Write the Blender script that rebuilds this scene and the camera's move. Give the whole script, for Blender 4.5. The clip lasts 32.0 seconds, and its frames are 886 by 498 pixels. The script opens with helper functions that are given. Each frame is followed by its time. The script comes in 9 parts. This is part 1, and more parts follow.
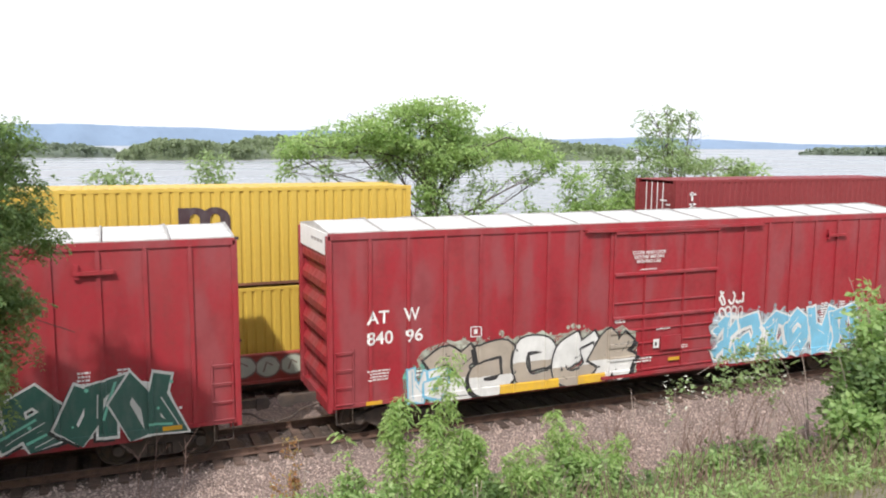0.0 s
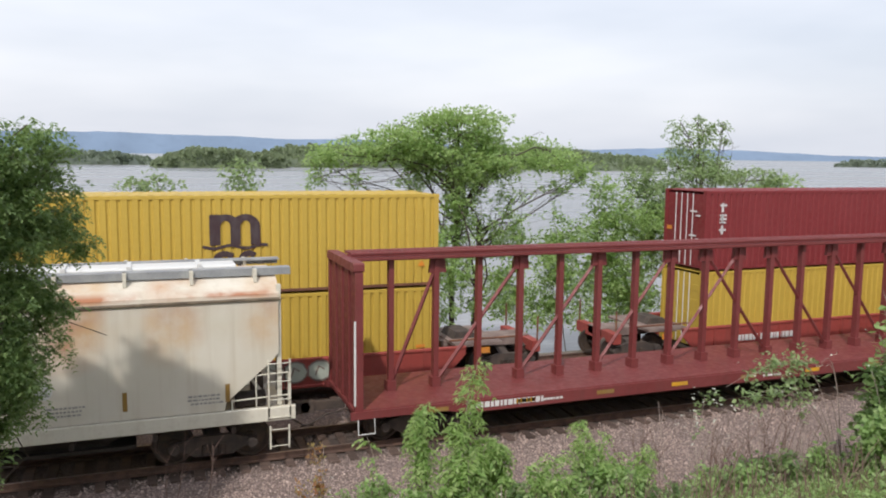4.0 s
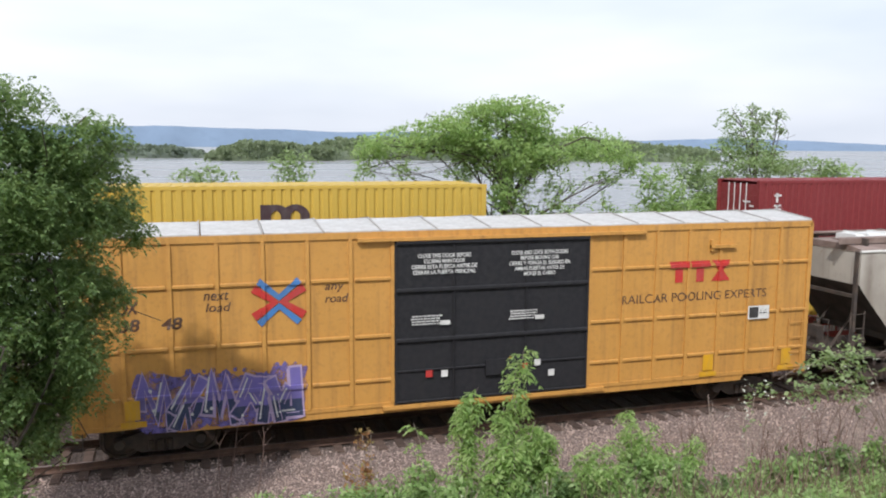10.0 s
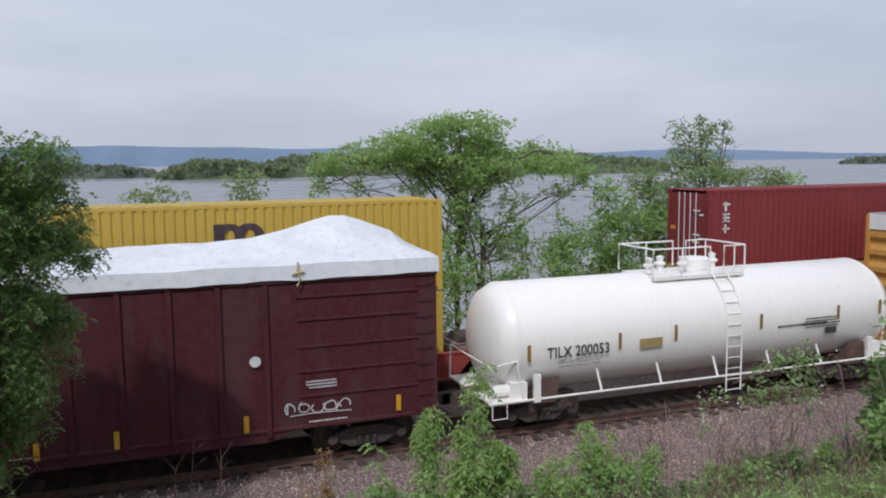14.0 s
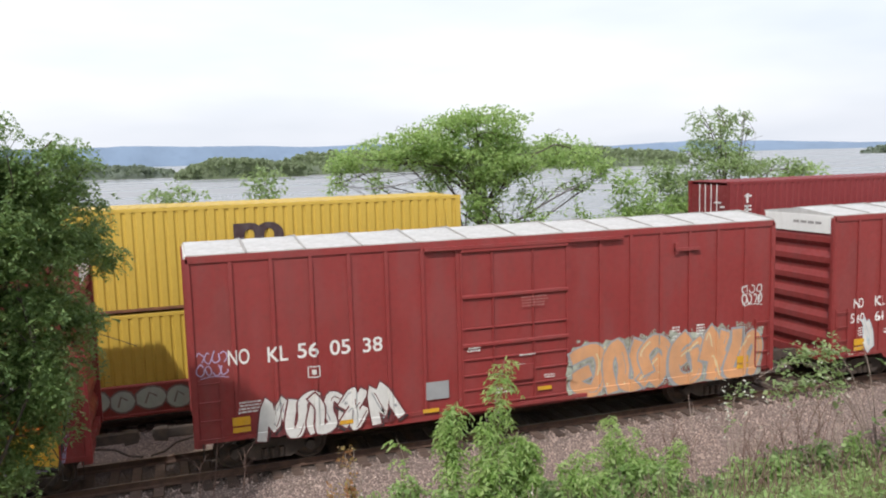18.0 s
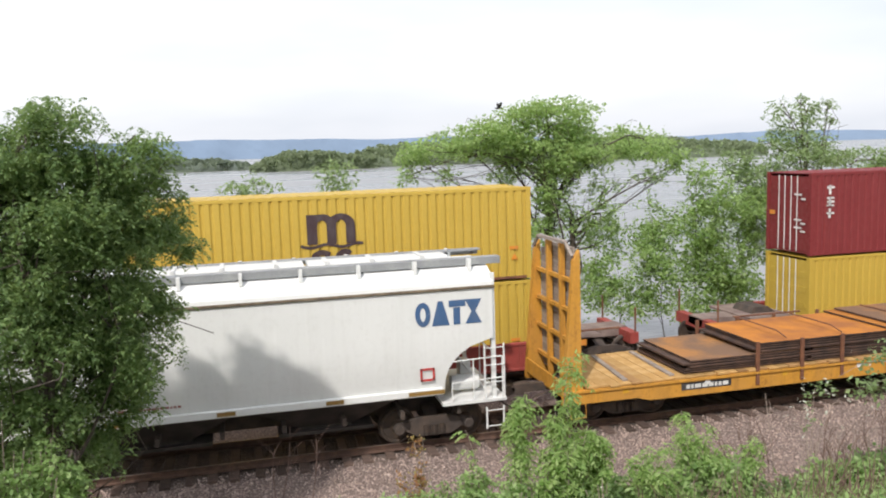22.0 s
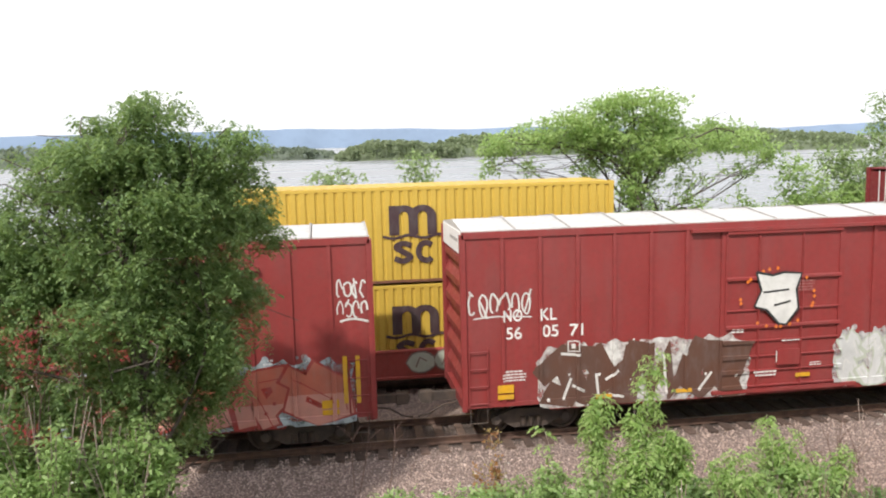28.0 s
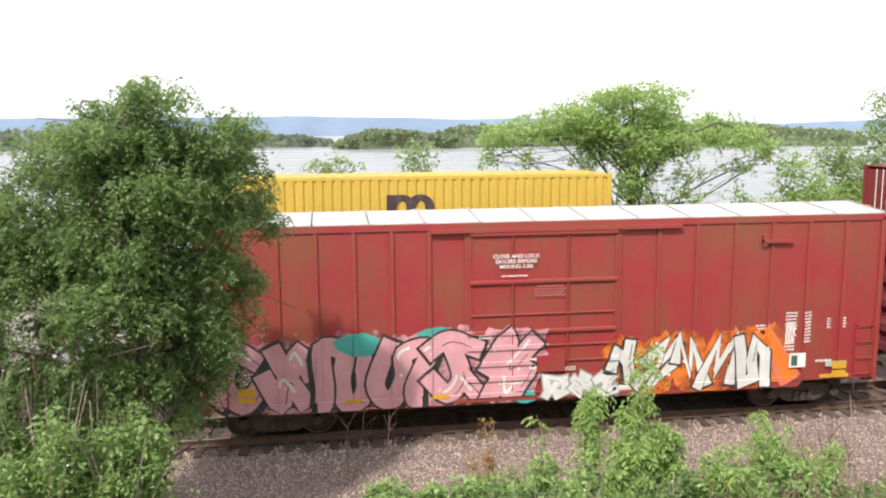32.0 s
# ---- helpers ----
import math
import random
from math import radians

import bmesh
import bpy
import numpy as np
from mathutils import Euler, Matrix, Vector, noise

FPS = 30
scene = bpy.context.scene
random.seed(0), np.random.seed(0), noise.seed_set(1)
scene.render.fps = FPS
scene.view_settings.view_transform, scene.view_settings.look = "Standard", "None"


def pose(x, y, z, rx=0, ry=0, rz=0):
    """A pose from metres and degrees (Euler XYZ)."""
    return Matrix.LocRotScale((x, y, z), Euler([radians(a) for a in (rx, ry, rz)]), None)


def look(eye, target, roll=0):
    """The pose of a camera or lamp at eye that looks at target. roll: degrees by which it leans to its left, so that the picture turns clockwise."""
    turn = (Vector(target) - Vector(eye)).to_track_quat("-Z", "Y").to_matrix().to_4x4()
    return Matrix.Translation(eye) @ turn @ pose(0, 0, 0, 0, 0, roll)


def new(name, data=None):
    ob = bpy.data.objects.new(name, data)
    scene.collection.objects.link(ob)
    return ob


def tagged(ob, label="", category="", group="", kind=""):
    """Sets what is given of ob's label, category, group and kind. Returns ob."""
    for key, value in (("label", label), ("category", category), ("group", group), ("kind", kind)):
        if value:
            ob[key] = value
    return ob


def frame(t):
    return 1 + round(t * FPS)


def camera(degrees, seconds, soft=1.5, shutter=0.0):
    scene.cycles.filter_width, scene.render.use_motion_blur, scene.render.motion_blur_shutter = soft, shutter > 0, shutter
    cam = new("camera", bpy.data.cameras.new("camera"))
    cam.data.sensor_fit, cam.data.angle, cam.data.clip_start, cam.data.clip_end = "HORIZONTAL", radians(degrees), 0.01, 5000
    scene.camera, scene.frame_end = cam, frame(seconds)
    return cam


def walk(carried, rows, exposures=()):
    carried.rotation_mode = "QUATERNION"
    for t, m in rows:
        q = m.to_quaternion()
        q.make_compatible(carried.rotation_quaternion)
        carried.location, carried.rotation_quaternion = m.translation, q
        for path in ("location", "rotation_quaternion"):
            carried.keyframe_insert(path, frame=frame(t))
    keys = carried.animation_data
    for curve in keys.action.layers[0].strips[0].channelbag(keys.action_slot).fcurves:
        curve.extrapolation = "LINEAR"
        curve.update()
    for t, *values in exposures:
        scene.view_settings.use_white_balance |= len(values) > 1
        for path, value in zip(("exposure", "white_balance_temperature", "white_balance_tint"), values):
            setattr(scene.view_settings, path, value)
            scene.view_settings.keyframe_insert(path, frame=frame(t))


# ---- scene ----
cam = camera(58.00, 32.0, 2.0)


def aim(x, y, z, yaw, pitch, roll):
    """A camera pose from its place, its heading to the left of +y, its tilt and its lean."""
    a, b = radians(yaw), radians(pitch)
    ahead = Vector((-math.sin(a) * math.cos(b), math.cos(a) * math.cos(b), math.sin(b)))
    return look((x, y, z), Vector((x, y, z)) + ahead, roll)


PATH = [
    (0.0, aim(-0.000, 0.002, 7.356, -22.697, -7.386, 0.335)),
    (0.5, aim(-0.004, 0.008, 7.356, -26.252, -6.739, 1.294)),
    (1.0, aim(-0.003, 0.008, 7.358, -27.191, -4.926, 2.597)),
    (1.5, aim(-0.003, 0.001, 7.358, -23.848, -5.246, 1.814)),
    (2.0, aim(-0.001, -0.010, 7.358, -23.533, -5.349, 0.493)),
    (2.5, aim(-0.001, -0.018, 7.355, -21.847, -5.809, 1.097)),
    (3.0, aim(0.004, -0.028, 7.350, -20.879, -6.128, 0.305)),
    (3.5, aim(0.011, -0.039, 7.345, -20.322, -6.770, 0.896)),
    (5.5, aim(0.035, -0.087, 7.315, -22.200, -6.369, -0.564)),
    (6.0, aim(0.035, -0.097, 7.309, -20.484, -6.459, -1.398)),
    (6.5, aim(0.038, -0.106, 7.306, -20.488, -6.643, -0.344)),
    (7.0, aim(0.043, -0.115, 7.303, -19.233, -7.314, -0.090)),
    (7.5, aim(0.052, -0.123, 7.299, -18.555, -7.620, 0.088)),
    (8.0, aim(0.055, -0.131, 7.296, -18.544, -8.997, -0.164)),
    (8.5, aim(0.048, -0.137, 7.292, -17.722, -8.461, 0.896)),
    (9.0, aim(0.038, -0.140, 7.288, -18.040, -8.315, 1.391)),
    (9.5, aim(0.034, -0.142, 7.284, -16.260, -7.695, 0.402)),
    (10.0, aim(0.031, -0.139, 7.285, -17.115, -7.322, 0.367)),
    (10.5, aim(0.026, -0.138, 7.288, -17.214, -7.155, 0.356)),
    (11.0, aim(0.021, -0.138, 7.292, -16.988, -7.033, 0.039)),
    (11.5, aim(0.025, -0.141, 7.294, -17.564, -6.160, -0.180)),
    (12.0, aim(0.036, -0.147, 7.295, -17.871, -6.560, -0.740)),
    (12.5, aim(0.045, -0.152, 7.294, -18.567, -6.297, -0.878)),
    (13.0, aim(0.050, -0.153, 7.295, -19.363, -5.978, -0.316)),
    (13.5, aim(0.050, -0.152, 7.297, -19.724, -5.768, -0.628)),
    (14.0, aim(0.053, -0.152, 7.302, -20.198, -6.283, -0.642)),
    (14.5, aim(0.054, -0.145, 7.303, -20.992, -6.596, -0.291)),
    (16.5, aim(0.033, -0.096, 7.312, -19.375, -6.073, -0.818)),
    (17.0, aim(0.032, -0.086, 7.312, -18.682, -6.264, -1.247)),
    (17.5, aim(0.030, -0.079, 7.312, -18.549, -5.060, -1.320)),
    (18.0, aim(0.027, -0.075, 7.310, -18.922, -6.574, -1.539)),
    (18.5, aim(0.024, -0.074, 7.310, -18.146, -6.725, -1.133)),
    (19.0, aim(0.015, -0.073, 7.311, -17.411, -7.265, -1.522)),
    (19.5, aim(0.017, -0.078, 7.308, -17.876, -7.125, -1.221)),
    (20.0, aim(0.025, -0.084, 7.308, -16.515, -7.431, -1.801)),
    (20.5, aim(0.026, -0.088, 7.307, -16.335, -7.545, -2.217)),
    (21.0, aim(0.023, -0.090, 7.307, -15.351, -7.601, -2.232)),
    (21.5, aim(0.017, -0.085, 7.305, -13.907, -7.799, -2.219)),
    (22.0, aim(0.014, -0.084, 7.307, -13.914, -7.002, -1.823)),
    (22.5, aim(0.013, -0.081, 7.306, -14.177, -7.341, -1.964)),
    (23.0, aim(0.009, -0.079, 7.304, -13.642, -7.460, -2.095)),
    (23.5, aim(0.004, -0.078, 7.302, -13.722, -7.571, -1.903)),
    (24.0, aim(-0.000, -0.078, 7.304, -13.791, -7.538, -1.972)),
    (24.5, aim(-0.001, -0.083, 7.308, -13.589, -7.235, -2.034)),
    (26.5, aim(0.012, -0.109, 7.345, -13.525, -6.494, -0.951)),
    (27.0, aim(0.015, -0.117, 7.354, -11.114, -6.319, -1.128)),
    (27.5, aim(0.014, -0.127, 7.365, -9.425, -6.928, -0.964)),
    (28.0, aim(0.011, -0.133, 7.371, -8.077, -7.538, -1.434)),
    (28.5, aim(0.011, -0.140, 7.375, -8.052, -8.140, -1.567)),
    (29.0, aim(0.011, -0.144, 7.377, -7.395, -8.326, -1.956)),
    (29.5, aim(0.007, -0.147, 7.375, -7.324, -8.912, -1.146)),
    (30.0, aim(0.009, -0.152, 7.376, -7.949, -9.237, -1.223)),
    (30.5, aim(0.008, -0.159, 7.377, -7.705, -8.801, -1.658)),
    (31.0, aim(0.003, -0.163, 7.376, -8.111, -8.342, -1.913)),
    (31.5, aim(-0.002, -0.164, 7.375, -8.324, -8.183, -1.028)),
    (32.0, aim(-0.010, -0.165, 7.374, -8.308, -8.248, -0.403)),
]
EXPOSURES = [(0, 0.62, 6350, 12), (1, 0.43, 6250, 11), (2, 0.28, 6250, 12), (3, 0.18, 6350, 12), (6, -0.08, 6100, 15), (7, 0.2, 6150, 14), (9, 0.15, 6150, 12), (11, 0.25, 6100, 12), (13, -0.18, 6000, 14), (14, -0.48, 5850, 14), (14.5, -0.46, 5850, 14), (15.5, -0.1, 6000, 12), (17, 0.25, 6300, 12), (20, 0.2, 6350, 12), (21, 0.16, 6380, 12), (22, 0.28, 6450, 12), (22.6, 0.0, 6350, 12), (23, -0.16, 6300, 12), (23.6, 0.2, 6400, 12), (24, 0.25, 6450, 12), (26, 0.5, 6500, 12), (28, 0.6, 6600, 12), (30, 0.7, 6600, 12), (32, 0.75, 6650, 12)]
walk(cam, PATH, EXPOSURES)
# ---- world and sun ----
SUN_FROM = Vector((-1.57, -2.36, 3.1)).normalized()
world = bpy.data.worlds.new("hazy_sky")
scene.world = world
world.use_nodes = True
wt = world.node_tree
wt.nodes.clear()
sky = wt.nodes.new("ShaderNodeTexSky")
sky.sky_type = "NISHITA"
sky.sun_disc = False
sky.sun_elevation = math.asin(SUN_FROM.z)
sky.sun_rotation = math.atan2(SUN_FROM.x, SUN_FROM.y)
sky.air_density, sky.dust_density, sky.ozone_density = 1.2, 4.0, 1.0
haze = wt.nodes.new("ShaderNodeMix")
haze.data_type = "RGBA"
haze.inputs["Factor"].default_value = 0.74
# thin bright cloud: a pale sheet with broad soft streaks
co = wt.nodes.new("ShaderNodeTexCoord")
mp = wt.nodes.new("ShaderNodeMapping")
mp.inputs["Scale"].default_value = (1.2, 1.2, 5.0)
nz = wt.nodes.new("ShaderNodeTexNoise")
nz.inputs["Scale"].default_value = 1.6
nz.inputs["Detail"].default_value = 4.0
ramp = wt.nodes.new("ShaderNodeValToRGB")
ramp.color_ramp.elements[0].position, ramp.color_ramp.elements[0].color = 0.32, (7.6, 8.0, 8.6, 1)
ramp.color_ramp.elements[1].position, ramp.color_ramp.elements[1].color = 0.68, (10.0, 10.1, 10.3, 1)
bg = wt.nodes.new("ShaderNodeBackground")
bg.inputs["Strength"].default_value = 0.113
wo = wt.nodes.new("ShaderNodeOutputWorld")
wt.links.new(co.outputs["Generated"], mp.inputs["Vector"])
wt.links.new(mp.outputs["Vector"], nz.inputs["Vector"])
wt.links.new(nz.outputs["Fac"], ramp.inputs["Fac"])
wt.links.new(sky.outputs["Color"], haze.inputs["A"])
wt.links.new(ramp.outputs["Color"], haze.inputs["B"])
wt.links.new(haze.outputs["Result"], bg.inputs["Color"])
wt.links.new(bg.outputs["Background"], wo.inputs["Surface"])
sun_data = bpy.data.lights.new("sun", "SUN")
sun_data.energy, sun_data.angle, sun_data.color = 3.0, radians(1.5), (1.0, 0.95, 0.87)
sun = new("sun", sun_data)
sun.matrix_world = look(SUN_FROM * 60, (0, 0, 0))
# ---- mesh tools ----
class Build:
    """Collects vertices and faces, each face with a material slot."""

    def __init__(self):
        self.v, self.f, self.m = [], [], []

    def face(self, pts, slot=0):
        n = len(self.v)
        self.v.extend(tuple(p) for p in pts)
        self.f.append(tuple(range(n, n + len(pts))))
        self.m.append(slot)

    def box(self, x0, y0, z0, x1, y1, z1, slot=0):
        n = len(self.v)
        self.v.extend([(x0, y0, z0), (x1, y0, z0), (x1, y1, z0), (x0, y1, z0), (x0, y0, z1), (x1, y0, z1), (x1, y1, z1), (x0, y1, z1)])
        for q in ((0, 3, 2, 1), (4, 5, 6, 7), (0, 1, 5, 4), (1, 2, 6, 5), (2, 3, 7, 6), (3, 0, 4, 7)):
            self.f.append(tuple(n + i for i in q))
            self.m.append(slot)

    def bevelled(self, x0, y0, z0, x1, y1, z1, b=0.01, slot=0):
        """A box whose edges along x are chamfered."""
        pts = [(y0 + b, z0), (y1 - b, z0), (y1, z0 + b), (y1, z1 - b), (y1 - b, z1), (y0 + b, z1), (y0, z1 - b), (y0, z0 + b)]
        self.along_x(pts, x0, x1, slot)

    def along_x(self, yz, x0, x1, slot=0, caps=True):
        """A prism along x with the outline yz, counter-clockwise seen from +x."""
        n, k = len(self.v), len(yz)
        self.v.extend([(x0, y, z) for y, z in yz] + [(x1, y, z) for y, z in yz])
        for i in range(k):
            j = (i + 1) % k
            self.f.append((n + i, n + j, n + k + j, n + k + i))
            self.m.append(slot)
        if caps:
            self.f.append(tuple(n + i for i in reversed(range(k))))
            self.f.append(tuple(n + k + i for i in range(k)))
            self.m.extend((slot, slot))

    def along_y(self, xz, y0, y1, slot=0):
        n, k = len(self.v), len(xz)
        self.v.extend([(x, y0, z) for x, z in xz] + [(x, y1, z) for x, z in xz])
        for i in range(k):
            j = (i + 1) % k
            self.f.append((n + j, n + i, n + k + i, n + k + j))
            self.m.append(slot)
        self.f.append(tuple(n + i for i in range(k)))
        self.f.append(tuple(n + k + i for i in reversed(range(k))))
        self.m.extend((slot, slot))

    def tube(self, path, radii, sides=6, slot=0, caps=True):
        """A round bar along the points of path."""
        path = [Vector(p) for p in path]
        if not hasattr(radii, "__len__"):
            radii = [radii] * len(path)
        base = len(self.v)
        for i, p in enumerate(path):
            d = (path[min(i + 1, len(path) - 1)] - path[max(i - 1, 0)]).normalized()
            a = d.cross(Vector((0, 0, 1)) if abs(d.z) < 0.9 else Vector((1, 0, 0))).normalized()
            b = d.cross(a)
            for k in range(sides):
                w = 2 * math.pi * k / sides
                q = p + (a * math.cos(w) + b * math.sin(w)) * radii[i]
                self.v.append((q.x, q.y, q.z))
        for i in range(len(path) - 1):
            for k in range(sides):
                j = (k + 1) % sides
                self.f.append((base + i * sides + k, base + i * sides + j, base + (i + 1) * sides + j, base + (i + 1) * sides + k))
                self.m.append(slot)
        if caps:
            self.f.append(tuple(base + k for k in reversed(range(sides))))
            self.f.append(tuple(base + (len(path) - 1) * sides + k for k in range(sides)))
            self.m.extend((slot, slot))

    def lathe(self, rings, sides, axis="y", slot=0, centre=(0, 0, 0)):
        """Rings of (place along the axis, radius), turned round it."""
        base = len(self.v)
        cx, cy, cz = centre
        for a, r in rings:
            for k in range(sides):
                w = 2 * math.pi * k / sides
                c, s = r * math.cos(w), r * math.sin(w)
                self.v.append((cx + c, cy + a, cz + s) if axis == "y" else (cx + a, cy + c, cz + s) if axis == "x" else (cx + c, cy + s, cz + a))
        for i in range(len(rings) - 1):
            for k in range(sides):
                j = (k + 1) % sides
                self.f.append((base + i * sides + k, base + (i + 1) * sides + k, base + (i + 1) * sides + j, base + i * sides + j))
                self.m.append(slot)

    def mesh(self, name, mats, smooth=False):
        me = bpy.data.meshes.new(name)
        me.from_pydata(self.v, [], self.f)
        for mat in mats if isinstance(mats, (list, tuple)) else [mats]:
            me.materials.append(mat)
        me.polygons.foreach_set("material_index", self.m)
        if smooth:
            me.polygons.foreach_set("use_smooth", [True] * len(self.f))
        me.update()
        return me


def part(name, bm, mats, parent=None, label="", smooth=False):
    """Links a Build (or a ready mesh) as one mesh object under a thing or a part."""
    me = bm.mesh(name, mats, smooth) if isinstance(bm, Build) else bm
    ob = new(name, me)
    ob.parent = parent
    if label:
        tagged(ob, label)
    return ob


def base(name, m, label, category, group=""):
    """An empty that carries the parts of a thing."""
    ob = new(name)
    ob.empty_display_size = 0.3
    ob.matrix_basis = m
    return tagged(ob, label, category, group)


def quads_mesh(name, corners, mats, slots=None):
    """A mesh of loose quads from an array of shape (n, 4, 3)."""
    corners = np.asarray(corners, np.float32)
    n = len(corners)
    me = bpy.data.meshes.new(name)
    me.vertices.add(n * 4)
    me.vertices.foreach_set("co", corners.reshape(-1))
    me.loops.add(n * 4)
    me.loops.foreach_set("vertex_index", np.arange(n * 4, dtype=np.int32))
    me.polygons.add(n)
    me.polygons.foreach_set("loop_start", np.arange(0, n * 4, 4, dtype=np.int32))
    for mat in mats if isinstance(mats, (list, tuple)) else [mats]:
        me.materials.append(mat)
    if slots is not None:
        me.polygons.foreach_set("material_index", np.asarray(slots, np.int32))
    me.update(calc_edges=True)
    return me


# ---- materials ----
def mix_node(nt, fac, a, b, blend="MIX"):
    n = nt.nodes.new("ShaderNodeMix")
    n.data_type, n.blend_type = "RGBA", blend
    for key, val in (("Factor", fac), ("A", a), ("B", b)):
        if isinstance(val, bpy.types.NodeSocket):
            nt.links.new(val, n.inputs[key])
        elif key == "Factor":
            n.inputs[key].default_value = val
        else:
            n.inputs[key].default_value = (*val[:3], 1)
    return n.outputs["Result"]


def noise_node(nt, scale, detail=4.0, stretch=(1, 1, 1), rough=0.55):
    co = nt.nodes.new("ShaderNodeTexCoord")
    mp = nt.nodes.new("ShaderNodeMapping")
    mp.inputs["Scale"].default_value = stretch
    nz = nt.nodes.new("ShaderNodeTexNoise")
    nz.inputs["Scale"].default_value = scale
    nz.inputs["Detail"].default_value = detail
    nz.inputs["Roughness"].default_value = rough
    nt.links.new(co.outputs["Object"], mp.inputs["Vector"])
    nt.links.new(mp.outputs["Vector"], nz.inputs["Vector"])
    return nz.outputs["Fac"]


def ramp_node(nt, fac, lo, hi, a=0.0, b=1.0):
    n = nt.nodes.new("ShaderNodeMapRange")
    n.inputs["From Min"].default_value, n.inputs["From Max"].default_value = lo, hi
    n.inputs["To Min"].default_value, n.inputs["To Max"].default_value = a, b
    nt.links.new(fac, n.inputs["Value"])
    return n.outputs["Result"]


def blank(name, rough=0.6, metal=0.0, spec=0.5):
    mat = bpy.data.materials.new(name)
    mat.use_nodes = True
    nt = mat.node_tree
    bsdf = nt.nodes["Principled BSDF"]
    bsdf.inputs["Roughness"].default_value = rough
    bsdf.inputs["Metallic"].default_value = metal
    bsdf.inputs["Specular IOR Level"].default_value = spec
    return mat, nt, bsdf


def bump(nt, bsdf, fac, strength=0.3, distance=0.01):
    n = nt.nodes.new("ShaderNodeBump")
    n.inputs["Strength"].default_value, n.inputs["Distance"].default_value = strength, distance
    nt.links.new(fac, n.inputs["Height"])
    nt.links.new(n.outputs["Normal"], bsdf.inputs["Normal"])


def steel_paint(name, rgb, dirt=(0.06, 0.045, 0.035), amount=0.35, rough=0.55, fade=0.25, streak=0.5, rust=0.0, worn=None, blotch=0.0):
    """Painted sheet steel: faded patches, upright dirt streaks, fine grime, and rust where asked for."""
    mat, nt, bsdf = blank(name, rough)
    pale = worn or tuple(min(1.0, c * 1.22 + 0.016) for c in rgb)
    c = mix_node(nt, ramp_node(nt, noise_node(nt, 0.7, 5), 0.40, 0.72, 0, fade), rgb, pale)
    c = mix_node(nt, ramp_node(nt, noise_node(nt, 1.0, 5, (5.0, 5.0, 0.35)), 0.50, 0.78, 0, streak * amount), c, dirt)
    c = mix_node(nt, ramp_node(nt, noise_node(nt, 9.0, 6), 0.52, 0.80, 0, amount * 0.6), c, dirt)
    c = mix_node(nt, ramp_node(nt, noise_node(nt, 1.0, 6, (14.0, 14.0, 0.5)), 0.56, 0.74, 0, streak * 0.35), c, pale)
    c = mix_node(nt, ramp_node(nt, noise_node(nt, 26.0, 3), 0.66, 0.72, 0, amount * 0.7), c, dirt)
    if blotch:
        c = mix_node(nt, ramp_node(nt, noise_node(nt, 1.0, 3, (1.5, 1.5, 0.42), 0.45), 0.46, 0.62, 0, blotch), c, tuple(0.68 * v + 0.042 for v in rgb))
        c = mix_node(nt, ramp_node(nt, noise_node(nt, 1.3, 4, (1.0, 1.0, 0.6)), 0.52, 0.70, 0, blotch * 0.6), c, tuple(0.55 * v for v in rgb))
    if rust:
        c = mix_node(nt, ramp_node(nt, noise_node(nt, 2.6, 8, (1.4, 1.4, 0.7), 0.7), 0.60, 0.70, 0, rust), c, (0.16, 0.055, 0.02))
    nt.links.new(c, bsdf.inputs["Base Color"])
    nt.links.new(ramp_node(nt, noise_node(nt, 6.0, 4), 0.3, 0.7, rough - 0.1, min(1, rough + 0.2)), bsdf.inputs["Roughness"])
    bump(nt, bsdf, noise_node(nt, 2.2, 3), 0.10, 0.02)
    return mat


def two_tone(name, a, b, scale=3.0, lo=0.4, hi=0.65, rough=0.7, metal=0.0, detail=6.0, stretch=(1, 1, 1), bumps=0.3, depth=0.01, fine=30.0, vary=0.0):
    mat, nt, bsdf = blank(name, rough, metal)
    c = mix_node(nt, ramp_node(nt, noise_node(nt, scale, detail, stretch), lo, hi), a, b)
    dark = tuple(x * 0.55 for x in a[:3])
    c = mix_node(nt, ramp_node(nt, noise_node(nt, fine, 4), 0.5, 0.8, 0, 0.5), c, dark)
    if vary:
        one = nt.nodes.new("ShaderNodeObjectInfo")
        c = mix_node(nt, ramp_node(nt, one.outputs["Random"], 0.35, 1.0, 0, vary), c, tuple(0.32 * x for x in a[:3]))
    nt.links.new(c, bsdf.inputs["Base Color"])
    if bumps:
        bump(nt, bsdf, noise_node(nt, fine, 5), bumps, depth)
    return mat


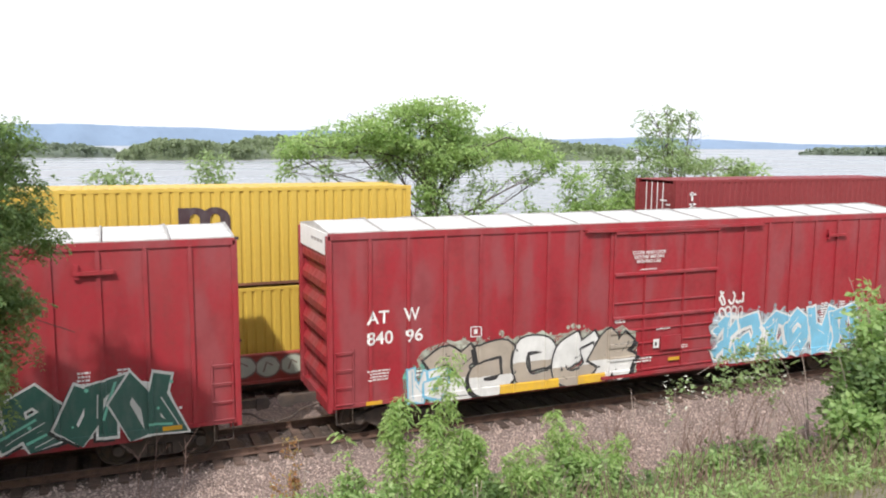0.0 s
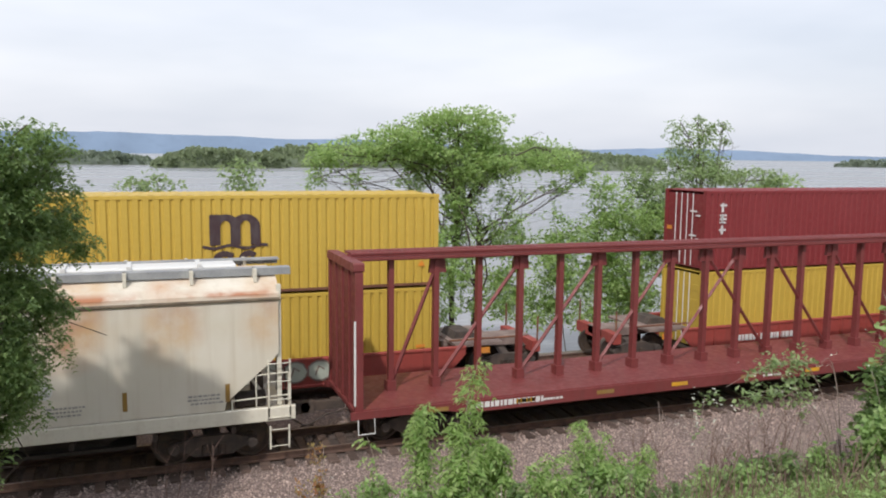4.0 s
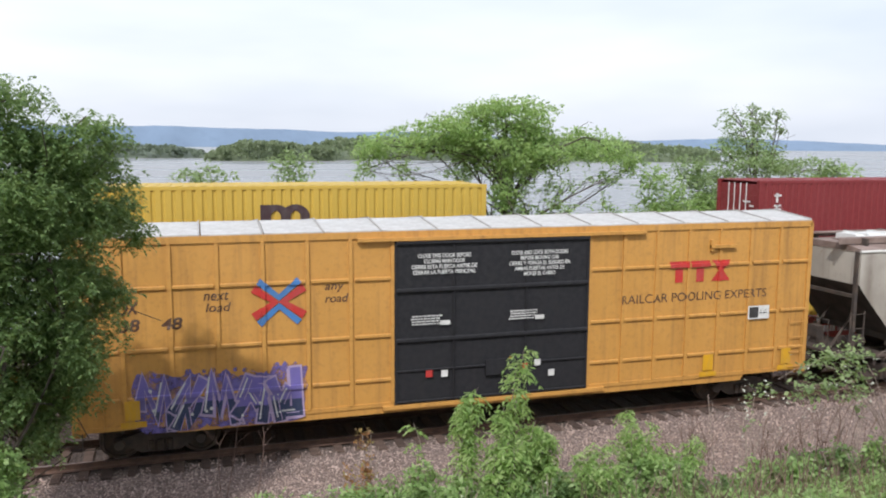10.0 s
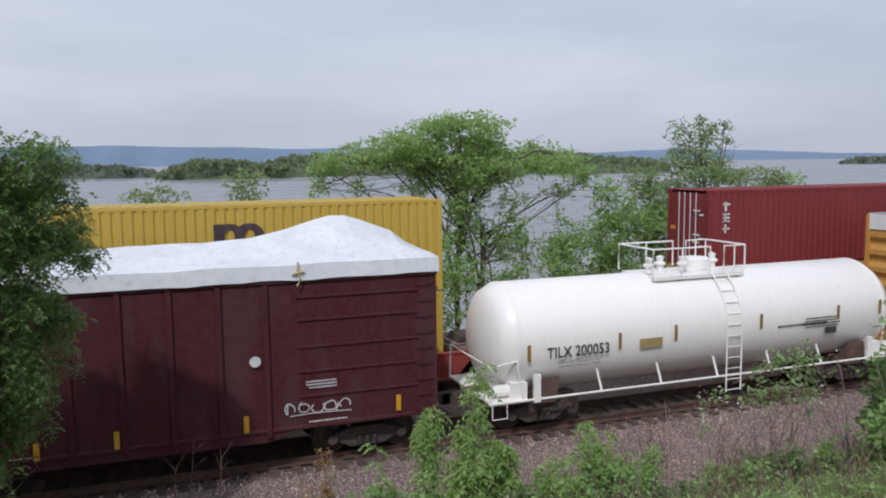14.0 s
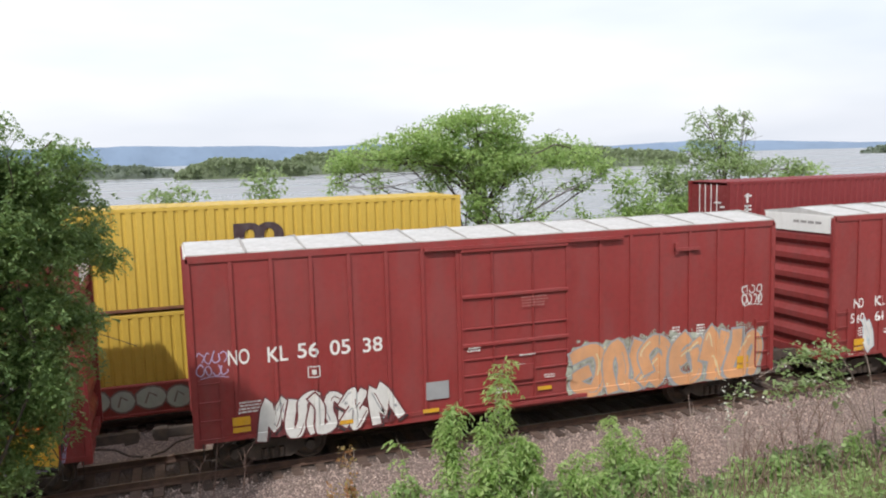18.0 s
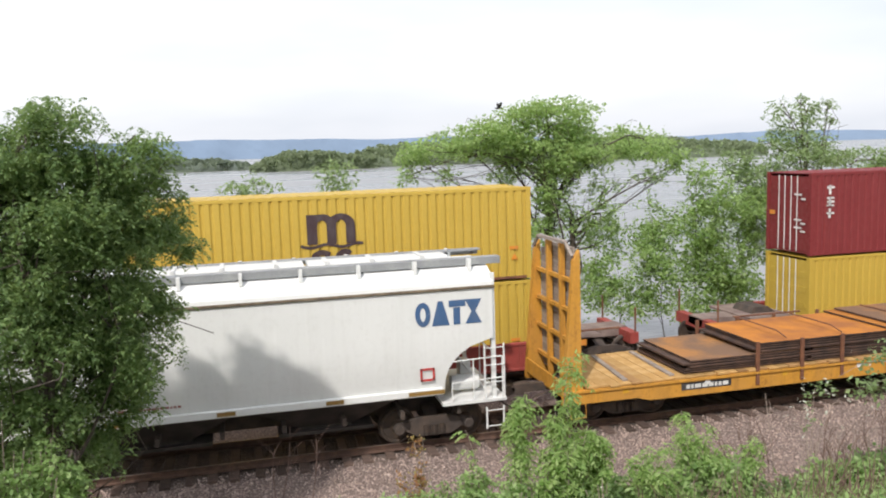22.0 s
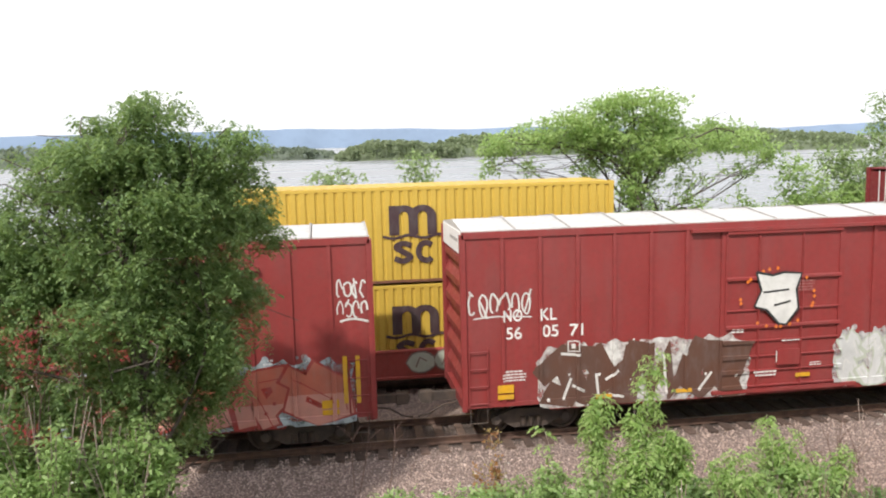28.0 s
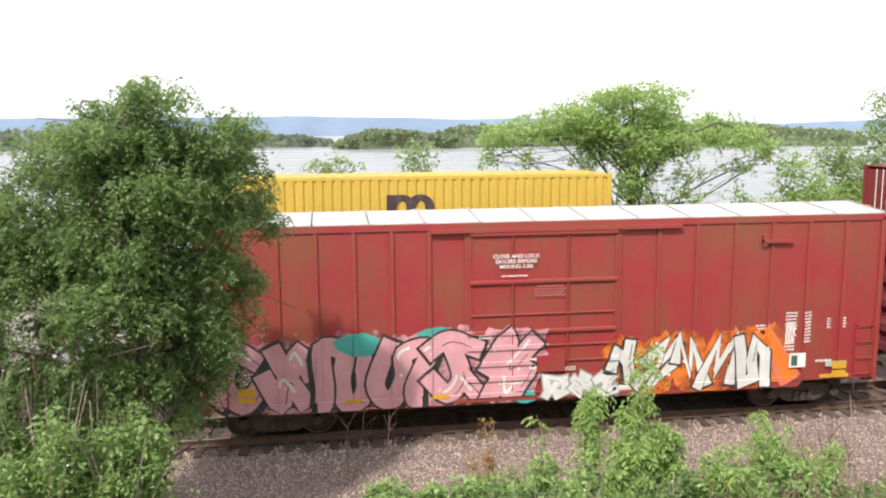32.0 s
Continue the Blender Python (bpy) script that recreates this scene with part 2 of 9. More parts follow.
def leaf_mat(name, a, b, c):
    """Leaves: each one takes its own green, and lets some light through."""
    mat, nt, bsdf = blank(name, 0.55, 0, 0.35)
    geo = nt.nodes.new("ShaderNodeNewGeometry")
    rp = nt.nodes.new("ShaderNodeValToRGB")
    rp.color_ramp.elements[0].color, rp.color_ramp.elements[1].color = (*a, 1), (*c, 1)
    rp.color_ramp.elements.new(0.5).color = (*b, 1)
    nt.links.new(geo.outputs["Random Per Island"], rp.inputs["Fac"])
    col = mix_node(nt, ramp_node(nt, noise_node(nt, 0.9, 3), 0.35, 0.7, 0, 0.45), rp.outputs["Color"], tuple(x * 0.55 for x in b))
    nt.links.new(col, bsdf.inputs["Base Color"])
    tr = nt.nodes.new("ShaderNodeBsdfTranslucent")
    nt.links.new(mix_node(nt, 0.5, col, (c[0] * 1.5, c[1] * 1.5, c[2])), tr.inputs["Color"])
    ms = nt.nodes.new("ShaderNodeMixShader")
    ms.inputs["Fac"].default_value = 0.45
    nt.links.new(bsdf.outputs["BSDF"], ms.inputs[1])
    nt.links.new(tr.outputs["BSDF"], ms.inputs[2])
    nt.links.new(ms.outputs["Shader"], nt.nodes["Material Output"].inputs["Surface"])
    return mat


def spray(name, rgb, rough=0.5, thin=False):
    """Sprayed paint, a little uneven; thin: a patchy mist that lets what is under it show."""
    mat, nt, bsdf = blank(name, rough)
    c = mix_node(nt, ramp_node(nt, noise_node(nt, 1.6, 5), 0.35, 0.7, 0, 0.6), rgb, tuple(x * 0.55 + 0.03 for x in rgb))
    c = mix_node(nt, ramp_node(nt, noise_node(nt, 14.0, 5), 0.55, 0.8, 0, 0.35), c, tuple(x * 0.5 for x in rgb))
    c = mix_node(nt, ramp_node(nt, noise_node(nt, 4.0, 4, (1.6, 1.6, 0.6)), 0.48, 0.68, 0, 0.42), c, tuple(x * 0.6 + 0.075 for x in rgb))
    nt.links.new(c, bsdf.inputs["Base Color"])
    if thin:
        bare, ms = nt.nodes.new("ShaderNodeBsdfTransparent"), nt.nodes.new("ShaderNodeMixShader")
        nt.links.new(ramp_node(nt, noise_node(nt, 2.4, 7, rough=0.65), 0.36, 0.60, 0.12, 0.95), ms.inputs["Fac"])
        nt.links.new(bare.outputs["BSDF"], ms.inputs[1])
        nt.links.new(bsdf.outputs["BSDF"], ms.inputs[2])
        nt.links.new(ms.outputs["Shader"], nt.nodes["Material Output"].inputs["Surface"])
    return mat


SPRAYS = {}


def colour(key, thin=False):
    table = {
        "white": (0.62, 0.62, 0.60), "black": (0.018, 0.018, 0.02), "grey": (0.30, 0.31, 0.32), "cream": (0.62, 0.50, 0.30),
        "yellow": (0.66, 0.40, 0.03), "orange": (0.70, 0.17, 0.015), "brown": (0.10, 0.045, 0.03), "teal": (0.05, 0.36, 0.32), "sky": (0.16, 0.42, 0.58),
        "blue": (0.06, 0.19, 0.46), "violet": (0.16, 0.13, 0.40), "lime": (0.40, 0.50, 0.10), "dark_green": (0.03, 0.10, 0.08),
        "mint": (0.16, 0.48, 0.36), "red": (0.50, 0.03, 0.025), "coral": (0.62, 0.16, 0.10), "pink": (0.60, 0.30, 0.33), "magenta": (0.42, 0.10, 0.30),
        "lilac": (0.42, 0.33, 0.50), "silver": (0.55, 0.56, 0.56), "grey_warm": (0.36, 0.31, 0.25), "peach": (0.60, 0.31, 0.15), "rust": (0.30, 0.030, 0.026), "maroon": (0.13, 0.022, 0.026), "clay": (0.42, 0.115, 0.075), "rose": (0.50, 0.23, 0.19), "lilac_grey": (0.33, 0.27, 0.32), "pale_blue": (0.42, 0.50, 0.54), "mint_pale": (0.42, 0.46, 0.38), "well_line": (0.20, 0.14, 0.12), "navy": (0.02, 0.035, 0.10),
    }
    name = f"mist_{key}" if thin else f"spray_{key}"
    if name not in SPRAYS:
        SPRAYS[name] = spray(name, table[key], 0.5, thin)
    return SPRAYS[name]


M = {}
M["faded_red"] = steel_paint("boxcar_red", (0.268, 0.012, 0.021), (0.10, 0.035, 0.03), amount=0.6, fade=0.5, worn=(0.24, 0.040, 0.040), blotch=0.75)
M["oxide_red"] = steel_paint("boxcar_oxide", (0.215, 0.025, 0.024), amount=0.4, fade=0.3, blotch=0.3)
M["maroon_paint"] = steel_paint("boxcar_maroon", (0.18, 0.018, 0.026), amount=0.4, fade=0.3, blotch=0.3)
M["scarlet_paint"] = steel_paint("boxcar_scarlet", (0.275, 0.009, 0.014), amount=0.45, fade=0.12, blotch=0.35)
M["last_red"] = steel_paint("boxcar_crimson", (0.27, 0.022, 0.028), (0.12, 0.05, 0.03), amount=0.6, fade=0.95, streak=0.7, worn=(0.20, 0.062, 0.030))
M["er_red"] = steel_paint("boxcar_oxblood", (0.135, 0.018, 0.024), amount=0.35, fade=0.25, blotch=0.3)
M["gon_red"] = steel_paint("gondola_maroon", (0.056, 0.0055, 0.0085), amount=0.25, fade=0.1, rough=0.85, blotch=0.3)
M["box_yellow"] = steel_paint("boxcar_yellow", (0.485, 0.248, 0.055), (0.17, 0.085, 0.035), amount=0.6, fade=0.3, streak=0.8)
M["door_black"] = steel_paint("door_black", (0.010, 0.010, 0.013), amount=0.12, fade=0.04, rough=0.7)
M["flat_brown"] = steel_paint("flatcar_brown", (0.150, 0.027, 0.026), amount=0.45, fade=0.5, rust=0.3)
M["bulk_yellow"] = steel_paint("flatcar_yellow", (0.52, 0.25, 0.032), (0.13, 0.055, 0.02), amount=0.8, fade=0.3, rust=0.75, blotch=0.3)
M["cream_hopper"] = steel_paint("hopper_cream", (0.58, 0.55, 0.46), (0.22, 0.15, 0.08), amount=0.35, fade=0.2)
M["grey_hopper"] = steel_paint("hopper_grey", (0.36, 0.35, 0.33), (0.10, 0.07, 0.05), amount=0.95, fade=0.4, streak=0.95)
M["white_hopper"] = steel_paint("hopper_white", (0.66, 0.67, 0.66), (0.30, 0.28, 0.25), amount=0.2, fade=0.2)
M["tank_white"] = steel_paint("tank_white", (0.80, 0.785, 0.745), (0.42, 0.36, 0.28), amount=0.14, fade=0.1, rough=0.35)
M["roof"] = steel_paint("galvanised_roof", (0.40, 0.395, 0.38), (0.22, 0.185, 0.16), amount=0.8, fade=0.9, rough=0.5, rust=0.15, worn=(0.58, 0.58, 0.57), blotch=0.35)
M["white_panel"] = steel_paint("white_panel", (0.68, 0.68, 0.66), (0.3, 0.27, 0.24), amount=0.3)
M["dark_scarlet"] = steel_paint("boxcar_dark_scarlet", (0.17, 0.010, 0.014), amount=0.35, fade=0.15)
M["stencil"] = spray("stencil_white", (0.70, 0.70, 0.68))
M["dark_ink"] = spray("stencil_dark", (0.035, 0.033, 0.035))
M["yellow_tape"] = spray("reflector_yellow", (0.62, 0.33, 0.01))
M["under"] = two_tone("underframe_grime", (0.048, 0.038, 0.033), (0.088, 0.064, 0.050), 3.0, rough=0.85)
M["wheel"] = two_tone("wheel_steel", (0.060, 0.048, 0.042), (0.10, 0.07, 0.05), 5.0, rough=0.6, metal=0.4)
M["rail"] = two_tone("rail_rust", (0.085, 0.050, 0.038), (0.135, 0.078, 0.054), 4.0, rough=0.7, metal=0.2)
M["rail_head"] = two_tone("rail_head", (0.30, 0.25, 0.23), (0.20, 0.14, 0.12), 2.0, rough=0.4, metal=0.7)
M["tie"] = two_tone("tie_wood", (0.085, 0.058, 0.047), (0.155, 0.102, 0.078), 4.0, stretch=(1, 6, 1), rough=0.9, vary=0.6)
M["rust_orange"] = two_tone("fresh_rust", (0.47, 0.175, 0.020), (0.27, 0.095, 0.025), 0.8, 0.38, 0.62, rough=0.85, bumps=0.2, vary=0.4)
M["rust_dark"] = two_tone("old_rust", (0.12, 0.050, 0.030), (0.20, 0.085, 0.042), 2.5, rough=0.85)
M["plank"] = two_tone("weathered_plank", (0.235, 0.195, 0.168), (0.36, 0.31, 0.27), 3.0, stretch=(1, 0.4, 9), rough=0.9, vary=0.4)
M["stack_yellow"] = steel_paint("container_yellow", (0.455, 0.312, 0.045), (0.20, 0.14, 0.03), amount=0.22, fade=0.2, streak=0.3)
M["stack_red"] = steel_paint("container_red", (0.175, 0.018, 0.020), amount=0.25, fade=0.25)
M["logo_dark"] = spray("logo_brown", (0.045, 0.022, 0.026))
M["well_red"] = steel_paint("well_car_red", (0.27, 0.045, 0.035), amount=0.5, fade=0.4)
M["well_grey"] = two_tone("well_deck", (0.16, 0.112, 0.098), (0.24, 0.185, 0.16), 2.0, rough=0.85)
M["tarp"] = two_tone("white_tarp", (0.70, 0.72, 0.74), (0.60, 0.63, 0.66), 1.3, 0.4, 0.7, rough=0.45, bumps=0.25, depth=0.05, fine=6.0)
M["bark"] = two_tone("bark", (0.060, 0.047, 0.038), (0.115, 0.092, 0.074), 6.0, stretch=(3, 3, 0.6), rough=0.9, fine=25)
M["twig"] = two_tone("dry_twig", (0.26, 0.20, 0.17), (0.36, 0.30, 0.26), 5.0, rough=0.9, bumps=0)
M["leaf_tree"] = leaf_mat("leaf_tree", (0.072, 0.128, 0.048), (0.135, 0.222, 0.080), (0.27, 0.365, 0.145))
M["leaf_bright"] = leaf_mat("leaf_bright", (0.135, 0.235, 0.076), (0.235, 0.365, 0.122), (0.40, 0.52, 0.245))
M["leaf_plume"] = leaf_mat("leaf_plume", (0.135, 0.240, 0.068), (0.245, 0.375, 0.112), (0.42, 0.53, 0.23))
M["leaf_bg"] = leaf_mat("leaf_bank", (0.175, 0.285, 0.094), (0.265, 0.392, 0.136), (0.395, 0.52, 0.21))
M["leaf_willow"] = leaf_mat("leaf_willow", (0.145, 0.22, 0.095), (0.225, 0.315, 0.14), (0.34, 0.435, 0.215))
# far island leaves: greens paled to carry the haze of distance
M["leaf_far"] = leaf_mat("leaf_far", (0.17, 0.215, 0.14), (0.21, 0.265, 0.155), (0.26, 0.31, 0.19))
M["dead_brown"] = two_tone("dead_wood", (0.115, 0.072, 0.060), (0.20, 0.13, 0.105), 5.0, rough=0.9, bumps=0)
M["roof_seam"] = steel_paint("roof_seam", (0.32, 0.305, 0.29), amount=0.5)
M["leaf_rust"] = leaf_mat("leaf_rust", (0.30, 0.11, 0.05), (0.36, 0.20, 0.09), (0.28, 0.26, 0.10))
M["bloom"] = spray("white_bloom", (0.52, 0.53, 0.44))
M["leaf_dry"] = leaf_mat("grass_mixed", (0.10, 0.15, 0.05), (0.17, 0.20, 0.08), (0.32, 0.26, 0.17))
# ---- the ground, river and distance ----
NEAR_Y, FAR_Y, WATER = 19.91, 24.93, -2.5


def ground_height(x, y):
    """The bank under the camera, the flat for two tracks, and the drop to the river."""
    if y < 1.5:
        z = 5.65 + 0.02 * (1.5 - y)
    elif y < 14.6:
        k = (y - 1.5) / 13.1
        z = 5.65 - 6.15 * (k * 1.12 - 0.12 * k * k)
    elif y < 28.2:
        z = -0.56
    elif y < 36:
        z = -0.56 - 3.6 * (y - 28.2) / 7.8
    else:
        z = -4.2
    if y < 30:
        z += 0.10 * noise.noise((x * 0.35, y * 0.35, 0)) * (1 if y < 15 or y > 28 else 0.3)
    return z


def build_ground():
    xs = sorted(set([-4500, -2500, -1200, -700] + list(range(-480, 481, 24)) + [i * 0.8 for i in range(-30, 46)] + [700, 1200, 2500, 4500]))
    ys = sorted(set([-900, -300, -100, -40, -15, -6] + [i * 0.7 for i in range(-4, 53)] + [40, 60, 120, 300, 800, 2000, 4700]))
    verts = [(x, y, ground_height(x, y)) for y in ys for x in xs]
    n = len(xs)
    faces = [(j * n + i, j * n + i + 1, (j + 1) * n + i + 1, (j + 1) * n + i) for j in range(len(ys) - 1) for i in range(n - 1)]
    me = bpy.data.meshes.new("ground")
    me.from_pydata(verts, [], faces)
    me.polygons.foreach_set("use_smooth", [True] * len(faces))
    mat, nt, bsdf = blank("earth_and_litter", 0.95)
    c = mix_node(nt, ramp_node(nt, noise_node(nt, 1.4, 6), 0.38, 0.66), (0.12, 0.125, 0.060), (0.27, 0.215, 0.17))
    c = mix_node(nt, ramp_node(nt, noise_node(nt, 18.0, 5), 0.45, 0.75, 0, 0.7), c, (0.095, 0.085, 0.055))
    nt.links.new(c, bsdf.inputs["Base Color"])
    bump(nt, bsdf, noise_node(nt, 14.0, 6), 0.8, 0.06)
    me.materials.append(mat)
    tagged(new("ground", me), "earth bank with leaf litter falling to the railway", "ground", kind="structure")


def build_water():
    b = Build()
    b.face([(-4600, 31, WATER), (4600, 31, WATER), (4600, 4700, WATER), (-4600, 4700, WATER)])
    mat, nt, bsdf = blank("river_water", 0.16, 0, 0.5)
    co = nt.nodes.new("ShaderNodeTexCoord")
    mp = nt.nodes.new("ShaderNodeMapping")
    mp.inputs["Scale"].default_value = (0.006, 0.028, 1)
    nz = nt.nodes.new("ShaderNodeTexNoise")
    nz.inputs["Scale"].default_value, nz.inputs["Detail"].default_value = 1.0, 5.0
    nt.links.new(co.outputs["Object"], mp.inputs["Vector"])
    nt.links.new(mp.outputs["Vector"], nz.inputs["Vector"])
    nt.links.new(mix_node(nt, ramp_node(nt, nz.outputs["Fac"], 0.4, 0.62), (0.17, 0.18, 0.185), (0.26, 0.265, 0.27)), bsdf.inputs["Base Color"])
    nt.links.new(ramp_node(nt, nz.outputs["Fac"], 0.42, 0.6, 0.22, 0.42), bsdf.inputs["Roughness"])
    wave = nt.nodes.new("ShaderNodeTexNoise")
    wave.inputs["Scale"].default_value, wave.inputs["Detail"].default_value = 1.1, 4.0
    mp2 = nt.nodes.new("ShaderNodeMapping")
    mp2.inputs["Scale"].default_value = (0.5, 1.4, 1)
    nt.links.new(co.outputs["Object"], mp2.inputs["Vector"])
    nt.links.new(mp2.outputs["Vector"], wave.inputs["Vector"])
    bump(nt, bsdf, wave.outputs["Fac"], 0.6, 0.25)
    tagged(part("water", b, mat), "wide pale grey river under a hazy sky", "river", kind="structure")


def polar(az, dist):
    return dist * math.sin(radians(az)), dist * math.cos(radians(az))


def woods(name, label, az0, az1, dist, depth, tops, seed, mat, n, size):
    """A far wood on a low island: many small upright clumps. tops: rows of (bearing, height of the tree tops)."""
    rnd = np.random.RandomState(seed)
    # rounded crowns, each with many small leaf clumps on its upper side
    crowns = n // 26
    az = rnd.uniform(az0, az1, crowns)
    dd = dist + rnd.uniform(0, 1, crowns) ** 1.3 * depth
    hi = np.interp(az, [p for p, _ in tops], [q for _, q in tops]) * rnd.uniform(0.70, 1.03, crowns)
    r = np.minimum(rnd.uniform(1.3, 3.4, crowns) * dist / 560, hi * 0.5)
    pick = rnd.randint(0, crowns, n)
    d = rnd.normal(size=(n, 3))
    d /= np.linalg.norm(d, axis=1, keepdims=True)
    d[:, 2] = np.abs(d[:, 2]) * 1.25 - 0.25
    c = np.stack([dd * np.sin(np.radians(az)), dd * np.cos(np.radians(az)), WATER + hi - r * 0.8], 1)[pick]
    c = c + d * r[pick][:, None] * rnd.uniform(0.8, 1.08, (n, 1))
    low = rnd.uniform(size=n) < 0.3
    c[low, 2] = WATER + 0.3 + rnd.uniform(0, 0.75, low.sum()) * hi[pick][low]
    a = rnd.normal(size=(n, 3))
    a /= np.linalg.norm(a, axis=1, keepdims=True)
    b = np.cross(a, rnd.normal(size=(n, 3)))
    b /= np.linalg.norm(b, axis=1, keepdims=True)
    s = (size * 0.55 * rnd.uniform(0.5, 1.3, n))[:, None]
    quads = np.stack([c - a * s, c - b * s * 0.7, c + a * s, c + b * s * 0.7], 1)
    # a solid core, so that no gap shows below the tops
    core = Build()
    for i in range(60):
        p, q = az0 + (az1 - az0) * i / 60, az0 + (az1 - az0) * (i + 1) / 60
        hp, hq = (0.72 * np.interp(v, [t for t, _ in tops], [h for _, h in tops]) for v in (p, q))
        (x0, y0), (x1, y1) = polar(p, dist + depth * 0.35), polar(q, dist + depth * 0.35)
        (x2, y2), (x3, y3) = polar(p, dist + 1), polar(q, dist + 1)
        core.face([(x2, y2, WATER), (x3, y3, WATER), (x1, y1, WATER + hq), (x0, y0, WATER + hp)])
    core.m = [0] * len(core.f)
    quads = np.concatenate([quads, np.array([[core.v[i] for i in f] for f in core.f])])
    tagged(new(name, quads_mesh(name, quads, mat)), label, "woods", kind="stuff")


def hills(name, label, dist, rows, rgb, seed):
    b = Build()
    fine = []
    for (a0, h0), (a1, h1) in zip(rows, rows[1:]):
        for i in range(8):
            k = i / 8
            fine.append((a0 + (a1 - a0) * k, h0 + (h1 - h0) * k + dist * 0.0006 * noise.noise(((a0 + (a1 - a0) * k) * 1.3, seed, 0))))
    fine.append(rows[-1])
    for (a0, h0), (a1, h1) in zip(fine, fine[1:]):
        (x0, y0), (x1, y1) = polar(a0, dist), polar(a1, dist)
        (x2, y2), (x3, y3) = polar(a0, dist * 1.02), polar(a1, dist * 1.02)
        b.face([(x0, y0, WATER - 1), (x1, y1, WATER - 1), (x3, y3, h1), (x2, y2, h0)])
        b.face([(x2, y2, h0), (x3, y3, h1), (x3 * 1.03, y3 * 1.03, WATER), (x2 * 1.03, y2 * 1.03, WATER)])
    # no haze in the air: it is mixed into the slopes' blue
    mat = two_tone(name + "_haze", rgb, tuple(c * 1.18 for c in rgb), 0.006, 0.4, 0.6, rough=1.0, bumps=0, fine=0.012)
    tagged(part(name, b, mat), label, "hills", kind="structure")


# ---- the two tracks ----
def build_ballast():
    edge = [i * 0.6 for i in range(-40, 61)]
    xs = [-470] + [-300, -150, -60, -35] + edge[edge.index(-24.0):] + [45, 70, 150, 300, 470]
    prof = [(13.7, -0.75), (14.9, -0.52), (16.6, -0.46), (17.4, -0.36), (18.2, -0.245), (18.7, -0.225), (19.6, -0.235), (21.3, -0.235), (21.7, -0.30), (22.4, -0.36), (23.2, -0.30), (23.6, -0.235), (26.2, -0.235), (27.0, -0.32), (28.6, -0.75)]
    verts = []
    for x in xs:
        for k, (y, z) in enumerate(prof):
            w = 0.0 if k > 5 else 1.0
            verts.append((x, y + w * 0.22 * noise.noise((x * 0.6, k * 3.1, 5)), z + w * 0.05 * noise.noise((x * 0.9, y, 2))))
    n = len(prof)
    faces = [(i * n + j, (i + 1) * n + j, (i + 1) * n + j + 1, i * n + j + 1) for i in range(len(xs) - 1) for j in range(n - 1)]
    me = bpy.data.meshes.new("ballast")
    me.from_pydata(verts, [], faces)
    me.polygons.foreach_set("use_smooth", [True] * len(faces))
    mat, nt, bsdf = blank("crushed_stone", 0.95)
    co = nt.nodes.new("ShaderNodeTexCoord")
    vo = nt.nodes.new("ShaderNodeTexVoronoi")
    vo.inputs["Scale"].default_value = 17.0
    nt.links.new(co.outputs["Object"], vo.inputs["Vector"])
    grey = nt.nodes.new("ShaderNodeSeparateColor")
    nt.links.new(vo.outputs["Color"], grey.inputs["Color"])
    c = mix_node(nt, grey.outputs["Red"], (0.235, 0.172, 0.150), (0.465, 0.36, 0.31))
    c = mix_node(nt, ramp_node(nt, vo.outputs["Distance"], 0.25, 0.62, 0, 0.75), c, (0.085, 0.062, 0.056))
    c = mix_node(nt, ramp_node(nt, noise_node(nt, 0.8, 4), 0.4, 0.7, 0, 0.4), c, (0.20, 0.15, 0.13))
    # near track stone darkened: grease, and the train's shade put into the colour
    sep = nt.nodes.new("ShaderNodeSeparateXYZ")
    nt.links.new(co.outputs["Object"], sep.inputs["Vector"])
    near = ramp_node(nt, sep.outputs["Y"], 18.5, 19.1, 0, 1)
    far = ramp_node(nt, sep.outputs["Y"], 20.8, 21.5, 1, 0)
    both = nt.nodes.new("ShaderNodeMath")
    both.operation = "MULTIPLY"
    nt.links.new(near, both.inputs[0])
    nt.links.new(far, both.inputs[1])
    spread = nt.nodes.new("ShaderNodeMath")
    spread.operation = "MULTIPLY"
    nt.links.new(both.outputs["Value"], spread.inputs[0])
    nt.links.new(ramp_node(nt, noise_node(nt, 0.9, 4), 0.2, 0.6, 0.45, 0.85), spread.inputs[1])
    c = mix_node(nt, spread.outputs["Value"], c, (0.055, 0.042, 0.036))
    nt.links.new(c, bsdf.inputs["Base Color"])
    bump(nt, bsdf, vo.outputs["Distance"], 1.0, 0.06)
    me.materials.append(mat)
    tagged(new("ballast", me), "pinkish grey crushed stone ballast under both tracks", "ballast", kind="structure")
    # loose stones on the shoulder that faces the bank
    rnd = np.random.RandomState(7)
    n = 20000
    x = rnd.uniform(-12, 26, n)
    y = rnd.uniform(14.2, 19.0, n)
    z = np.interp(y, [p for p, _ in prof], [q for _, q in prof])
    c = np.stack([x, y, z + 0.005], 1)
    r = rnd.uniform(0.018, 0.046, n)[:, None]
    d = rnd.normal(size=(n, 4, 3)) * 0.25
    base4 = np.array([[0.94, 0, -0.33], [-0.47, 0.82, -0.33], [-0.47, -0.82, -0.33], [0, 0, 1]])
    p = c[:, None] + r[:, None] * (base4[None] + d)
    quads = np.concatenate([p[:, [0, 1, 3, 3]][:, :3], p[:, [1, 2, 3]], p[:, [2, 0, 3]]])
    me2 = bpy.data.meshes.new("ballast_stones")
    me2.vertices.add(len(quads) * 3)
    me2.vertices.foreach_set("co", quads.astype(np.float32).reshape(-1))
    me2.loops.add(len(quads) * 3)
    me2.loops.foreach_set("vertex_index", np.arange(len(quads) * 3, dtype=np.int32))
    me2.polygons.add(len(quads))
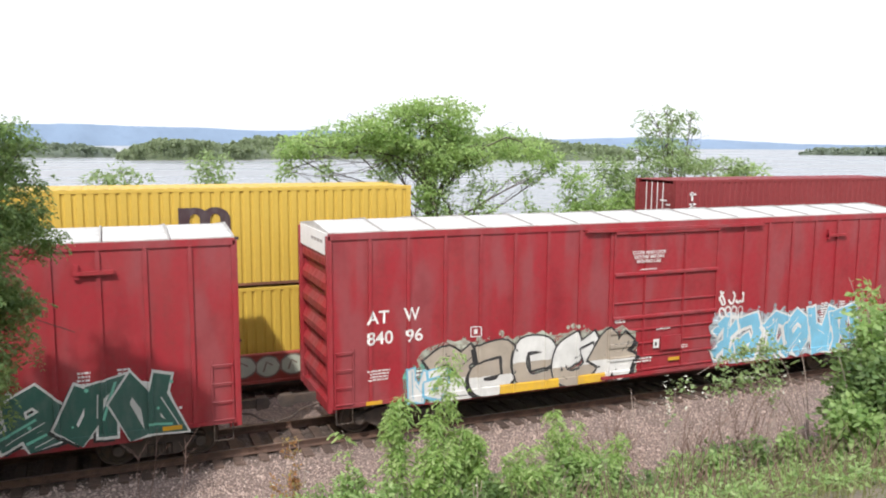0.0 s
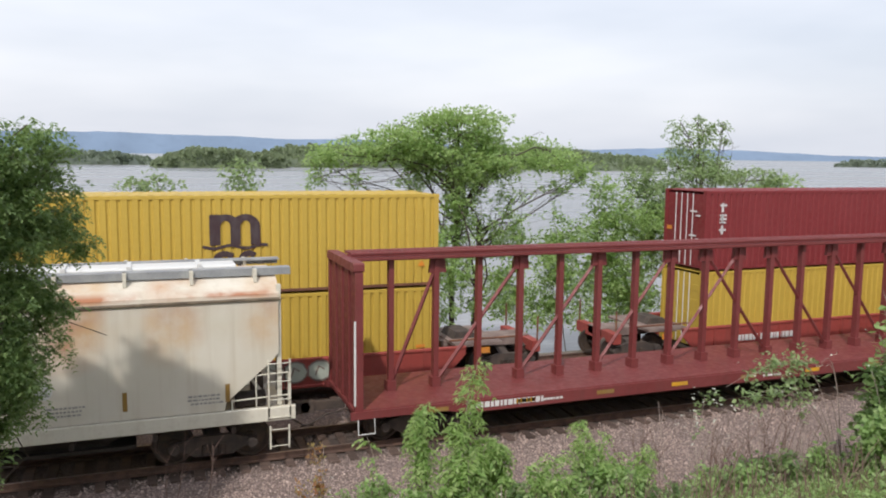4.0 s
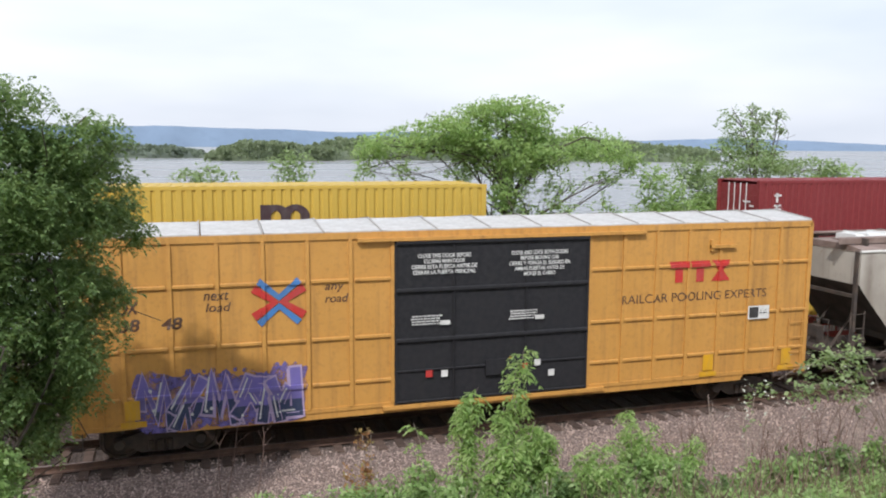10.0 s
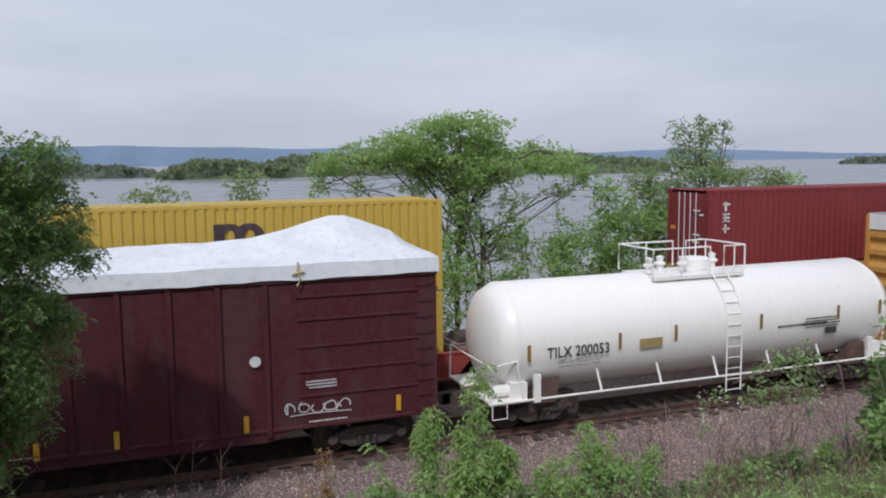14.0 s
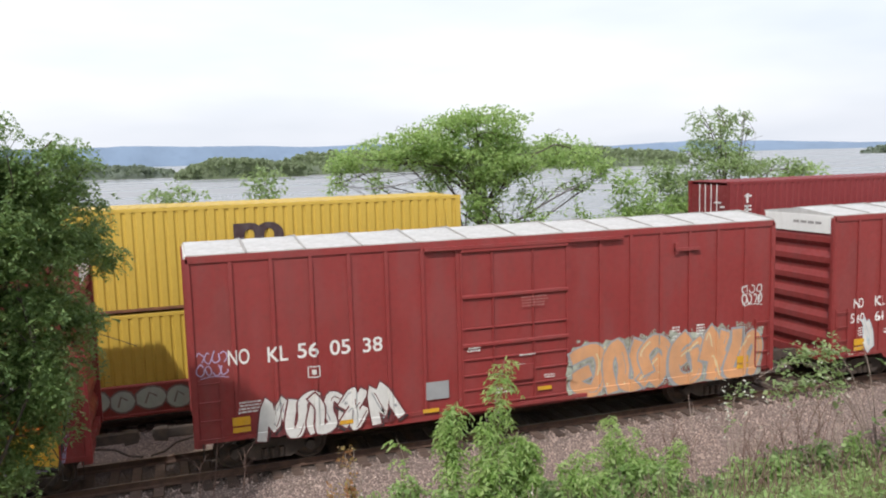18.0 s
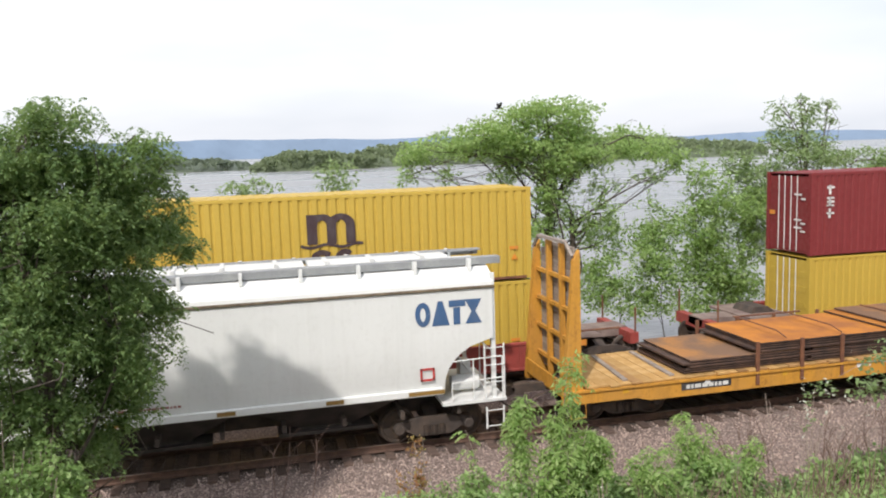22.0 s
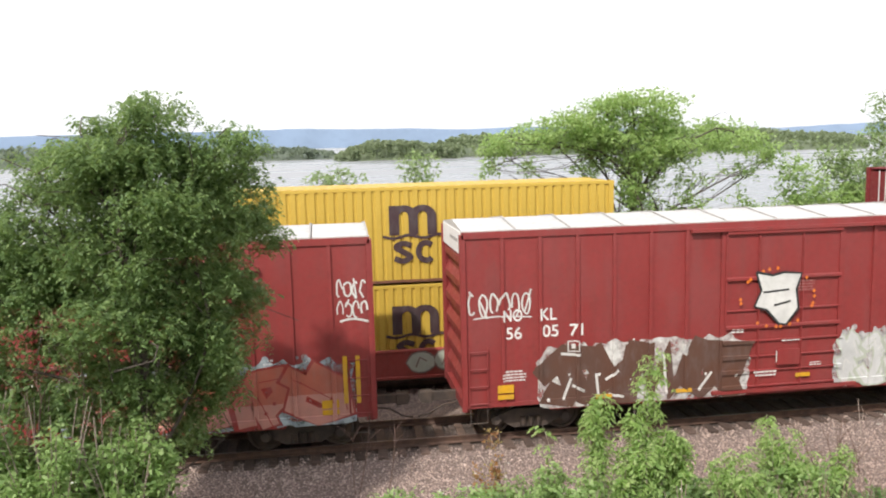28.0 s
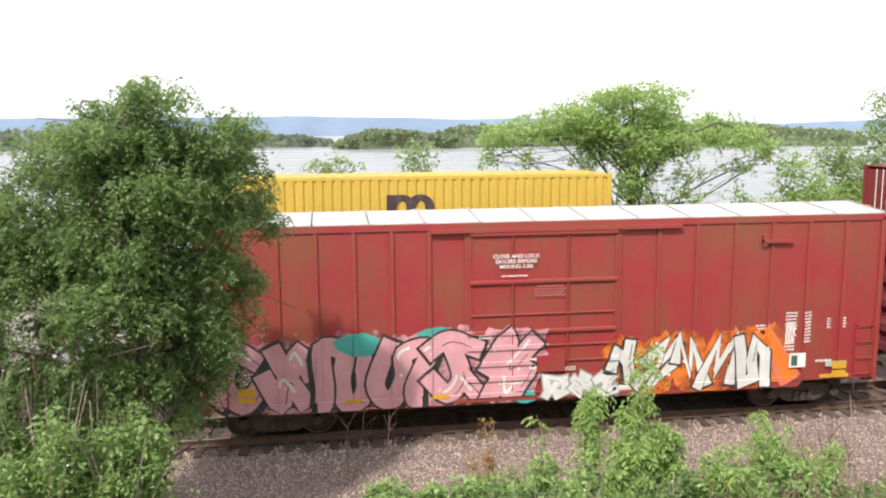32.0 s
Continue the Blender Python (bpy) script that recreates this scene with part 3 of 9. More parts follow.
    me2.polygons.foreach_set("loop_start", np.arange(0, len(quads) * 3, 3, dtype=np.int32))
    me2.update(calc_edges=True)
    stone, snt, sb = blank("loose_stone", 0.95)
    geo = snt.nodes.new("ShaderNodeNewGeometry")
    snt.links.new(mix_node(snt, geo.outputs["Random Per Island"], (0.24, 0.175, 0.15), (0.53, 0.42, 0.365)), sb.inputs["Base Color"])
    me2.materials.append(stone)
    tagged(new("ballast_stones", me2), "loose pinkish stones on the ballast shoulder", "stones", kind="stuff")


def build_track(name, yc, label):
    track = base(name, pose(0, yc, 0), label, "railway track")
    tagged(track, kind="structure")
    for side in (-1, 1):
        b = Build()
        prof = [(-0.07, -0.172), (0.07, -0.172), (0.07, -0.16), (0.012, -0.13), (0.012, -0.045), (0.036, -0.036), (0.036, -0.006), (0.030, 0.0), (-0.030, 0.0), (-0.036, -0.006), (-0.036, -0.036), (-0.012, -0.045), (-0.012, -0.13), (-0.07, -0.16)]
        b.along_x([(y + side * 0.7535, z) for y, z in prof], -470, 470)
        b.m[7] = 1
        part("rail", b, [M["rail"], M["rail_head"]], track)
    # ties: those before the camera one by one, the rest joined
    rnd = random.Random(yc)
    meshes = []
    for k in range(3):
        b = Build()
        w = 0.108 + 0.008 * k
        b.along_y([(-w, -0.35), (w, -0.35), (w, -0.19), (w - 0.012, -0.178), (-w + 0.015, -0.178), (-w, -0.195)], -1.3 - 0.02 * k, 1.3)
        meshes.append(b.mesh("tie", M["tie"]))
    rest = Build()
    i = -880
    while i < 880:
        x = i * 0.533 + rnd.uniform(-0.03, 0.03)
        if -14 < x < 34:
            ob = part("tie", meshes[i % 3], None, track)
            ob.matrix_basis = pose(x, rnd.uniform(-0.06, 0.06), rnd.uniform(-0.012, 0.006), 0, 0, rnd.uniform(-1.5, 1.5))
        else:
            rest.box(x - 0.11, -1.3, -0.35, x + 0.11, 1.3, -0.178)
        i += 1
    tagged(part("ties", rest, M["tie"], track), kind="stuff")
    return track


build_ground()
build_water()
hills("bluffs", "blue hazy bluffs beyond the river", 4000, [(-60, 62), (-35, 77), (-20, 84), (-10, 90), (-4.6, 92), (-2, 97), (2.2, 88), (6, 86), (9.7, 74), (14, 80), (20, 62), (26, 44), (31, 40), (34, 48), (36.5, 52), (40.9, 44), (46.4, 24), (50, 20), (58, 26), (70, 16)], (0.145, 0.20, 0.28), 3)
# a greyer green for the other islands, haze again put into the leaf colour
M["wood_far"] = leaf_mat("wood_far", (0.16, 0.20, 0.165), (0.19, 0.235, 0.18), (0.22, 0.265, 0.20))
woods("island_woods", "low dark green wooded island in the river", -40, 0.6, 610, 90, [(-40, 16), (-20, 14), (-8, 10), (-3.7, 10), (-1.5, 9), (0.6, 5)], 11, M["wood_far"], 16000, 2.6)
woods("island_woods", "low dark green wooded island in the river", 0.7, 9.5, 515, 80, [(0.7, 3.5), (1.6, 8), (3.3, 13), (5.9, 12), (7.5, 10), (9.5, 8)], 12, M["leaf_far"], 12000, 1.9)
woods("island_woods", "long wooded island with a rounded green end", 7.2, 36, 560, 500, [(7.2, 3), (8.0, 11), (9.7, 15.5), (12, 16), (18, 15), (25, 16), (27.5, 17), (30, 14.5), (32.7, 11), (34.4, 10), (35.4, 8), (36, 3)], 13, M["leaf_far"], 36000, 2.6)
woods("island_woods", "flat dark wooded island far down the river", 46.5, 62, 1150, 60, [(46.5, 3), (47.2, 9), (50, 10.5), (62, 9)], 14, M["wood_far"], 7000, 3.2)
build_ballast()
build_track("track_near", NEAR_Y, "railway track with rusty rails on wooden ties in ballast")
build_track("track_far", FAR_Y, "second railway track with rusty rails on wooden ties")
# ---- parts that railway cars share ----
def truck_meshes():
    """Side frame, wheelset and bolster of a three-piece bogie, each as one mesh."""
    side = Build()
    arch = [(-0.98, 0.36), (-0.98, 0.56), (-0.72, 0.60), (-0.42, 0.70), (0.42, 0.70), (0.72, 0.60), (0.98, 0.56), (0.98, 0.36), (0.72, 0.38), (0.42, 0.22), (-0.42, 0.22), (-0.72, 0.38)]
    side.along_y(arch, -0.07, 0.07)
    for sx in (-0.89, 0.89):
        side.lathe([(-0.17, 0.0), (-0.17, 0.10), (-0.15, 0.13), (0.05, 0.14), (0.05, 0.0)], 10, "y", 0, (sx, 0, 0.45))
    for k in (-0.2, 0, 0.2):
        side.lathe([(0.26, 0.0), (0.26, 0.075), (0.50, 0.075), (0.50, 0.0)], 8, "z", 1, (k, -0.09, 0))
    wheel = Build()
    wheel.lathe([(-0.98, 0.06), (-0.80, 0.08), (0.80, 0.08), (0.98, 0.06)], 8, "y")
    for s in (-1, 1):
        rings = [(0.80, 0.0), (0.80, 0.14), (0.755, 0.17), (0.745, 0.36), (0.79, 0.39), (0.79, 0.44), (0.69, 0.46), (0.66, 0.49), (0.64, 0.48), (0.64, 0.38), (0.70, 0.34), (0.70, 0.10)]
        wheel.lathe([(s * a, r) for a, r in rings], 20, "y")
    bolster = Build()
    bolster.along_x([(-0.95, 0.42), (0.95, 0.42), (0.95, 0.56), (0.4, 0.78), (-0.4, 0.78), (-0.95, 0.56)], -0.18, 0.18)
    bolster.lathe([(0.74, 0.0), (0.74, 0.2), (0.86, 0.2), (0.86, 0.0)], 12, "z")
    return side.mesh("side_frame", [M["under"], M["wheel"]]), wheel.mesh("wheelset", M["wheel"]), bolster.mesh("bogie", M["under"])


SIDE_FRAME, WHEELSET, BOLSTER = truck_meshes()
WHEELS = []  # (wheelset, its car's middle along the train)


def running_gear(car, half, middle, inset=1.75):
    """Two bogies and two couplers."""
    for s in (-1, 1):
        bogie = part("bogie", BOLSTER, None, car, "dark greasy cast steel bogie")
        bogie.matrix_basis = pose(s * (half - inset), 0, 0)
        for k in (-1, 1):
            part("side_frame", SIDE_FRAME, None, bogie).matrix_basis = pose(0, k * 0.99, 0, 0, 0, 0 if k < 0 else 180)
            w = part("wheelset", WHEELSET, None, bogie)
            w.matrix_basis = pose(k * 0.89, 0, 0.457)
            WHEELS.append((w, k * 0.89, middle))
        b = Build()
        x0 = s * (half - 0.2)
        x1 = s * (half + 0.62)
        b.box(min(x0, x1), -0.09, 0.74, max(x0, x1), 0.09, 0.96)
        b.along_y([(x1, 0.68), (x1 + s * 0.30, 0.72), (x1 + s * 0.36, 0.86), (x1 + s * 0.30, 0.98), (x1, 1.0)][:: 1 if s > 0 else -1], -0.14, 0.12)
        b.tube([(x0, -0.4, 0.82), (x1 - s * 0.2, -0.42, 0.72), (x1 + s * 0.1, -0.36, 0.50), (x1 + s * 0.4, -0.3, 0.42)], 0.025, 6)
        part("coupler", b, M["under"], car, "rusty knuckle coupler with a hanging air hose")


def centre_sill(car, half):
    b = Build()
    b.box(-half, -0.24, 0.62, half, 0.24, 1.0)
    for k in range(-5, 6):
        x = k * half / 5.5
        b.box(x - 0.05, -1.35, 0.80, x + 0.05, 1.35, 0.98)
    part("underframe", b, M["under"], car)
    b = Build()
    b.lathe([(-0.45, 0.0), (-0.45, 0.17), (0.45, 0.17), (0.45, 0.0)], 10, "x", 0, (0.8, 0.75, 0.66))
    part("brake_cylinder", b, M["under"], car)
    b = Build()
    b.box(-1.5, 0.5, 0.45, -1.0, 0.95, 0.85)
    part("air_reservoir", b, M["under"], car)


def stirrup(car, x, y, top, mat, width=0.42, name="stirrup_step"):
    b = Build()
    s = -1 if y < 0 else 1
    b.tube([(x - width / 2, y, top), (x - width / 2, y + s * 0.03, top - 0.38), (x + width / 2, y + s * 0.03, top - 0.38), (x + width / 2, y, top)], 0.017, 5)
    part(name, b, mat, car)


def ladder(car, x, y, z0, z1, mat, width=0.42, step=0.36, label="", stiles=True):
    b = Build()
    s = -1 if y < 0 else 1
    n = max(1, round((z1 - z0) / step))
    for i in range(n + 1):
        z = z0 + (z1 - z0) * i / n
        b.tube([(x - width / 2, y, z), (x - width / 2, y + s * 0.06, z), (x + width / 2, y + s * 0.06, z), (x + width / 2, y, z)], 0.014, 5)
    if stiles:
        for k in (-1, 1):
            b.box(x + k * width / 2 - 0.02, min(y, y + s * 0.03), z0 - 0.08, x + k * width / 2 + 0.02, max(y, y + s * 0.03), z1 + 0.08)
    part("ladder", b, mat, car, label)


# ---- writing and painted marks ----
def lettering(parent, words, x, z, height, mat, y=-1.536, width=None, label="", lean=0.0, bold=0.012):
    """Words in the built-in font on the side that faces the camera; x is their left end."""
    cu = bpy.data.curves.new("lettering", "FONT")
    cu.body, cu.size, cu.offset, cu.shear = words, 1.0, bold, lean
    tmp = bpy.data.objects.new("lettering", cu)
    me = bpy.data.meshes.new_from_object(tmp)
    bpy.data.objects.remove(tmp)
    bpy.data.curves.remove(cu)
    co = np.empty(len(me.vertices) * 3, np.float32)
    me.vertices.foreach_get("co", co)
    co = co.reshape(-1, 3)
    lo, hi = co.min(0), co.max(0)
    k = height / (hi[1] - lo[1])
    kx = width / (hi[0] - lo[0]) if width else k
    out = np.stack([(co[:, 0] - lo[0]) * kx, np.zeros(len(co)), (co[:, 1] - lo[1]) * k], 1)
    me.vertices.foreach_set("co", out.astype(np.float32).reshape(-1))
    me.materials.clear()
    me.materials.append(mat)
    me.update()
    ob = part("lettering", me, None, parent, label)
    ob.matrix_basis = pose(x, y, z)
    return ob


def bars(parent, x, z, width, height, rows, mat, seed=0, y=-1.536, name="stencilling", label="", fill=0.55):
    """Small print that cannot be read: rows of short bars."""
    rnd = random.Random(seed)
    b = Build()
    fine = fill < 0.7
    if fine:
        rows, fill = max(rows, round(height / 0.085)), 0.5
    pitch = height / rows
    for r in range(rows):
        zz = z + height - (r + 1) * pitch
        p = x + rnd.uniform(0, 0.12) * width
        while p < x + width * rnd.uniform(0.85, 1.0):
            w = min(rnd.uniform(0.03, 0.11) if fine else rnd.uniform(0.06, 0.2), x + width - p)
            if w < 0.015:
                break
            b.face([(p, y, zz), (p + w, y, zz), (p + w, y, zz + pitch * fill), (p, y, zz + pitch * fill)])
            p += w + (0.022 if fine else 0.035)
    if b.f:
        tagged(part(name, b, mat, parent, label), kind="stuff")


def patch(parent, name, x0, z0, x1, z1, mat, y=-1.538, label=""):
    b = Build()
    b.box(x0, y, z0, x1, y + 0.004, z1)
    return part(name, b, mat, parent, label)


LAYER = [0]


def stroke(b, pts, w, y, slot, taper=1.0):
    """A thick painted line on the side; pts in x, z. Each line lies a hair above the last."""
    n = len(pts)
    LAYER[0] = (LAYER[0] + 1) % 5
    y -= 0.0008 * LAYER[0]
    left, right = [], []
    for i, (px, pz) in enumerate(pts):
        ax, az = pts[max(i - 1, 0)]
        bx, bz = pts[min(i + 1, n - 1)]
        dx, dz = bx - ax, bz - az
        l = math.hypot(dx, dz) or 1
        k = w * 0.5 * (1 + (taper - 1) * i / max(1, n - 1))
        left.append((px - dz / l * k, y - 0.0004 * i, pz + dx / l * k))
        right.append((px + dz / l * k, y - 0.0004 * i, pz - dx / l * k))
    # square ends, pushed out a little
    for i in range(n - 1):
        b.face([right[i], right[i + 1], left[i + 1], left[i]], slot)


def soft_line(pts, n=5):
    """A soft line through pts."""
    out = []
    m = len(pts)
    for i in range(m - 1):
        p0, p1, p2, p3 = pts[max(i - 1, 0)], pts[i], pts[i + 1], pts[min(i + 2, m - 1)]
        for k in range(n):
            t = k / n
            out.append(tuple(0.5 * (2 * p1[j] + (p2[j] - p0[j]) * t + (2 * p0[j] - 5 * p1[j] + 4 * p2[j] - p3[j]) * t * t + (3 * p1[j] - p0[j] - 3 * p2[j] + p3[j]) * t ** 3) for j in (0, 1)))
    out.append(tuple(pts[-1]))
    return out


def bent(rnd, rounded):
    """The spine of a sprayed block, in a unit box: zigzags, kicks, hooks and arrows, turned about, that are no letters."""
    kind = rnd.randrange(7)
    r = rnd.uniform
    if kind == 0:
        lines = [[(0.0, r(0.1, 0.5)), (r(0.1, 0.25), 1.0), (r(0.4, 0.55), r(0.1, 0.4)), (r(0.65, 0.8), 0.95), (1.02, r(-0.05, 0.2))]]
    elif kind == 1:
        lines = [[(0.95, r(0.75, 1.0)), (0.3, 1.0), (0.06, 0.55), (0.3, 0.04), (0.9, r(0.0, 0.2)), (0.96, 0.42), (0.5, 0.5)]]
    elif kind == 2:
        lines = [[(0.08, -0.03), (r(0.1, 0.3), 0.98), (0.6, 0.9), (0.52, 0.5)], [(0.34, 0.42), (0.66, 0.62), (1.0, 0.02)], [(0.8, 1.0), (0.9, 0.45)]]
    elif kind == 3:
        lines = [[(0.0, 0.86), (0.55, 1.02), (0.98, 0.8)], [(0.5, 0.98), (0.3, 0.4), (0.62, 0.05), (0.98, 0.3)], [(0.05, 0.05), (0.3, 0.3)]]
    elif kind == 4:
        lines = [[(0.5, 1.0), (0.1, 0.74), (0.08, 0.25), (0.5, 0.0), (0.92, 0.28), (0.8, 0.7)], [(0.3, 0.5), (1.05, 0.96)]]
    elif kind == 5:
        lines = [[(0.02, 0.5), (0.45, 1.0), (0.5, 0.5), (1.0, 0.9)], [(0.1, 0.0), (0.5, 0.45), (0.6, -0.02), (1.0, 0.4)]]
    else:
        lines = [[(0.1, 1.0), (0.0, 0.3), (0.35, 0.0), (0.55, 0.45), (0.45, 0.9), (0.95, 1.0), (0.85, 0.3), (1.0, 0.0)]]
    flip, drop, turn = rnd.random() < 0.5, rnd.random() < 0.4, r(-0.30, 0.30)
    co, si = math.cos(turn), math.sin(turn)
    out = []
    for ln in lines:
        pts = []
        for x, z in ln:
            x, z = x + r(-0.05, 0.05) - 0.5, z + r(-0.04, 0.04) - 0.5
            x, z = (-x if flip else x), (-z if drop else z)
            pts.append((0.5 + x * co - z * si, 0.5 + min(0.56, max(-0.54, x * si + z * co))))
        out.append(soft_line(pts, 5) if rounded else pts)
    return out


def cut_below(pts, level):
    """The part of a polygon in x, z that lies below a level."""
    out = []
    for (xa, za), (xb, zb) in zip(pts, pts[1:] + pts[:1]):
        if za <= level:
            out.append((xa, za))
        if (za - level) * (zb - level) < 0:
            k = (level - za) / (zb - za)
            out.append((xa + (xb - xa) * k, level))
    return out


def ribbon(b, pts, w, y, slot, ends=0.25, level=None, shift=(0, 0)):
    """A thick band with mitred corners and slanted ends; only what lies below level, where one is given."""
    pts = [(x + shift[0], z + shift[1]) for x, z in pts]
    for i, j in ((0, 1), (-1, -2)):
        dx, dz = pts[i][0] - pts[j][0], pts[i][1] - pts[j][1]
        l = math.hypot(dx, dz) or 1
        pts[i] = (pts[i][0] + dx / l * w * ends, pts[i][1] + dz / l * w * ends)
    n = len(pts)
    ways = []
    for (ax, az), (cx, cz) in zip(pts, pts[1:]):
        l = math.hypot(cx - ax, cz - az) or 1
        ways.append((-(cz - az) / l, (cx - ax) / l))
    left, right = [], []
    for i in range(n):
        (ax, az), (cx, cz) = ways[max(i - 1, 0)], ways[min(i, n - 2)]
        mx, mz = ax + cx, az + cz
        l = math.hypot(mx, mz) or 1
        k = 0.5 * w * min(1.5, 1 / max(0.4, l / 2)) / l
        left.append((pts[i][0] + mx * k, pts[i][1] + mz * k))
        right.append((pts[i][0] - mx * k, pts[i][1] - mz * k))
    for i in range(n - 1):
        q = [(px, max(pz, 0.80)) for px, pz in (right[i], right[i + 1], left[i + 1], left[i])]
        if level is not None:
            q = cut_below(q, level)
        if len(q) > 2:
            b.face([(px, y - 0.00008 * i, pz) for px, pz in q], slot)


def fill_ring(b, ring, centre, y, slot, grow=0.0):
    cx, cz = centre
    pts = []
    for x, z in ring:
        l = math.hypot(x - cx, z - cz) or 1
        pts.append((x + (x - cx) / l * grow, y, z + (z - cz) / l * grow))
    for i in range(len(pts)):
        b.face([(cx, y, cz), pts[i], pts[(i + 1) % len(pts)]], slot)


def graffiti(parent, x0, z0, x1, z1, seed, fill, outline, cloud=None, count=5, weight=0.26, shine=None, y=-1.534, slant=0.12, second=None, label="", rounded=False):
    """A sprayed piece: a ragged cloud and interlocked blocks with cast sides, outlines and a second colour low down, none of them a letter."""
    rnd = random.Random(seed)
    w, h = x1 - x0, z1 - z0
    cell = w / count
    spots = []
    for i in range(count):
        spots.append((x0 + (i + 0.5) * cell + rnd.uniform(-0.06, 0.06) * cell, z0 + h * (0.46 + rnd.uniform(-0.02, 0.05)), cell * rnd.uniform(1.05, 1.25), h * rnd.uniform(0.84, 0.96), slant * (1 if i % 2 else -0.4) + rnd.uniform(-0.10, 0.10)))
    b = Build()
    # the cloud: a ragged rim behind all the blocks, with spikes and blots along the top
    for k, (cx, cz, bw, bh, lean) in enumerate(spots):
        ring = []
        n = 26
        for i in range(n):
            q = 2 * math.pi * i / n
            c, e = math.cos(q), math.sin(q)
            box_r = 1 / max(abs(c), abs(e))
            r = (0.62 * box_r + 0.38) * (1.0 + (0.24 if cloud else 0.04) * (1 if i % 2 else 0) * rnd.uniform(0.0, 1.0) * (1.0 if e > 0.1 else 0.2))
            ring.append((cx + c * bw * (0.58 if cloud else 0.44) * r + lean * e * bh * 0.5, max(0.80, z0 - 0.02, cz + e * bh * (0.57 if cloud else 0.44) * r)))
        fill_ring(b, ring, (cx, cz), y - 0.0003 * k, 0)
    if cloud:
        for _ in range(count * 3):
            cx, cz, r = rnd.uniform(x0, x1), z0 + h * rnd.uniform(0.88, 1.08), rnd.uniform(0.03, 0.09)
            ring = [(cx + r * math.cos(k * 0.785), cz + r * math.sin(k * 0.785)) for k in range(8)]
            fill_ring(b, ring, (cx, cz), y - 0.003, 0)
        for _ in range(count * 2):
            cx, cz, l = rnd.uniform(x0, x1), z0 + h * rnd.uniform(0.05, 0.3), rnd.uniform(0.1, 0.35)
            b.face([(cx, y - 0.0032, max(0.8, cz - l)), (cx + 0.018, y - 0.0032, max(0.8, cz - l)), (cx + 0.022, y - 0.0032, cz), (cx - 0.004, y - 0.0032, cz)], 0)
    piece = part("graffiti", b, [colour(cloud or outline, bool(cloud))], parent, label)
    for i, (cx, cz, bw, bh, lean) in enumerate(spots):
        paint = second if second and rnd.random() < 0.2 else fill
        other = fill if paint == second else second
        names = list(dict.fromkeys(n for n in (paint, other, shine, outline, "black") if n))
        slot = {n: k for k, n in enumerate(names)}
        yy = y - 0.004 - 0.0042 * i
        thick = min(weight * 1.15, cell * 0.34, h * 0.34)
        rim = 0.026 + thick * 0.065
        span_x, span_z = bw - thick * 0.75, bh - thick * 0.6
        lines = [[(cx + (px - 0.5) * span_x + lean * (pz - 0.5) * bh, max(cz + (pz - 0.5) * span_z, z0 + thick * 0.3)) for px, pz in ln] for ln in bent(rnd, rounded)]
        c = Build()
        cast = (rnd.choice((-1, 1)) * thick * 0.22, -thick * 0.20)
        if rnd.random() < 0.45:
            for ln in lines:
                ribbon(c, ln, thick + rim, yy, slot[outline if cloud else "black"], 0.32, None, cast)
        for ln in lines:
            ribbon(c, ln, thick + rim * 2, yy - 0.0007, slot[outline], 0.34)
        level = cz + bh * rnd.uniform(-0.16, 0.06)
        for ln in lines:
            ribbon(c, ln, thick, yy - 0.0014, slot[paint])
            if other:
                ribbon(c, ln, thick * 0.98, yy - 0.0021, slot[other], 0.25, level)
        for ln in lines:
            side = [(px + thick * 0.18, pz - thick * 0.12) for px, pz in ln]
            k = rnd.randrange(max(1, len(side) - 2))
            ribbon(c, side[k:k + (6 if rounded else 2)], 0.022, yy - 0.0028, slot[outline], 0)
            if shine:
                top = [(px - thick * 0.24, pz + thick * 0.10) for px, pz in ln]
                k = rnd.randrange(max(1, len(top) - 2))
                ribbon(c, top[k:k + (6 if rounded else 2)], thick * 0.15, yy - 0.0028, slot[shine], 0)
        for _ in range(2):
            px, pz, r = cx + rnd.uniform(-0.45, 0.45) * bw, cz + rnd.uniform(-0.4, 0.5) * bh, rnd.uniform(0.02, 0.05)
            fill_ring(c, [(px + r * math.cos(k * 1.05), pz + r * math.sin(k * 1.05)) for k in range(6)], (px, pz), yy - 0.0035, slot[shine or outline])
        part("sprayed_shape", c, [colour(n) for n in names], piece)
    return piece


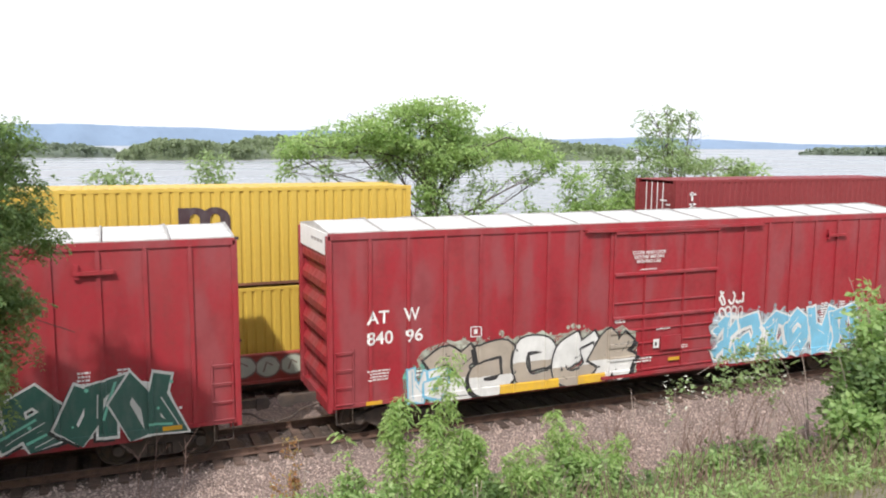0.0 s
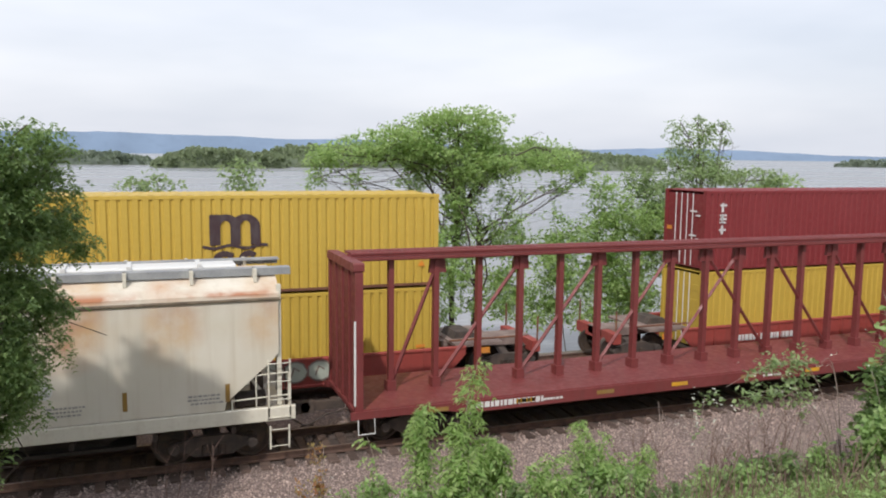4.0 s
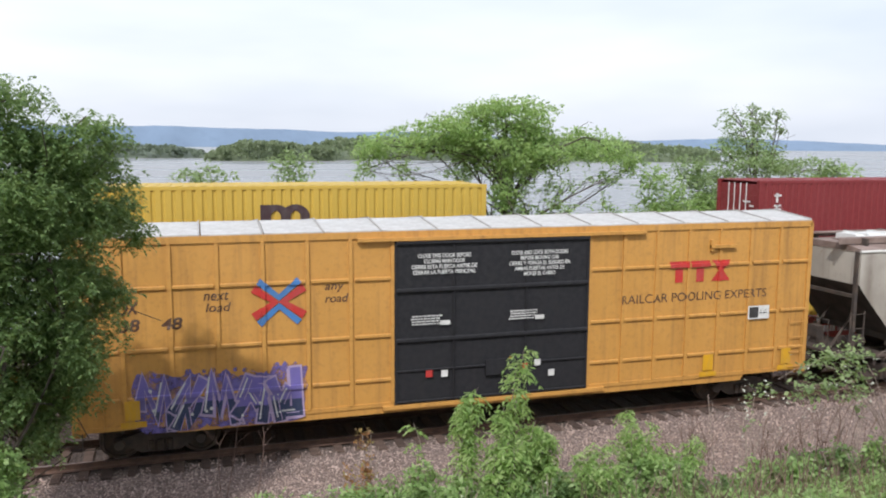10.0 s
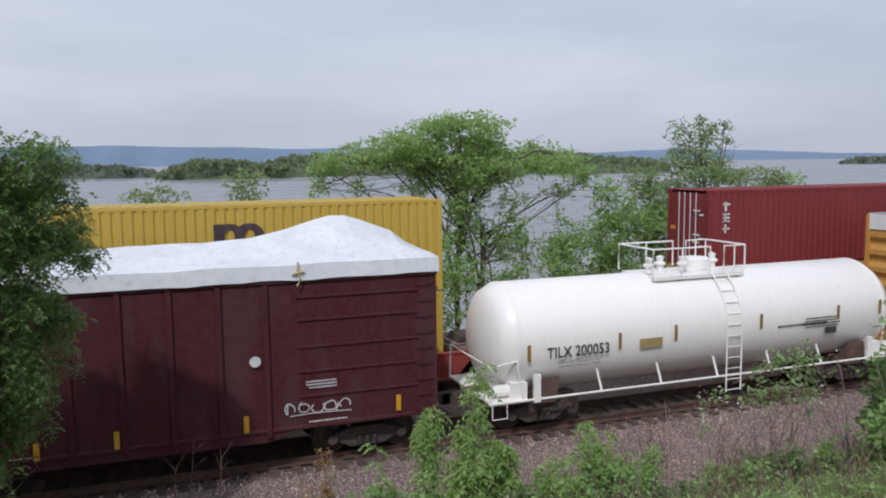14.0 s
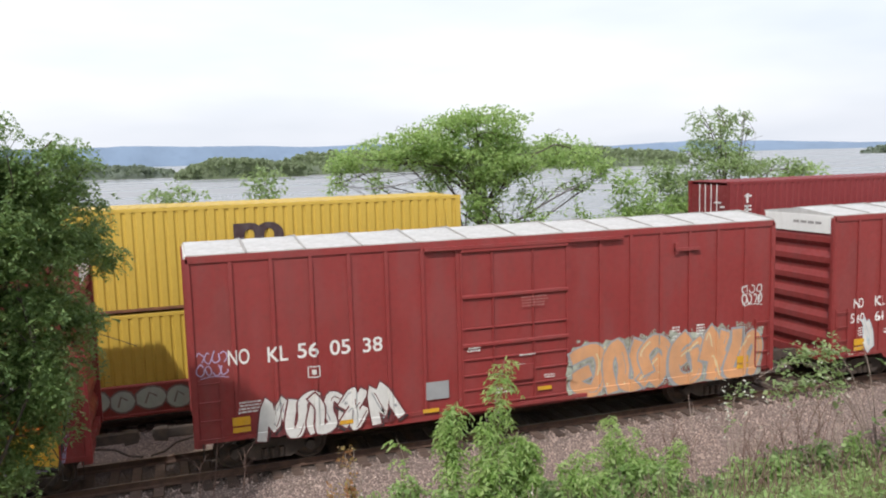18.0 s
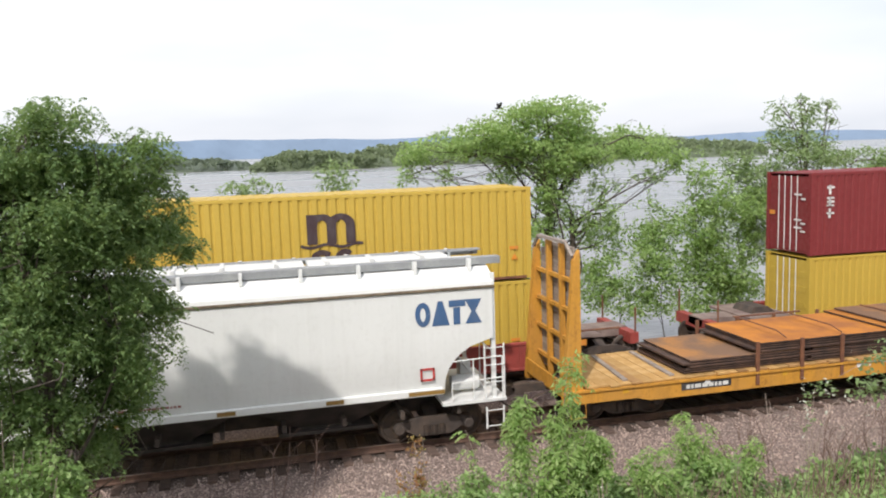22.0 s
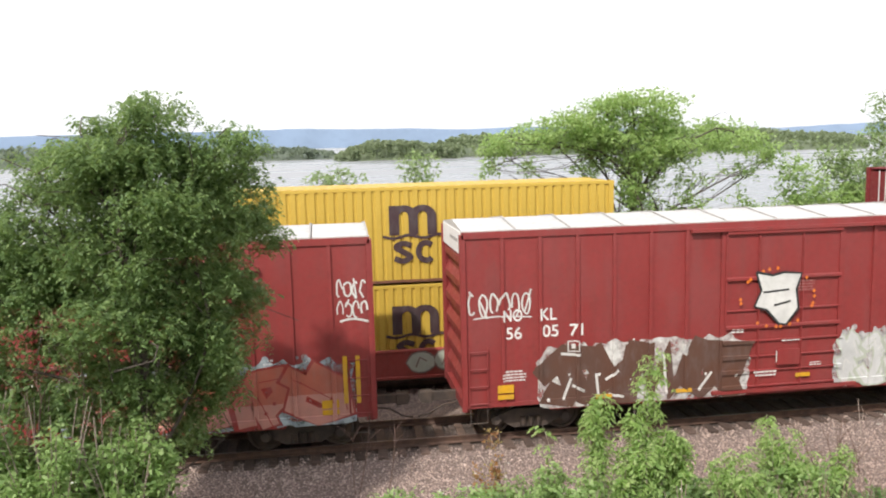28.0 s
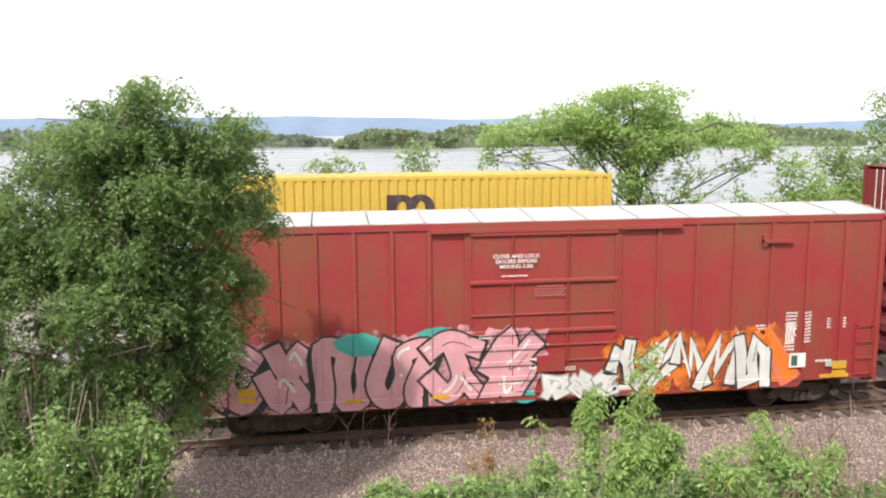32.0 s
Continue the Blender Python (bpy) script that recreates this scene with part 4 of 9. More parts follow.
def tag_scrawl(parent, x0, z0, x1, z1, seed, ink="white", y=-1.534, thick=0.03, label="thin white sprayed scrawl"):
    """Quick sprayed loops and hooks in one or two rows, none of them a letter, with a swung line under them."""
    rnd = random.Random(seed)
    b = Build()
    w, h = x1 - x0, z1 - z0
    rows = 2 if h > 0.75 * w else 1
    for r in range(rows):
        n = rnd.randint(4, 6) if rows == 1 else rnd.randint(3, 4)
        zr, hr = z0 + h * (rows - 1 - r) / rows, h / rows * rnd.uniform(0.8, 0.95)
        for i in range(n):
            cx, cw = x0 + w * (i + 0.5) / n, w / n * rnd.uniform(0.75, 1.1)
            turn, way = rnd.uniform(0, 6.28), rnd.choice((-1, 1))
            reach = rnd.uniform(3.6, 6.8)
            pts = [(cx + 0.5 * cw * math.cos(turn + way * reach * k / 6) * rnd.uniform(0.7, 1.1), zr + hr * (0.5 + 0.5 * math.sin(turn + way * reach * k / 6) * rnd.uniform(0.7, 1.1))) for k in range(7)]
            if rnd.random() < 0.5:
                pts.append((cx + cw * rnd.uniform(-0.5, 0.5), zr + hr * rnd.choice((-0.1, 1.1))))
            stroke(b, soft_line(pts, 4), min(thick, cw * 0.24) * rnd.uniform(0.8, 1.1), y - 0.004 * (i % 3), 0)
    stroke(b, soft_line([(x0 + w * 0.1, z0 - h * 0.08), (x0 + w * 0.5, z0 - h * 0.02), (x1, z0 - h * 0.1)], 4), thick * 0.7, y, 0)
    part("graffiti", b, colour(ink), parent, label)


# ---- boxcars ----
SIDE_Y, EAVE = -1.5, 5.26


def end_profile(bulges, depth):
    """x outward against z for a corrugated end wall."""
    pts = [(0.0, 0.95)]
    z0, z1 = 1.15, 4.85
    step = (z1 - z0) / bulges
    for i in range(bulges):
        a = z0 + i * step
        pts += [(0.0, a + 0.10 * step), (depth, a + 0.34 * step), (depth, a + 0.62 * step), (0.01, a + 0.90 * step)]
    pts.append((0.0, 5.22))
    return pts


def boxcar(left, length, paint, label, door=(6.45, 9.45), door_paint=None, ribs=7, waist=(), white_end=False, bulges=5, group="boxcars of the train"):
    """A boxcar from its near left corner; door: its span from the left end. Returns the empty, with x measured from the middle."""
    half = length / 2
    middle = left + half
    car = base("boxcar", pose(middle, NEAR_Y, 0), label, "boxcar", group)
    door_paint = door_paint or paint
    d0, d1 = door[0] - half, door[1] - half
    # side walls with the belly of the side sill
    for s in (-1, 1):
        b = Build()
        z_end, z_mid = 0.93, 0.76
        out = [(-half, z_end), (-half + 2.0, z_end), (-half + 2.15, z_mid), (half - 2.15, z_mid), (half - 2.0, z_end), (half, z_end), (half, 5.12), (-half, 5.12)]
        b.along_y(out, s * 1.46 - 0.02, s * 1.46 + 0.02)
        b.box(-half, s * 1.49 - 0.03, 5.10, half, s * 1.49 + 0.035, EAVE)
        b.box(-half, s * 1.49 - 0.02, 0.93, half, s * 1.49 + 0.02, 1.03)
        part("side_wall", b, paint, car)
    # outside posts
    posts = []
    span0, span1 = d0 + half, half - d1
    for i in range(ribs + 1):
        posts.append(-half + 0.04 + (span0 - 0.08) * i / ribs)
        posts.append(d1 + 0.04 + (span1 - 0.08) * i / ribs)
    rib = Build()
    rib.along_y([(-0.045, 1.03), (0.045, 1.03), (0.045, 5.05), (0.03, 5.10), (-0.03, 5.10), (-0.045, 5.05)], -0.03, 0.03)
    rib_me = rib.mesh("side_post", paint)
    for x in posts:
        for s in (-1, 1):
            part("side_post", rib_me, None, car).matrix_basis = pose(x, s * 1.5, 0)
    for z in waist:
        for lo, hi in ((-half, d0), (d1, half)):
            n = ribs
            for i in range(n):
                a, c = lo + (hi - lo) * i / n + 0.07, lo + (hi - lo) * (i + 1) / n - 0.07
                b = Build()
                b.bevelled(a, -1.535, z - 0.045, c, -1.475, z + 0.045, 0.018)
                part("waist_rail", b, paint, car)
    # ends
    prof = end_profile(bulges, 0.11)
    for s in (-1, 1):
        b = Build()
        xz = [(s * (half - 0.13 + x), z) for x, z in prof] + [(s * (half - 0.22), 5.22), (s * (half - 0.22), 0.95)]
        b.along_y(xz if s > 0 else xz[::-1], -1.44, 1.44)
        part("end_wall", b, paint, car)
        for y in (-1.46, 1.46):
            b = Build()
            b.box(s * half - 0.05, y - 0.06, 0.86, s * half + 0.05, y + 0.06, 5.2)
            part("corner_post", b, paint, car)
        b = Build()
        b.box(min(s * half, s * (half - 0.2)), -1.397, 0.80, max(s * half, s * (half - 0.2)), 1.397, 1.04)
        part("end_sill", b, paint, car)
        if white_end:
            b = Build()
            b.box(min(s * (half + 0.01), s * (half - 0.12)), -1.42, 4.72, max(s * (half + 0.01), s * (half - 0.12)), 1.42, 5.26)
            part("end_fascia", b, M["white_panel"], car, "white painted fascia at the end of the roof")
            b = Build()
            for k in range(4):
                y = -1.0 + 0.3 * k
                b.box(s * (half + 0.012) - 0.003, y, 4.98, s * (half + 0.012) + 0.003, y + 0.2, 5.06)
            tagged(part("stencilling", b, M["grey_ink"], car), kind="stuff")
    # roof of pressed panels
    n = max(8, round(length / 1.35))
    w = length / n
    b = Build()
    top = [(-1.5, EAVE), (1.5, EAVE), (1.5, EAVE + 0.03), (0, EAVE + 0.19), (-1.5, EAVE + 0.03)]
    b.along_x(top, -w / 2 + 0.012, w / 2 - 0.012)
    b.along_x([(-1.5, EAVE + 0.03), (1.5, EAVE + 0.03), (1.47, EAVE + 0.065), (0, EAVE + 0.225), (-1.47, EAVE + 0.065)], w / 2 - 0.05, w / 2 - 0.014, 1)
    roof_me = b.mesh("roof_panel", [M["roof"], M["roof_seam"]])
    for i in range(n):
        part("roof_panel", roof_me, None, car).matrix_basis = pose(-half + w * (i + 0.5), 0, 0)
    # door and its gear
    door_leaf(car, d1 - d0, door_paint, pose((d0 + d1) / 2, -1.51, 0))
    door_leaf(car, d1 - d0, door_paint, pose((d0 + d1) / 2, 1.51, 0, 0, 0, 180))
    b = Build()
    b.box(d0 - 0.9, -1.62, 5.03, d1 + 1.6, -1.50, 5.11)
    part("door_rail", b, paint, car)
    b = Build()
    b.box(d0 - 0.3, -1.60, 0.86, d1 + 0.5, -1.48, 0.95)
    part("door_rail", b, paint, car)
    # ladders, steps, brackets
    for x in (-half + 0.36, half - 0.36):
        ladder(car, x, -1.50, 1.05, 2.35, paint, 0.46, 0.42)
        stirrup(car, x, -1.48, 0.93, M["under"])
        stirrup(car, x, 1.48, 0.93, M["under"])
    b = Build()
    b.box(half - 3.35, -1.60, 4.58, half - 2.55, -1.49, 4.66)
    b.box(half - 3.35, -1.57, 4.50, half - 3.25, -1.49, 4.80)
    part("running_board_bracket", b, paint, car)
    centre_sill(car, half - 0.1)
    running_gear(car, half, middle)
    RELIEF[car.name] = (posts, d0, d1, waist)
    return car, half


RELIEF = {}
DOORS = {}


def door_leaf(car, width, paint, m):
    """A sliding door: a sheet with posts, cross rails, two lock rods and a latch box."""
    key = (round(width, 2), paint.name)
    h = width / 2
    if key not in DOORS:
        sheet, post, rail, rod, latch = (Build() for _ in range(5))
        sheet.box(-h, -0.02, 0.95, h, 0.03, 5.05)
        post.along_y([(-0.03, 0.97), (0.03, 0.97), (0.03, 5.0), (-0.03, 5.0)], -0.055, -0.015)
        rail.bevelled(-h + 0.05, -0.070, -0.022, h - 0.05, -0.015, 0.022, 0.010)
        strong = Build()
        strong.bevelled(-h + 0.04, -0.095, -0.052, h - 0.04, -0.015, 0.052, 0.022)
        rod.tube([(0, -0.075, 1.0), (0, -0.075, 4.9)], 0.016, 6)
        latch.box(-h * 0.1, -0.12, 1.55, h * 0.28, -0.05, 1.95)
        DOORS[key] = [b.mesh(n, paint) for b, n in ((sheet, "door"), (post, "door_post"), (rail, "door_rib"), (rod, "lock_rod"), (latch, "latch_box"), (strong, "door_rib"))]
    sheet, post, rail, rod, latch, strong = DOORS[key]
    leaf = part("door", sheet, None, car)
    leaf.matrix_basis = m
    for x in (-h + 0.05, -h * 0.42, h * 0.32, h - 0.05):
        part("door_post", post, None, leaf).matrix_basis = pose(x, 0, 0)
    for z in (1.02, 1.8, 2.57, 3.81, 4.98) + (() if "black" in paint.name else (1.42, 2.2, 3.0)):
        part("door_rib", strong if z in (2.57, 3.81, 4.98) else rail, None, leaf).matrix_basis = pose(0, 0, z)
    for x in (-h * 0.42, h * 0.32):
        part("lock_rod", rod, None, leaf).matrix_basis = pose(x, 0, 0)
    part("latch_box", latch, None, leaf)


def press_on(ob, relief):
    """Lays flat paint over the posts, rails and sheets of a boxcar's side."""
    posts, d0, d1, waist = relief
    off = ob.matrix_basis.translation
    bm = bmesh.new()
    bm.from_mesh(ob.data)
    bmesh.ops.remove_doubles(bm, verts=bm.verts[:], dist=0.0002)
    xs = [v.co.x for v in bm.verts]
    zs = [v.co.z for v in bm.verts]
    if not xs:
        return
    x0, x1, z0, z1 = min(xs), max(xs), min(zs), max(zs)
    cuts = [(c - off.x, 0) for p in (*posts, d0, d1) for c in (p - 0.055, p - 0.047, p + 0.047, p + 0.055)]
    ribs = (1.02, 1.42, 1.8, 2.2, 2.57)
    over_door = x1 + off.x > d0 and x0 + off.x < d1
    if over_door:
        cuts += [(c - off.z, 2) for r in ribs for c in (r - 0.06, r - 0.048, r + 0.048, r + 0.06)]
    cuts += [(c - off.z, 2) for c in (1.03, 1.04)] + [(c - off.z, 2) for w in waist for c in (w - 0.055, w - 0.047, w + 0.047, w + 0.055)]
    for c, axis in cuts:
        if (x0 + 0.001 < c < x1 - 0.001) if axis == 0 else (z0 + 0.001 < c < z1 - 0.001):
            co = (c, 0, 0) if axis == 0 else (0, 0, c)
            bmesh.ops.bisect_plane(bm, geom=bm.verts[:] + bm.edges[:] + bm.faces[:], dist=1e-5, plane_co=co, plane_no=(1, 0, 0) if axis == 0 else (0, 0, 1))
    for v in bm.verts:
        x, z = v.co.x + off.x, v.co.z + off.z
        if d0 - 0.05 < x < d1 + 0.05:
            if off.y > -1.58 and v.co.y + off.y > -1.60:
                v.co.y -= 0.075 if min(abs(z - r) for r in ribs) < 0.054 else 0.032
            continue
        if min(abs(x - p) for p in posts) < 0.051 or min([9] + [abs(z - w) for w in waist]) < 0.051:
            continue
        v.co.y += 0.022 if z < 1.035 else 0.050
    me = ob.data.copy()
    bm.to_mesh(me)
    bm.free()
    ob.data = me


def press_paint():
    for name, relief in RELIEF.items():
        for ob in bpy.data.objects[name].children_recursive:
            kind = ob.name.split(".")[0]
            if kind in ("graffiti", "sprayed_shape", "lettering", "stencil_frame", "paint_band", "stencilling", "paint_spot", "emblem", "cross_mark", "brand_mark", "repaint", "owner_mark"):
                press_on(ob, relief)
# ---- covered hoppers ----
def rusty_cream():
    """Cream paint with broad orange rust, thickest below the roof edge."""
    mat, nt, bsdf = blank("hopper_rusty_cream", 0.6)
    c = mix_node(nt, ramp_node(nt, noise_node(nt, 0.8, 5), 0.4, 0.7, 0, 0.5), (0.56, 0.52, 0.43), (0.64, 0.61, 0.54))
    c = mix_node(nt, ramp_node(nt, noise_node(nt, 1.0, 5, (4.0, 4.0, 0.3)), 0.5, 0.8, 0, 0.35), c, (0.30, 0.22, 0.13))
    co = nt.nodes.new("ShaderNodeTexCoord")
    sep = nt.nodes.new("ShaderNodeSeparateXYZ")
    nt.links.new(co.outputs["Object"], sep.inputs["Vector"])
    wav = nt.nodes.new("ShaderNodeTexWave")
    wav.wave_type, wav.bands_direction = "BANDS", "X"
    wav.inputs["Scale"].default_value, wav.inputs["Distortion"].default_value = 0.15, 2.6
    wav.inputs["Detail"].default_value, wav.inputs["Detail Scale"].default_value = 3.0, 1.6
    nt.links.new(co.outputs["Object"], wav.inputs["Vector"])
    def times(a, b):
        n = nt.nodes.new("ShaderNodeMath")
        n.operation = "MULTIPLY"
        nt.links.new(a, n.inputs[0])
        nt.links.new(b, n.inputs[1])
        return n.outputs[0]
    low = ramp_node(nt, sep.outputs["Z"], 2.35, 3.15)
    left = ramp_node(nt, sep.outputs["X"], 11.0, -7.0, 0.25, 1.0)
    cols = ramp_node(nt, wav.outputs["Fac"], 0.20, 0.80, 0.22, 1.0)
    rough = ramp_node(nt, noise_node(nt, 1.3, 6), 0.22, 0.6)
    mask = times(times(times(low, cols), rough), left)
    c = mix_node(nt, ramp_node(nt, mask, 0.05, 0.62, 0, 0.92), c, mix_node(nt, ramp_node(nt, noise_node(nt, 1.1, 5), 0.42, 0.62), (0.48, 0.255, 0.075), (0.37, 0.135, 0.035)))
    band = nt.nodes.new("ShaderNodeMath")
    band.operation = "MULTIPLY"
    nt.links.new(ramp_node(nt, sep.outputs["Z"], 4.0, 4.1), band.inputs[0])
    nt.links.new(ramp_node(nt, sep.outputs["Z"], 4.27, 4.14), band.inputs[1])
    c = mix_node(nt, times(band.outputs[0], ramp_node(nt, noise_node(nt, 0.9, 6, (1, 1, 2)), 0.42, 0.58, 0, 0.9)), c, (0.33, 0.105, 0.03))
    nt.links.new(c, bsdf.inputs["Base Color"])
    bump(nt, bsdf, noise_node(nt, 2.0, 3), 0.1, 0.02)
    return mat


def hopper(left, length, paint, label, kind, trim=None, group="covered hoppers of the train"):
    """kind: 'smooth', 'ribbed' or 'curved'. x is measured from the middle."""
    half = length / 2
    middle = left + half
    car = base("covered_hopper", pose(middle, NEAR_Y, 0), label, "hopper car", group)
    trim = trim or paint
    foot, seam = (1.5, 4.3) if kind == "ribbed" else (1.42, 3.98)
    cut_u, cut_z = (1.42, 3.25) if kind == "ribbed" else (1.25, 2.65)

    def inset(z):
        k = max(0.0, min(1.0, (cut_z - z) / (cut_z - foot - 0.15)))
        return cut_u * (math.sqrt(1 - (1 - k) ** 2) if kind == "curved" else k) + 0.02

    def wide(z):
        return 1.50 - (0.10 * max(0.0, (2.7 - z) / 1.2) ** 2 if kind == "curved" else 0.0)

    zs = [foot + (seam - foot) * i / 14 for i in range(15)]
    b = Build()
    for za, zb in zip(zs, zs[1:]):
        for s in (-1, 1):
            q = [(-half + inset(za), s * wide(za), za), (half - inset(za), s * wide(za), za), (half - inset(zb), s * wide(zb), zb), (-half + inset(zb), s * wide(zb), zb)]
            b.face(q if s < 0 else q[::-1])
        for s in (-1, 1):
            xa, xb = s * (half - inset(za)), s * (half - inset(zb))
            q = [(xa, -wide(za), za), (xa, wide(za), za), (xb, wide(zb), zb), (xb, -wide(zb), zb)]
            # slope sheets below the cut: shade of the end opening put into their colour
            b.face(q if s > 0 else q[::-1], 1 if zb < cut_z + 0.1 else 0)
    part("body", b, [paint, M["bay_grey"]], car)
    # roof: shoulders and flat
    b = Build()
    if kind == "ribbed":
        yz = [(-1.5, 4.28), (1.5, 4.28), (1.5, 4.36), (1.2, 4.42), (0.6, 4.47), (-0.6, 4.47), (-1.2, 4.42), (-1.5, 4.36)]
    else:
        yz = [(-1.48, 3.98), (1.48, 3.98), (1.46, 4.10), (1.30, 4.28), (1.02, 4.42), (0.5, 4.50), (-0.5, 4.50), (-1.02, 4.42), (-1.30, 4.28), (-1.46, 4.10)]
    b.along_x(yz, -half, half)
    part("roof", b, M["roof_dirty"] if kind == "ribbed" else paint, car, "brown dusty roof" if kind == "ribbed" else "")
    b = Build()
    b.bevelled(-half - 0.02, -1.545, seam - 0.035, half + 0.02, -1.48, seam + 0.035, 0.015)
    b.bevelled(-half - 0.02, 1.48, seam - 0.035, half + 0.02, 1.545, seam + 0.035, 0.015)
    part("eave_rail", b, M["eave_dark"] if kind != "ribbed" else M["pale_rib"], car, "dark rubbed rail along the roof edge")
    # roof walk with brackets, and hatch covers
    for s in (-1, 1):
        b = Build()
        b.box(-half - 0.35, s * 0.86 - 0.16, 4.60, half + 0.35, s * 0.86 + 0.16, 4.64)
        b.box(-half - 0.35, s * 1.0 - 0.02, 4.47, half + 0.35, s * 1.0 + 0.02, 4.60)
        part("roof_walk", b, M["walk_grey"] if kind != "ribbed" else M["roof_dirty"], car)
        n = round(length / 1.45)
        bb = Build()
        bb.along_y([(-0.04, 4.34), (0.04, 4.34), (0.04, 4.64), (-0.04, 4.64)], -0.24, 0.16)
        me = bb.mesh("walk_bracket", trim)
        for i in range(n + 1):
            part("walk_bracket", me, None, car).matrix_basis = pose(-half + 0.5 + (length - 1.0) * i / n, s * 0.98, 0, 0, 0, 0 if s < 0 else 180)
    n = 5 if kind == "ribbed" else 4
    w = (length - 1.6) / n
    b = Build()
    b.along_x([(-0.42, 4.46), (0.42, 4.46), (0.42, 4.62), (0.34, 4.665), (-0.34, 4.665), (-0.42, 4.62)], -w / 2 + 0.05, w / 2 - 0.05)
    for k in (-0.36, -0.05, 0.30):
        b.box(k * w - 0.05, -0.47, 4.60, k * w + 0.05, 0.47, 4.70)
    hatch = b.mesh("hatch_cover", M["hatch_white"])
    for i in range(n):
        part("hatch_cover", hatch, None, car).matrix_basis = pose(-half + 0.8 + w * (i + 0.5), 0, 0)
    # posts on the ribbed car
    if kind == "ribbed":
        b = Build()
        b.along_y([(-0.05, foot - 0.05), (0.05, foot - 0.05), (0.05, seam - 0.05), (-0.05, seam - 0.05)], -0.05, 0.05)
        me = b.mesh("side_post", M["pale_rib"])
        for i in range(15):
            for s in (-1, 1):
                part("side_post", me, None, car).matrix_basis = pose(-half + 1.45 + (length - 2.9) * i / 14, s * 1.53, 0)
    # side sill
    for s in (-1, 1):
        b = Build()
        if kind == "smooth":
            b.bevelled(-half - 0.35, s * 1.47 - 0.06, 1.06, half + 0.35, s * 1.47 + 0.06, 1.40, 0.02)
        elif kind == "curved":
            b.bevelled(-half + 1.35, s * 1.44 - 0.05, 1.36, half - 1.35, s * 1.44 + 0.05, 1.54, 0.02)
        else:
            b.bevelled(-half + 1.2, s * 1.47 - 0.05, 1.42, half - 1.2, s * 1.47 + 0.05, 1.54, 0.02)
        part("side_sill", b, trim, car)
    # discharge bays
    n = 3 if kind != "ribbed" else 4
    w = (length - 4.4) / n
    b = Build()
    rings = [(w / 2 - 0.05, 1.40, 1.45), (w * 0.18, 0.55, 0.62), (w * 0.18, 0.55, 0.50)]
    for (xa, ya, za), (xb, yb, zb) in zip(rings, rings[1:]):
        for p, q in (((-1, -1), (1, -1)), ((1, -1), (1, 1)), ((1, 1), (-1, 1)), ((-1, 1), (-1, -1))):
            b.face([(p[0] * xb, p[1] * yb, zb), (q[0] * xb, q[1] * yb, zb), (q[0] * xa, q[1] * ya, za), (p[0] * xa, p[1] * ya, za)])
    b.box(-w * 0.3, -0.75, 0.48, w * 0.3, 0.75, 0.56)
    bay = b.mesh("discharge_bay", M["bay_grey"])
    for i in range(n):
        part("discharge_bay", bay, None, car).matrix_basis = pose((i - (n - 1) / 2) * w, 0, 0)
    # end frames, platforms, ladders
    for s in (-1, 1):
        b = Build()
        x = s * half
        for y in (-1.38, 1.38):
            b.box(x - 0.05, y - 0.05, 1.1, x + 0.05, y + 0.05, 4.3)
        b.box(x - 0.04, -1.38, 2.9, x + 0.04, 1.38, 3.0)
        for y in (-0.5, 0.5):
            b.tube([(x, y, 1.1), (x - s * 0.9, y, 2.3)], 0.045, 6)
        part("end_frame", b, trim, car)
        b = Build()
        b.box(min(x + s * 0.30, x - s * 1.35), -1.48, 1.06, max(x + s * 0.30, x - s * 1.35), 1.48, 1.14)
        part("end_platform", b, trim, car)
        ladder(car, x - s * 0.02, -1.50, 1.15, 2.45, trim, 0.50, 0.42)
        ladder(car, x - s * 0.02, -1.50, 0.46, 0.86, trim, 0.44, 0.38)
        b = Build()
        b.tube([(x + s * 0.25, -0.7, 1.14), (x + s * 0.25, -0.7, 2.1), (x + s * 0.25, 0.7, 2.1), (x + s * 0.25, 0.7, 1.14)], 0.02, 6)
        b.lathe([(x - s * 0.6 - 0.35, 0.0), (x - s * 0.6 - 0.35, 0.2), (x - s * 0.6 + 0.35, 0.2), (x - s * 0.6 + 0.35, 0.0)], 10, "x", 0, (0, -0.75, 1.42))
        b.box(x - s * 0.3 - 0.14, 0.2, 1.14, x - s * 0.3 + 0.14, 0.6, 1.7)
        part("brake_rigging", b, trim if kind == "curved" else M["under"], car)
        if kind != "ribbed":
            for z in (1.66, 2.2):
                b = Build()
                b.tube([(x + s * 0.2, -1.47, z), (x - s * 1.1, -1.47, z - 0.04)], 0.018, 6)
                part("handrail", b, trim, car)
            for d in (0.2, -0.55, -1.1):
                b = Build()
                b.tube([(x + s * d, -1.47, 1.12), (x + s * d, -1.47, 2.2 if d > -1 else 1.66)], 0.018, 6)
                part("handrail_post", b, trim, car)
            b = Build()
            for k in range(-2, 3):
                b.box(x + s * 0.01, k * 0.55 - 0.03, 2.5, x + s * 0.06, k * 0.55 + 0.03, 3.95) if s > 0 else b.box(x - 0.06, k * 0.55 - 0.03, 2.5, x - 0.01, k * 0.55 + 0.03, 3.95)
            part("end_stiffener", b, trim, car)
    centre_sill(car, half - 0.2)
    running_gear(car, half, middle, 1.5)
    return car, half


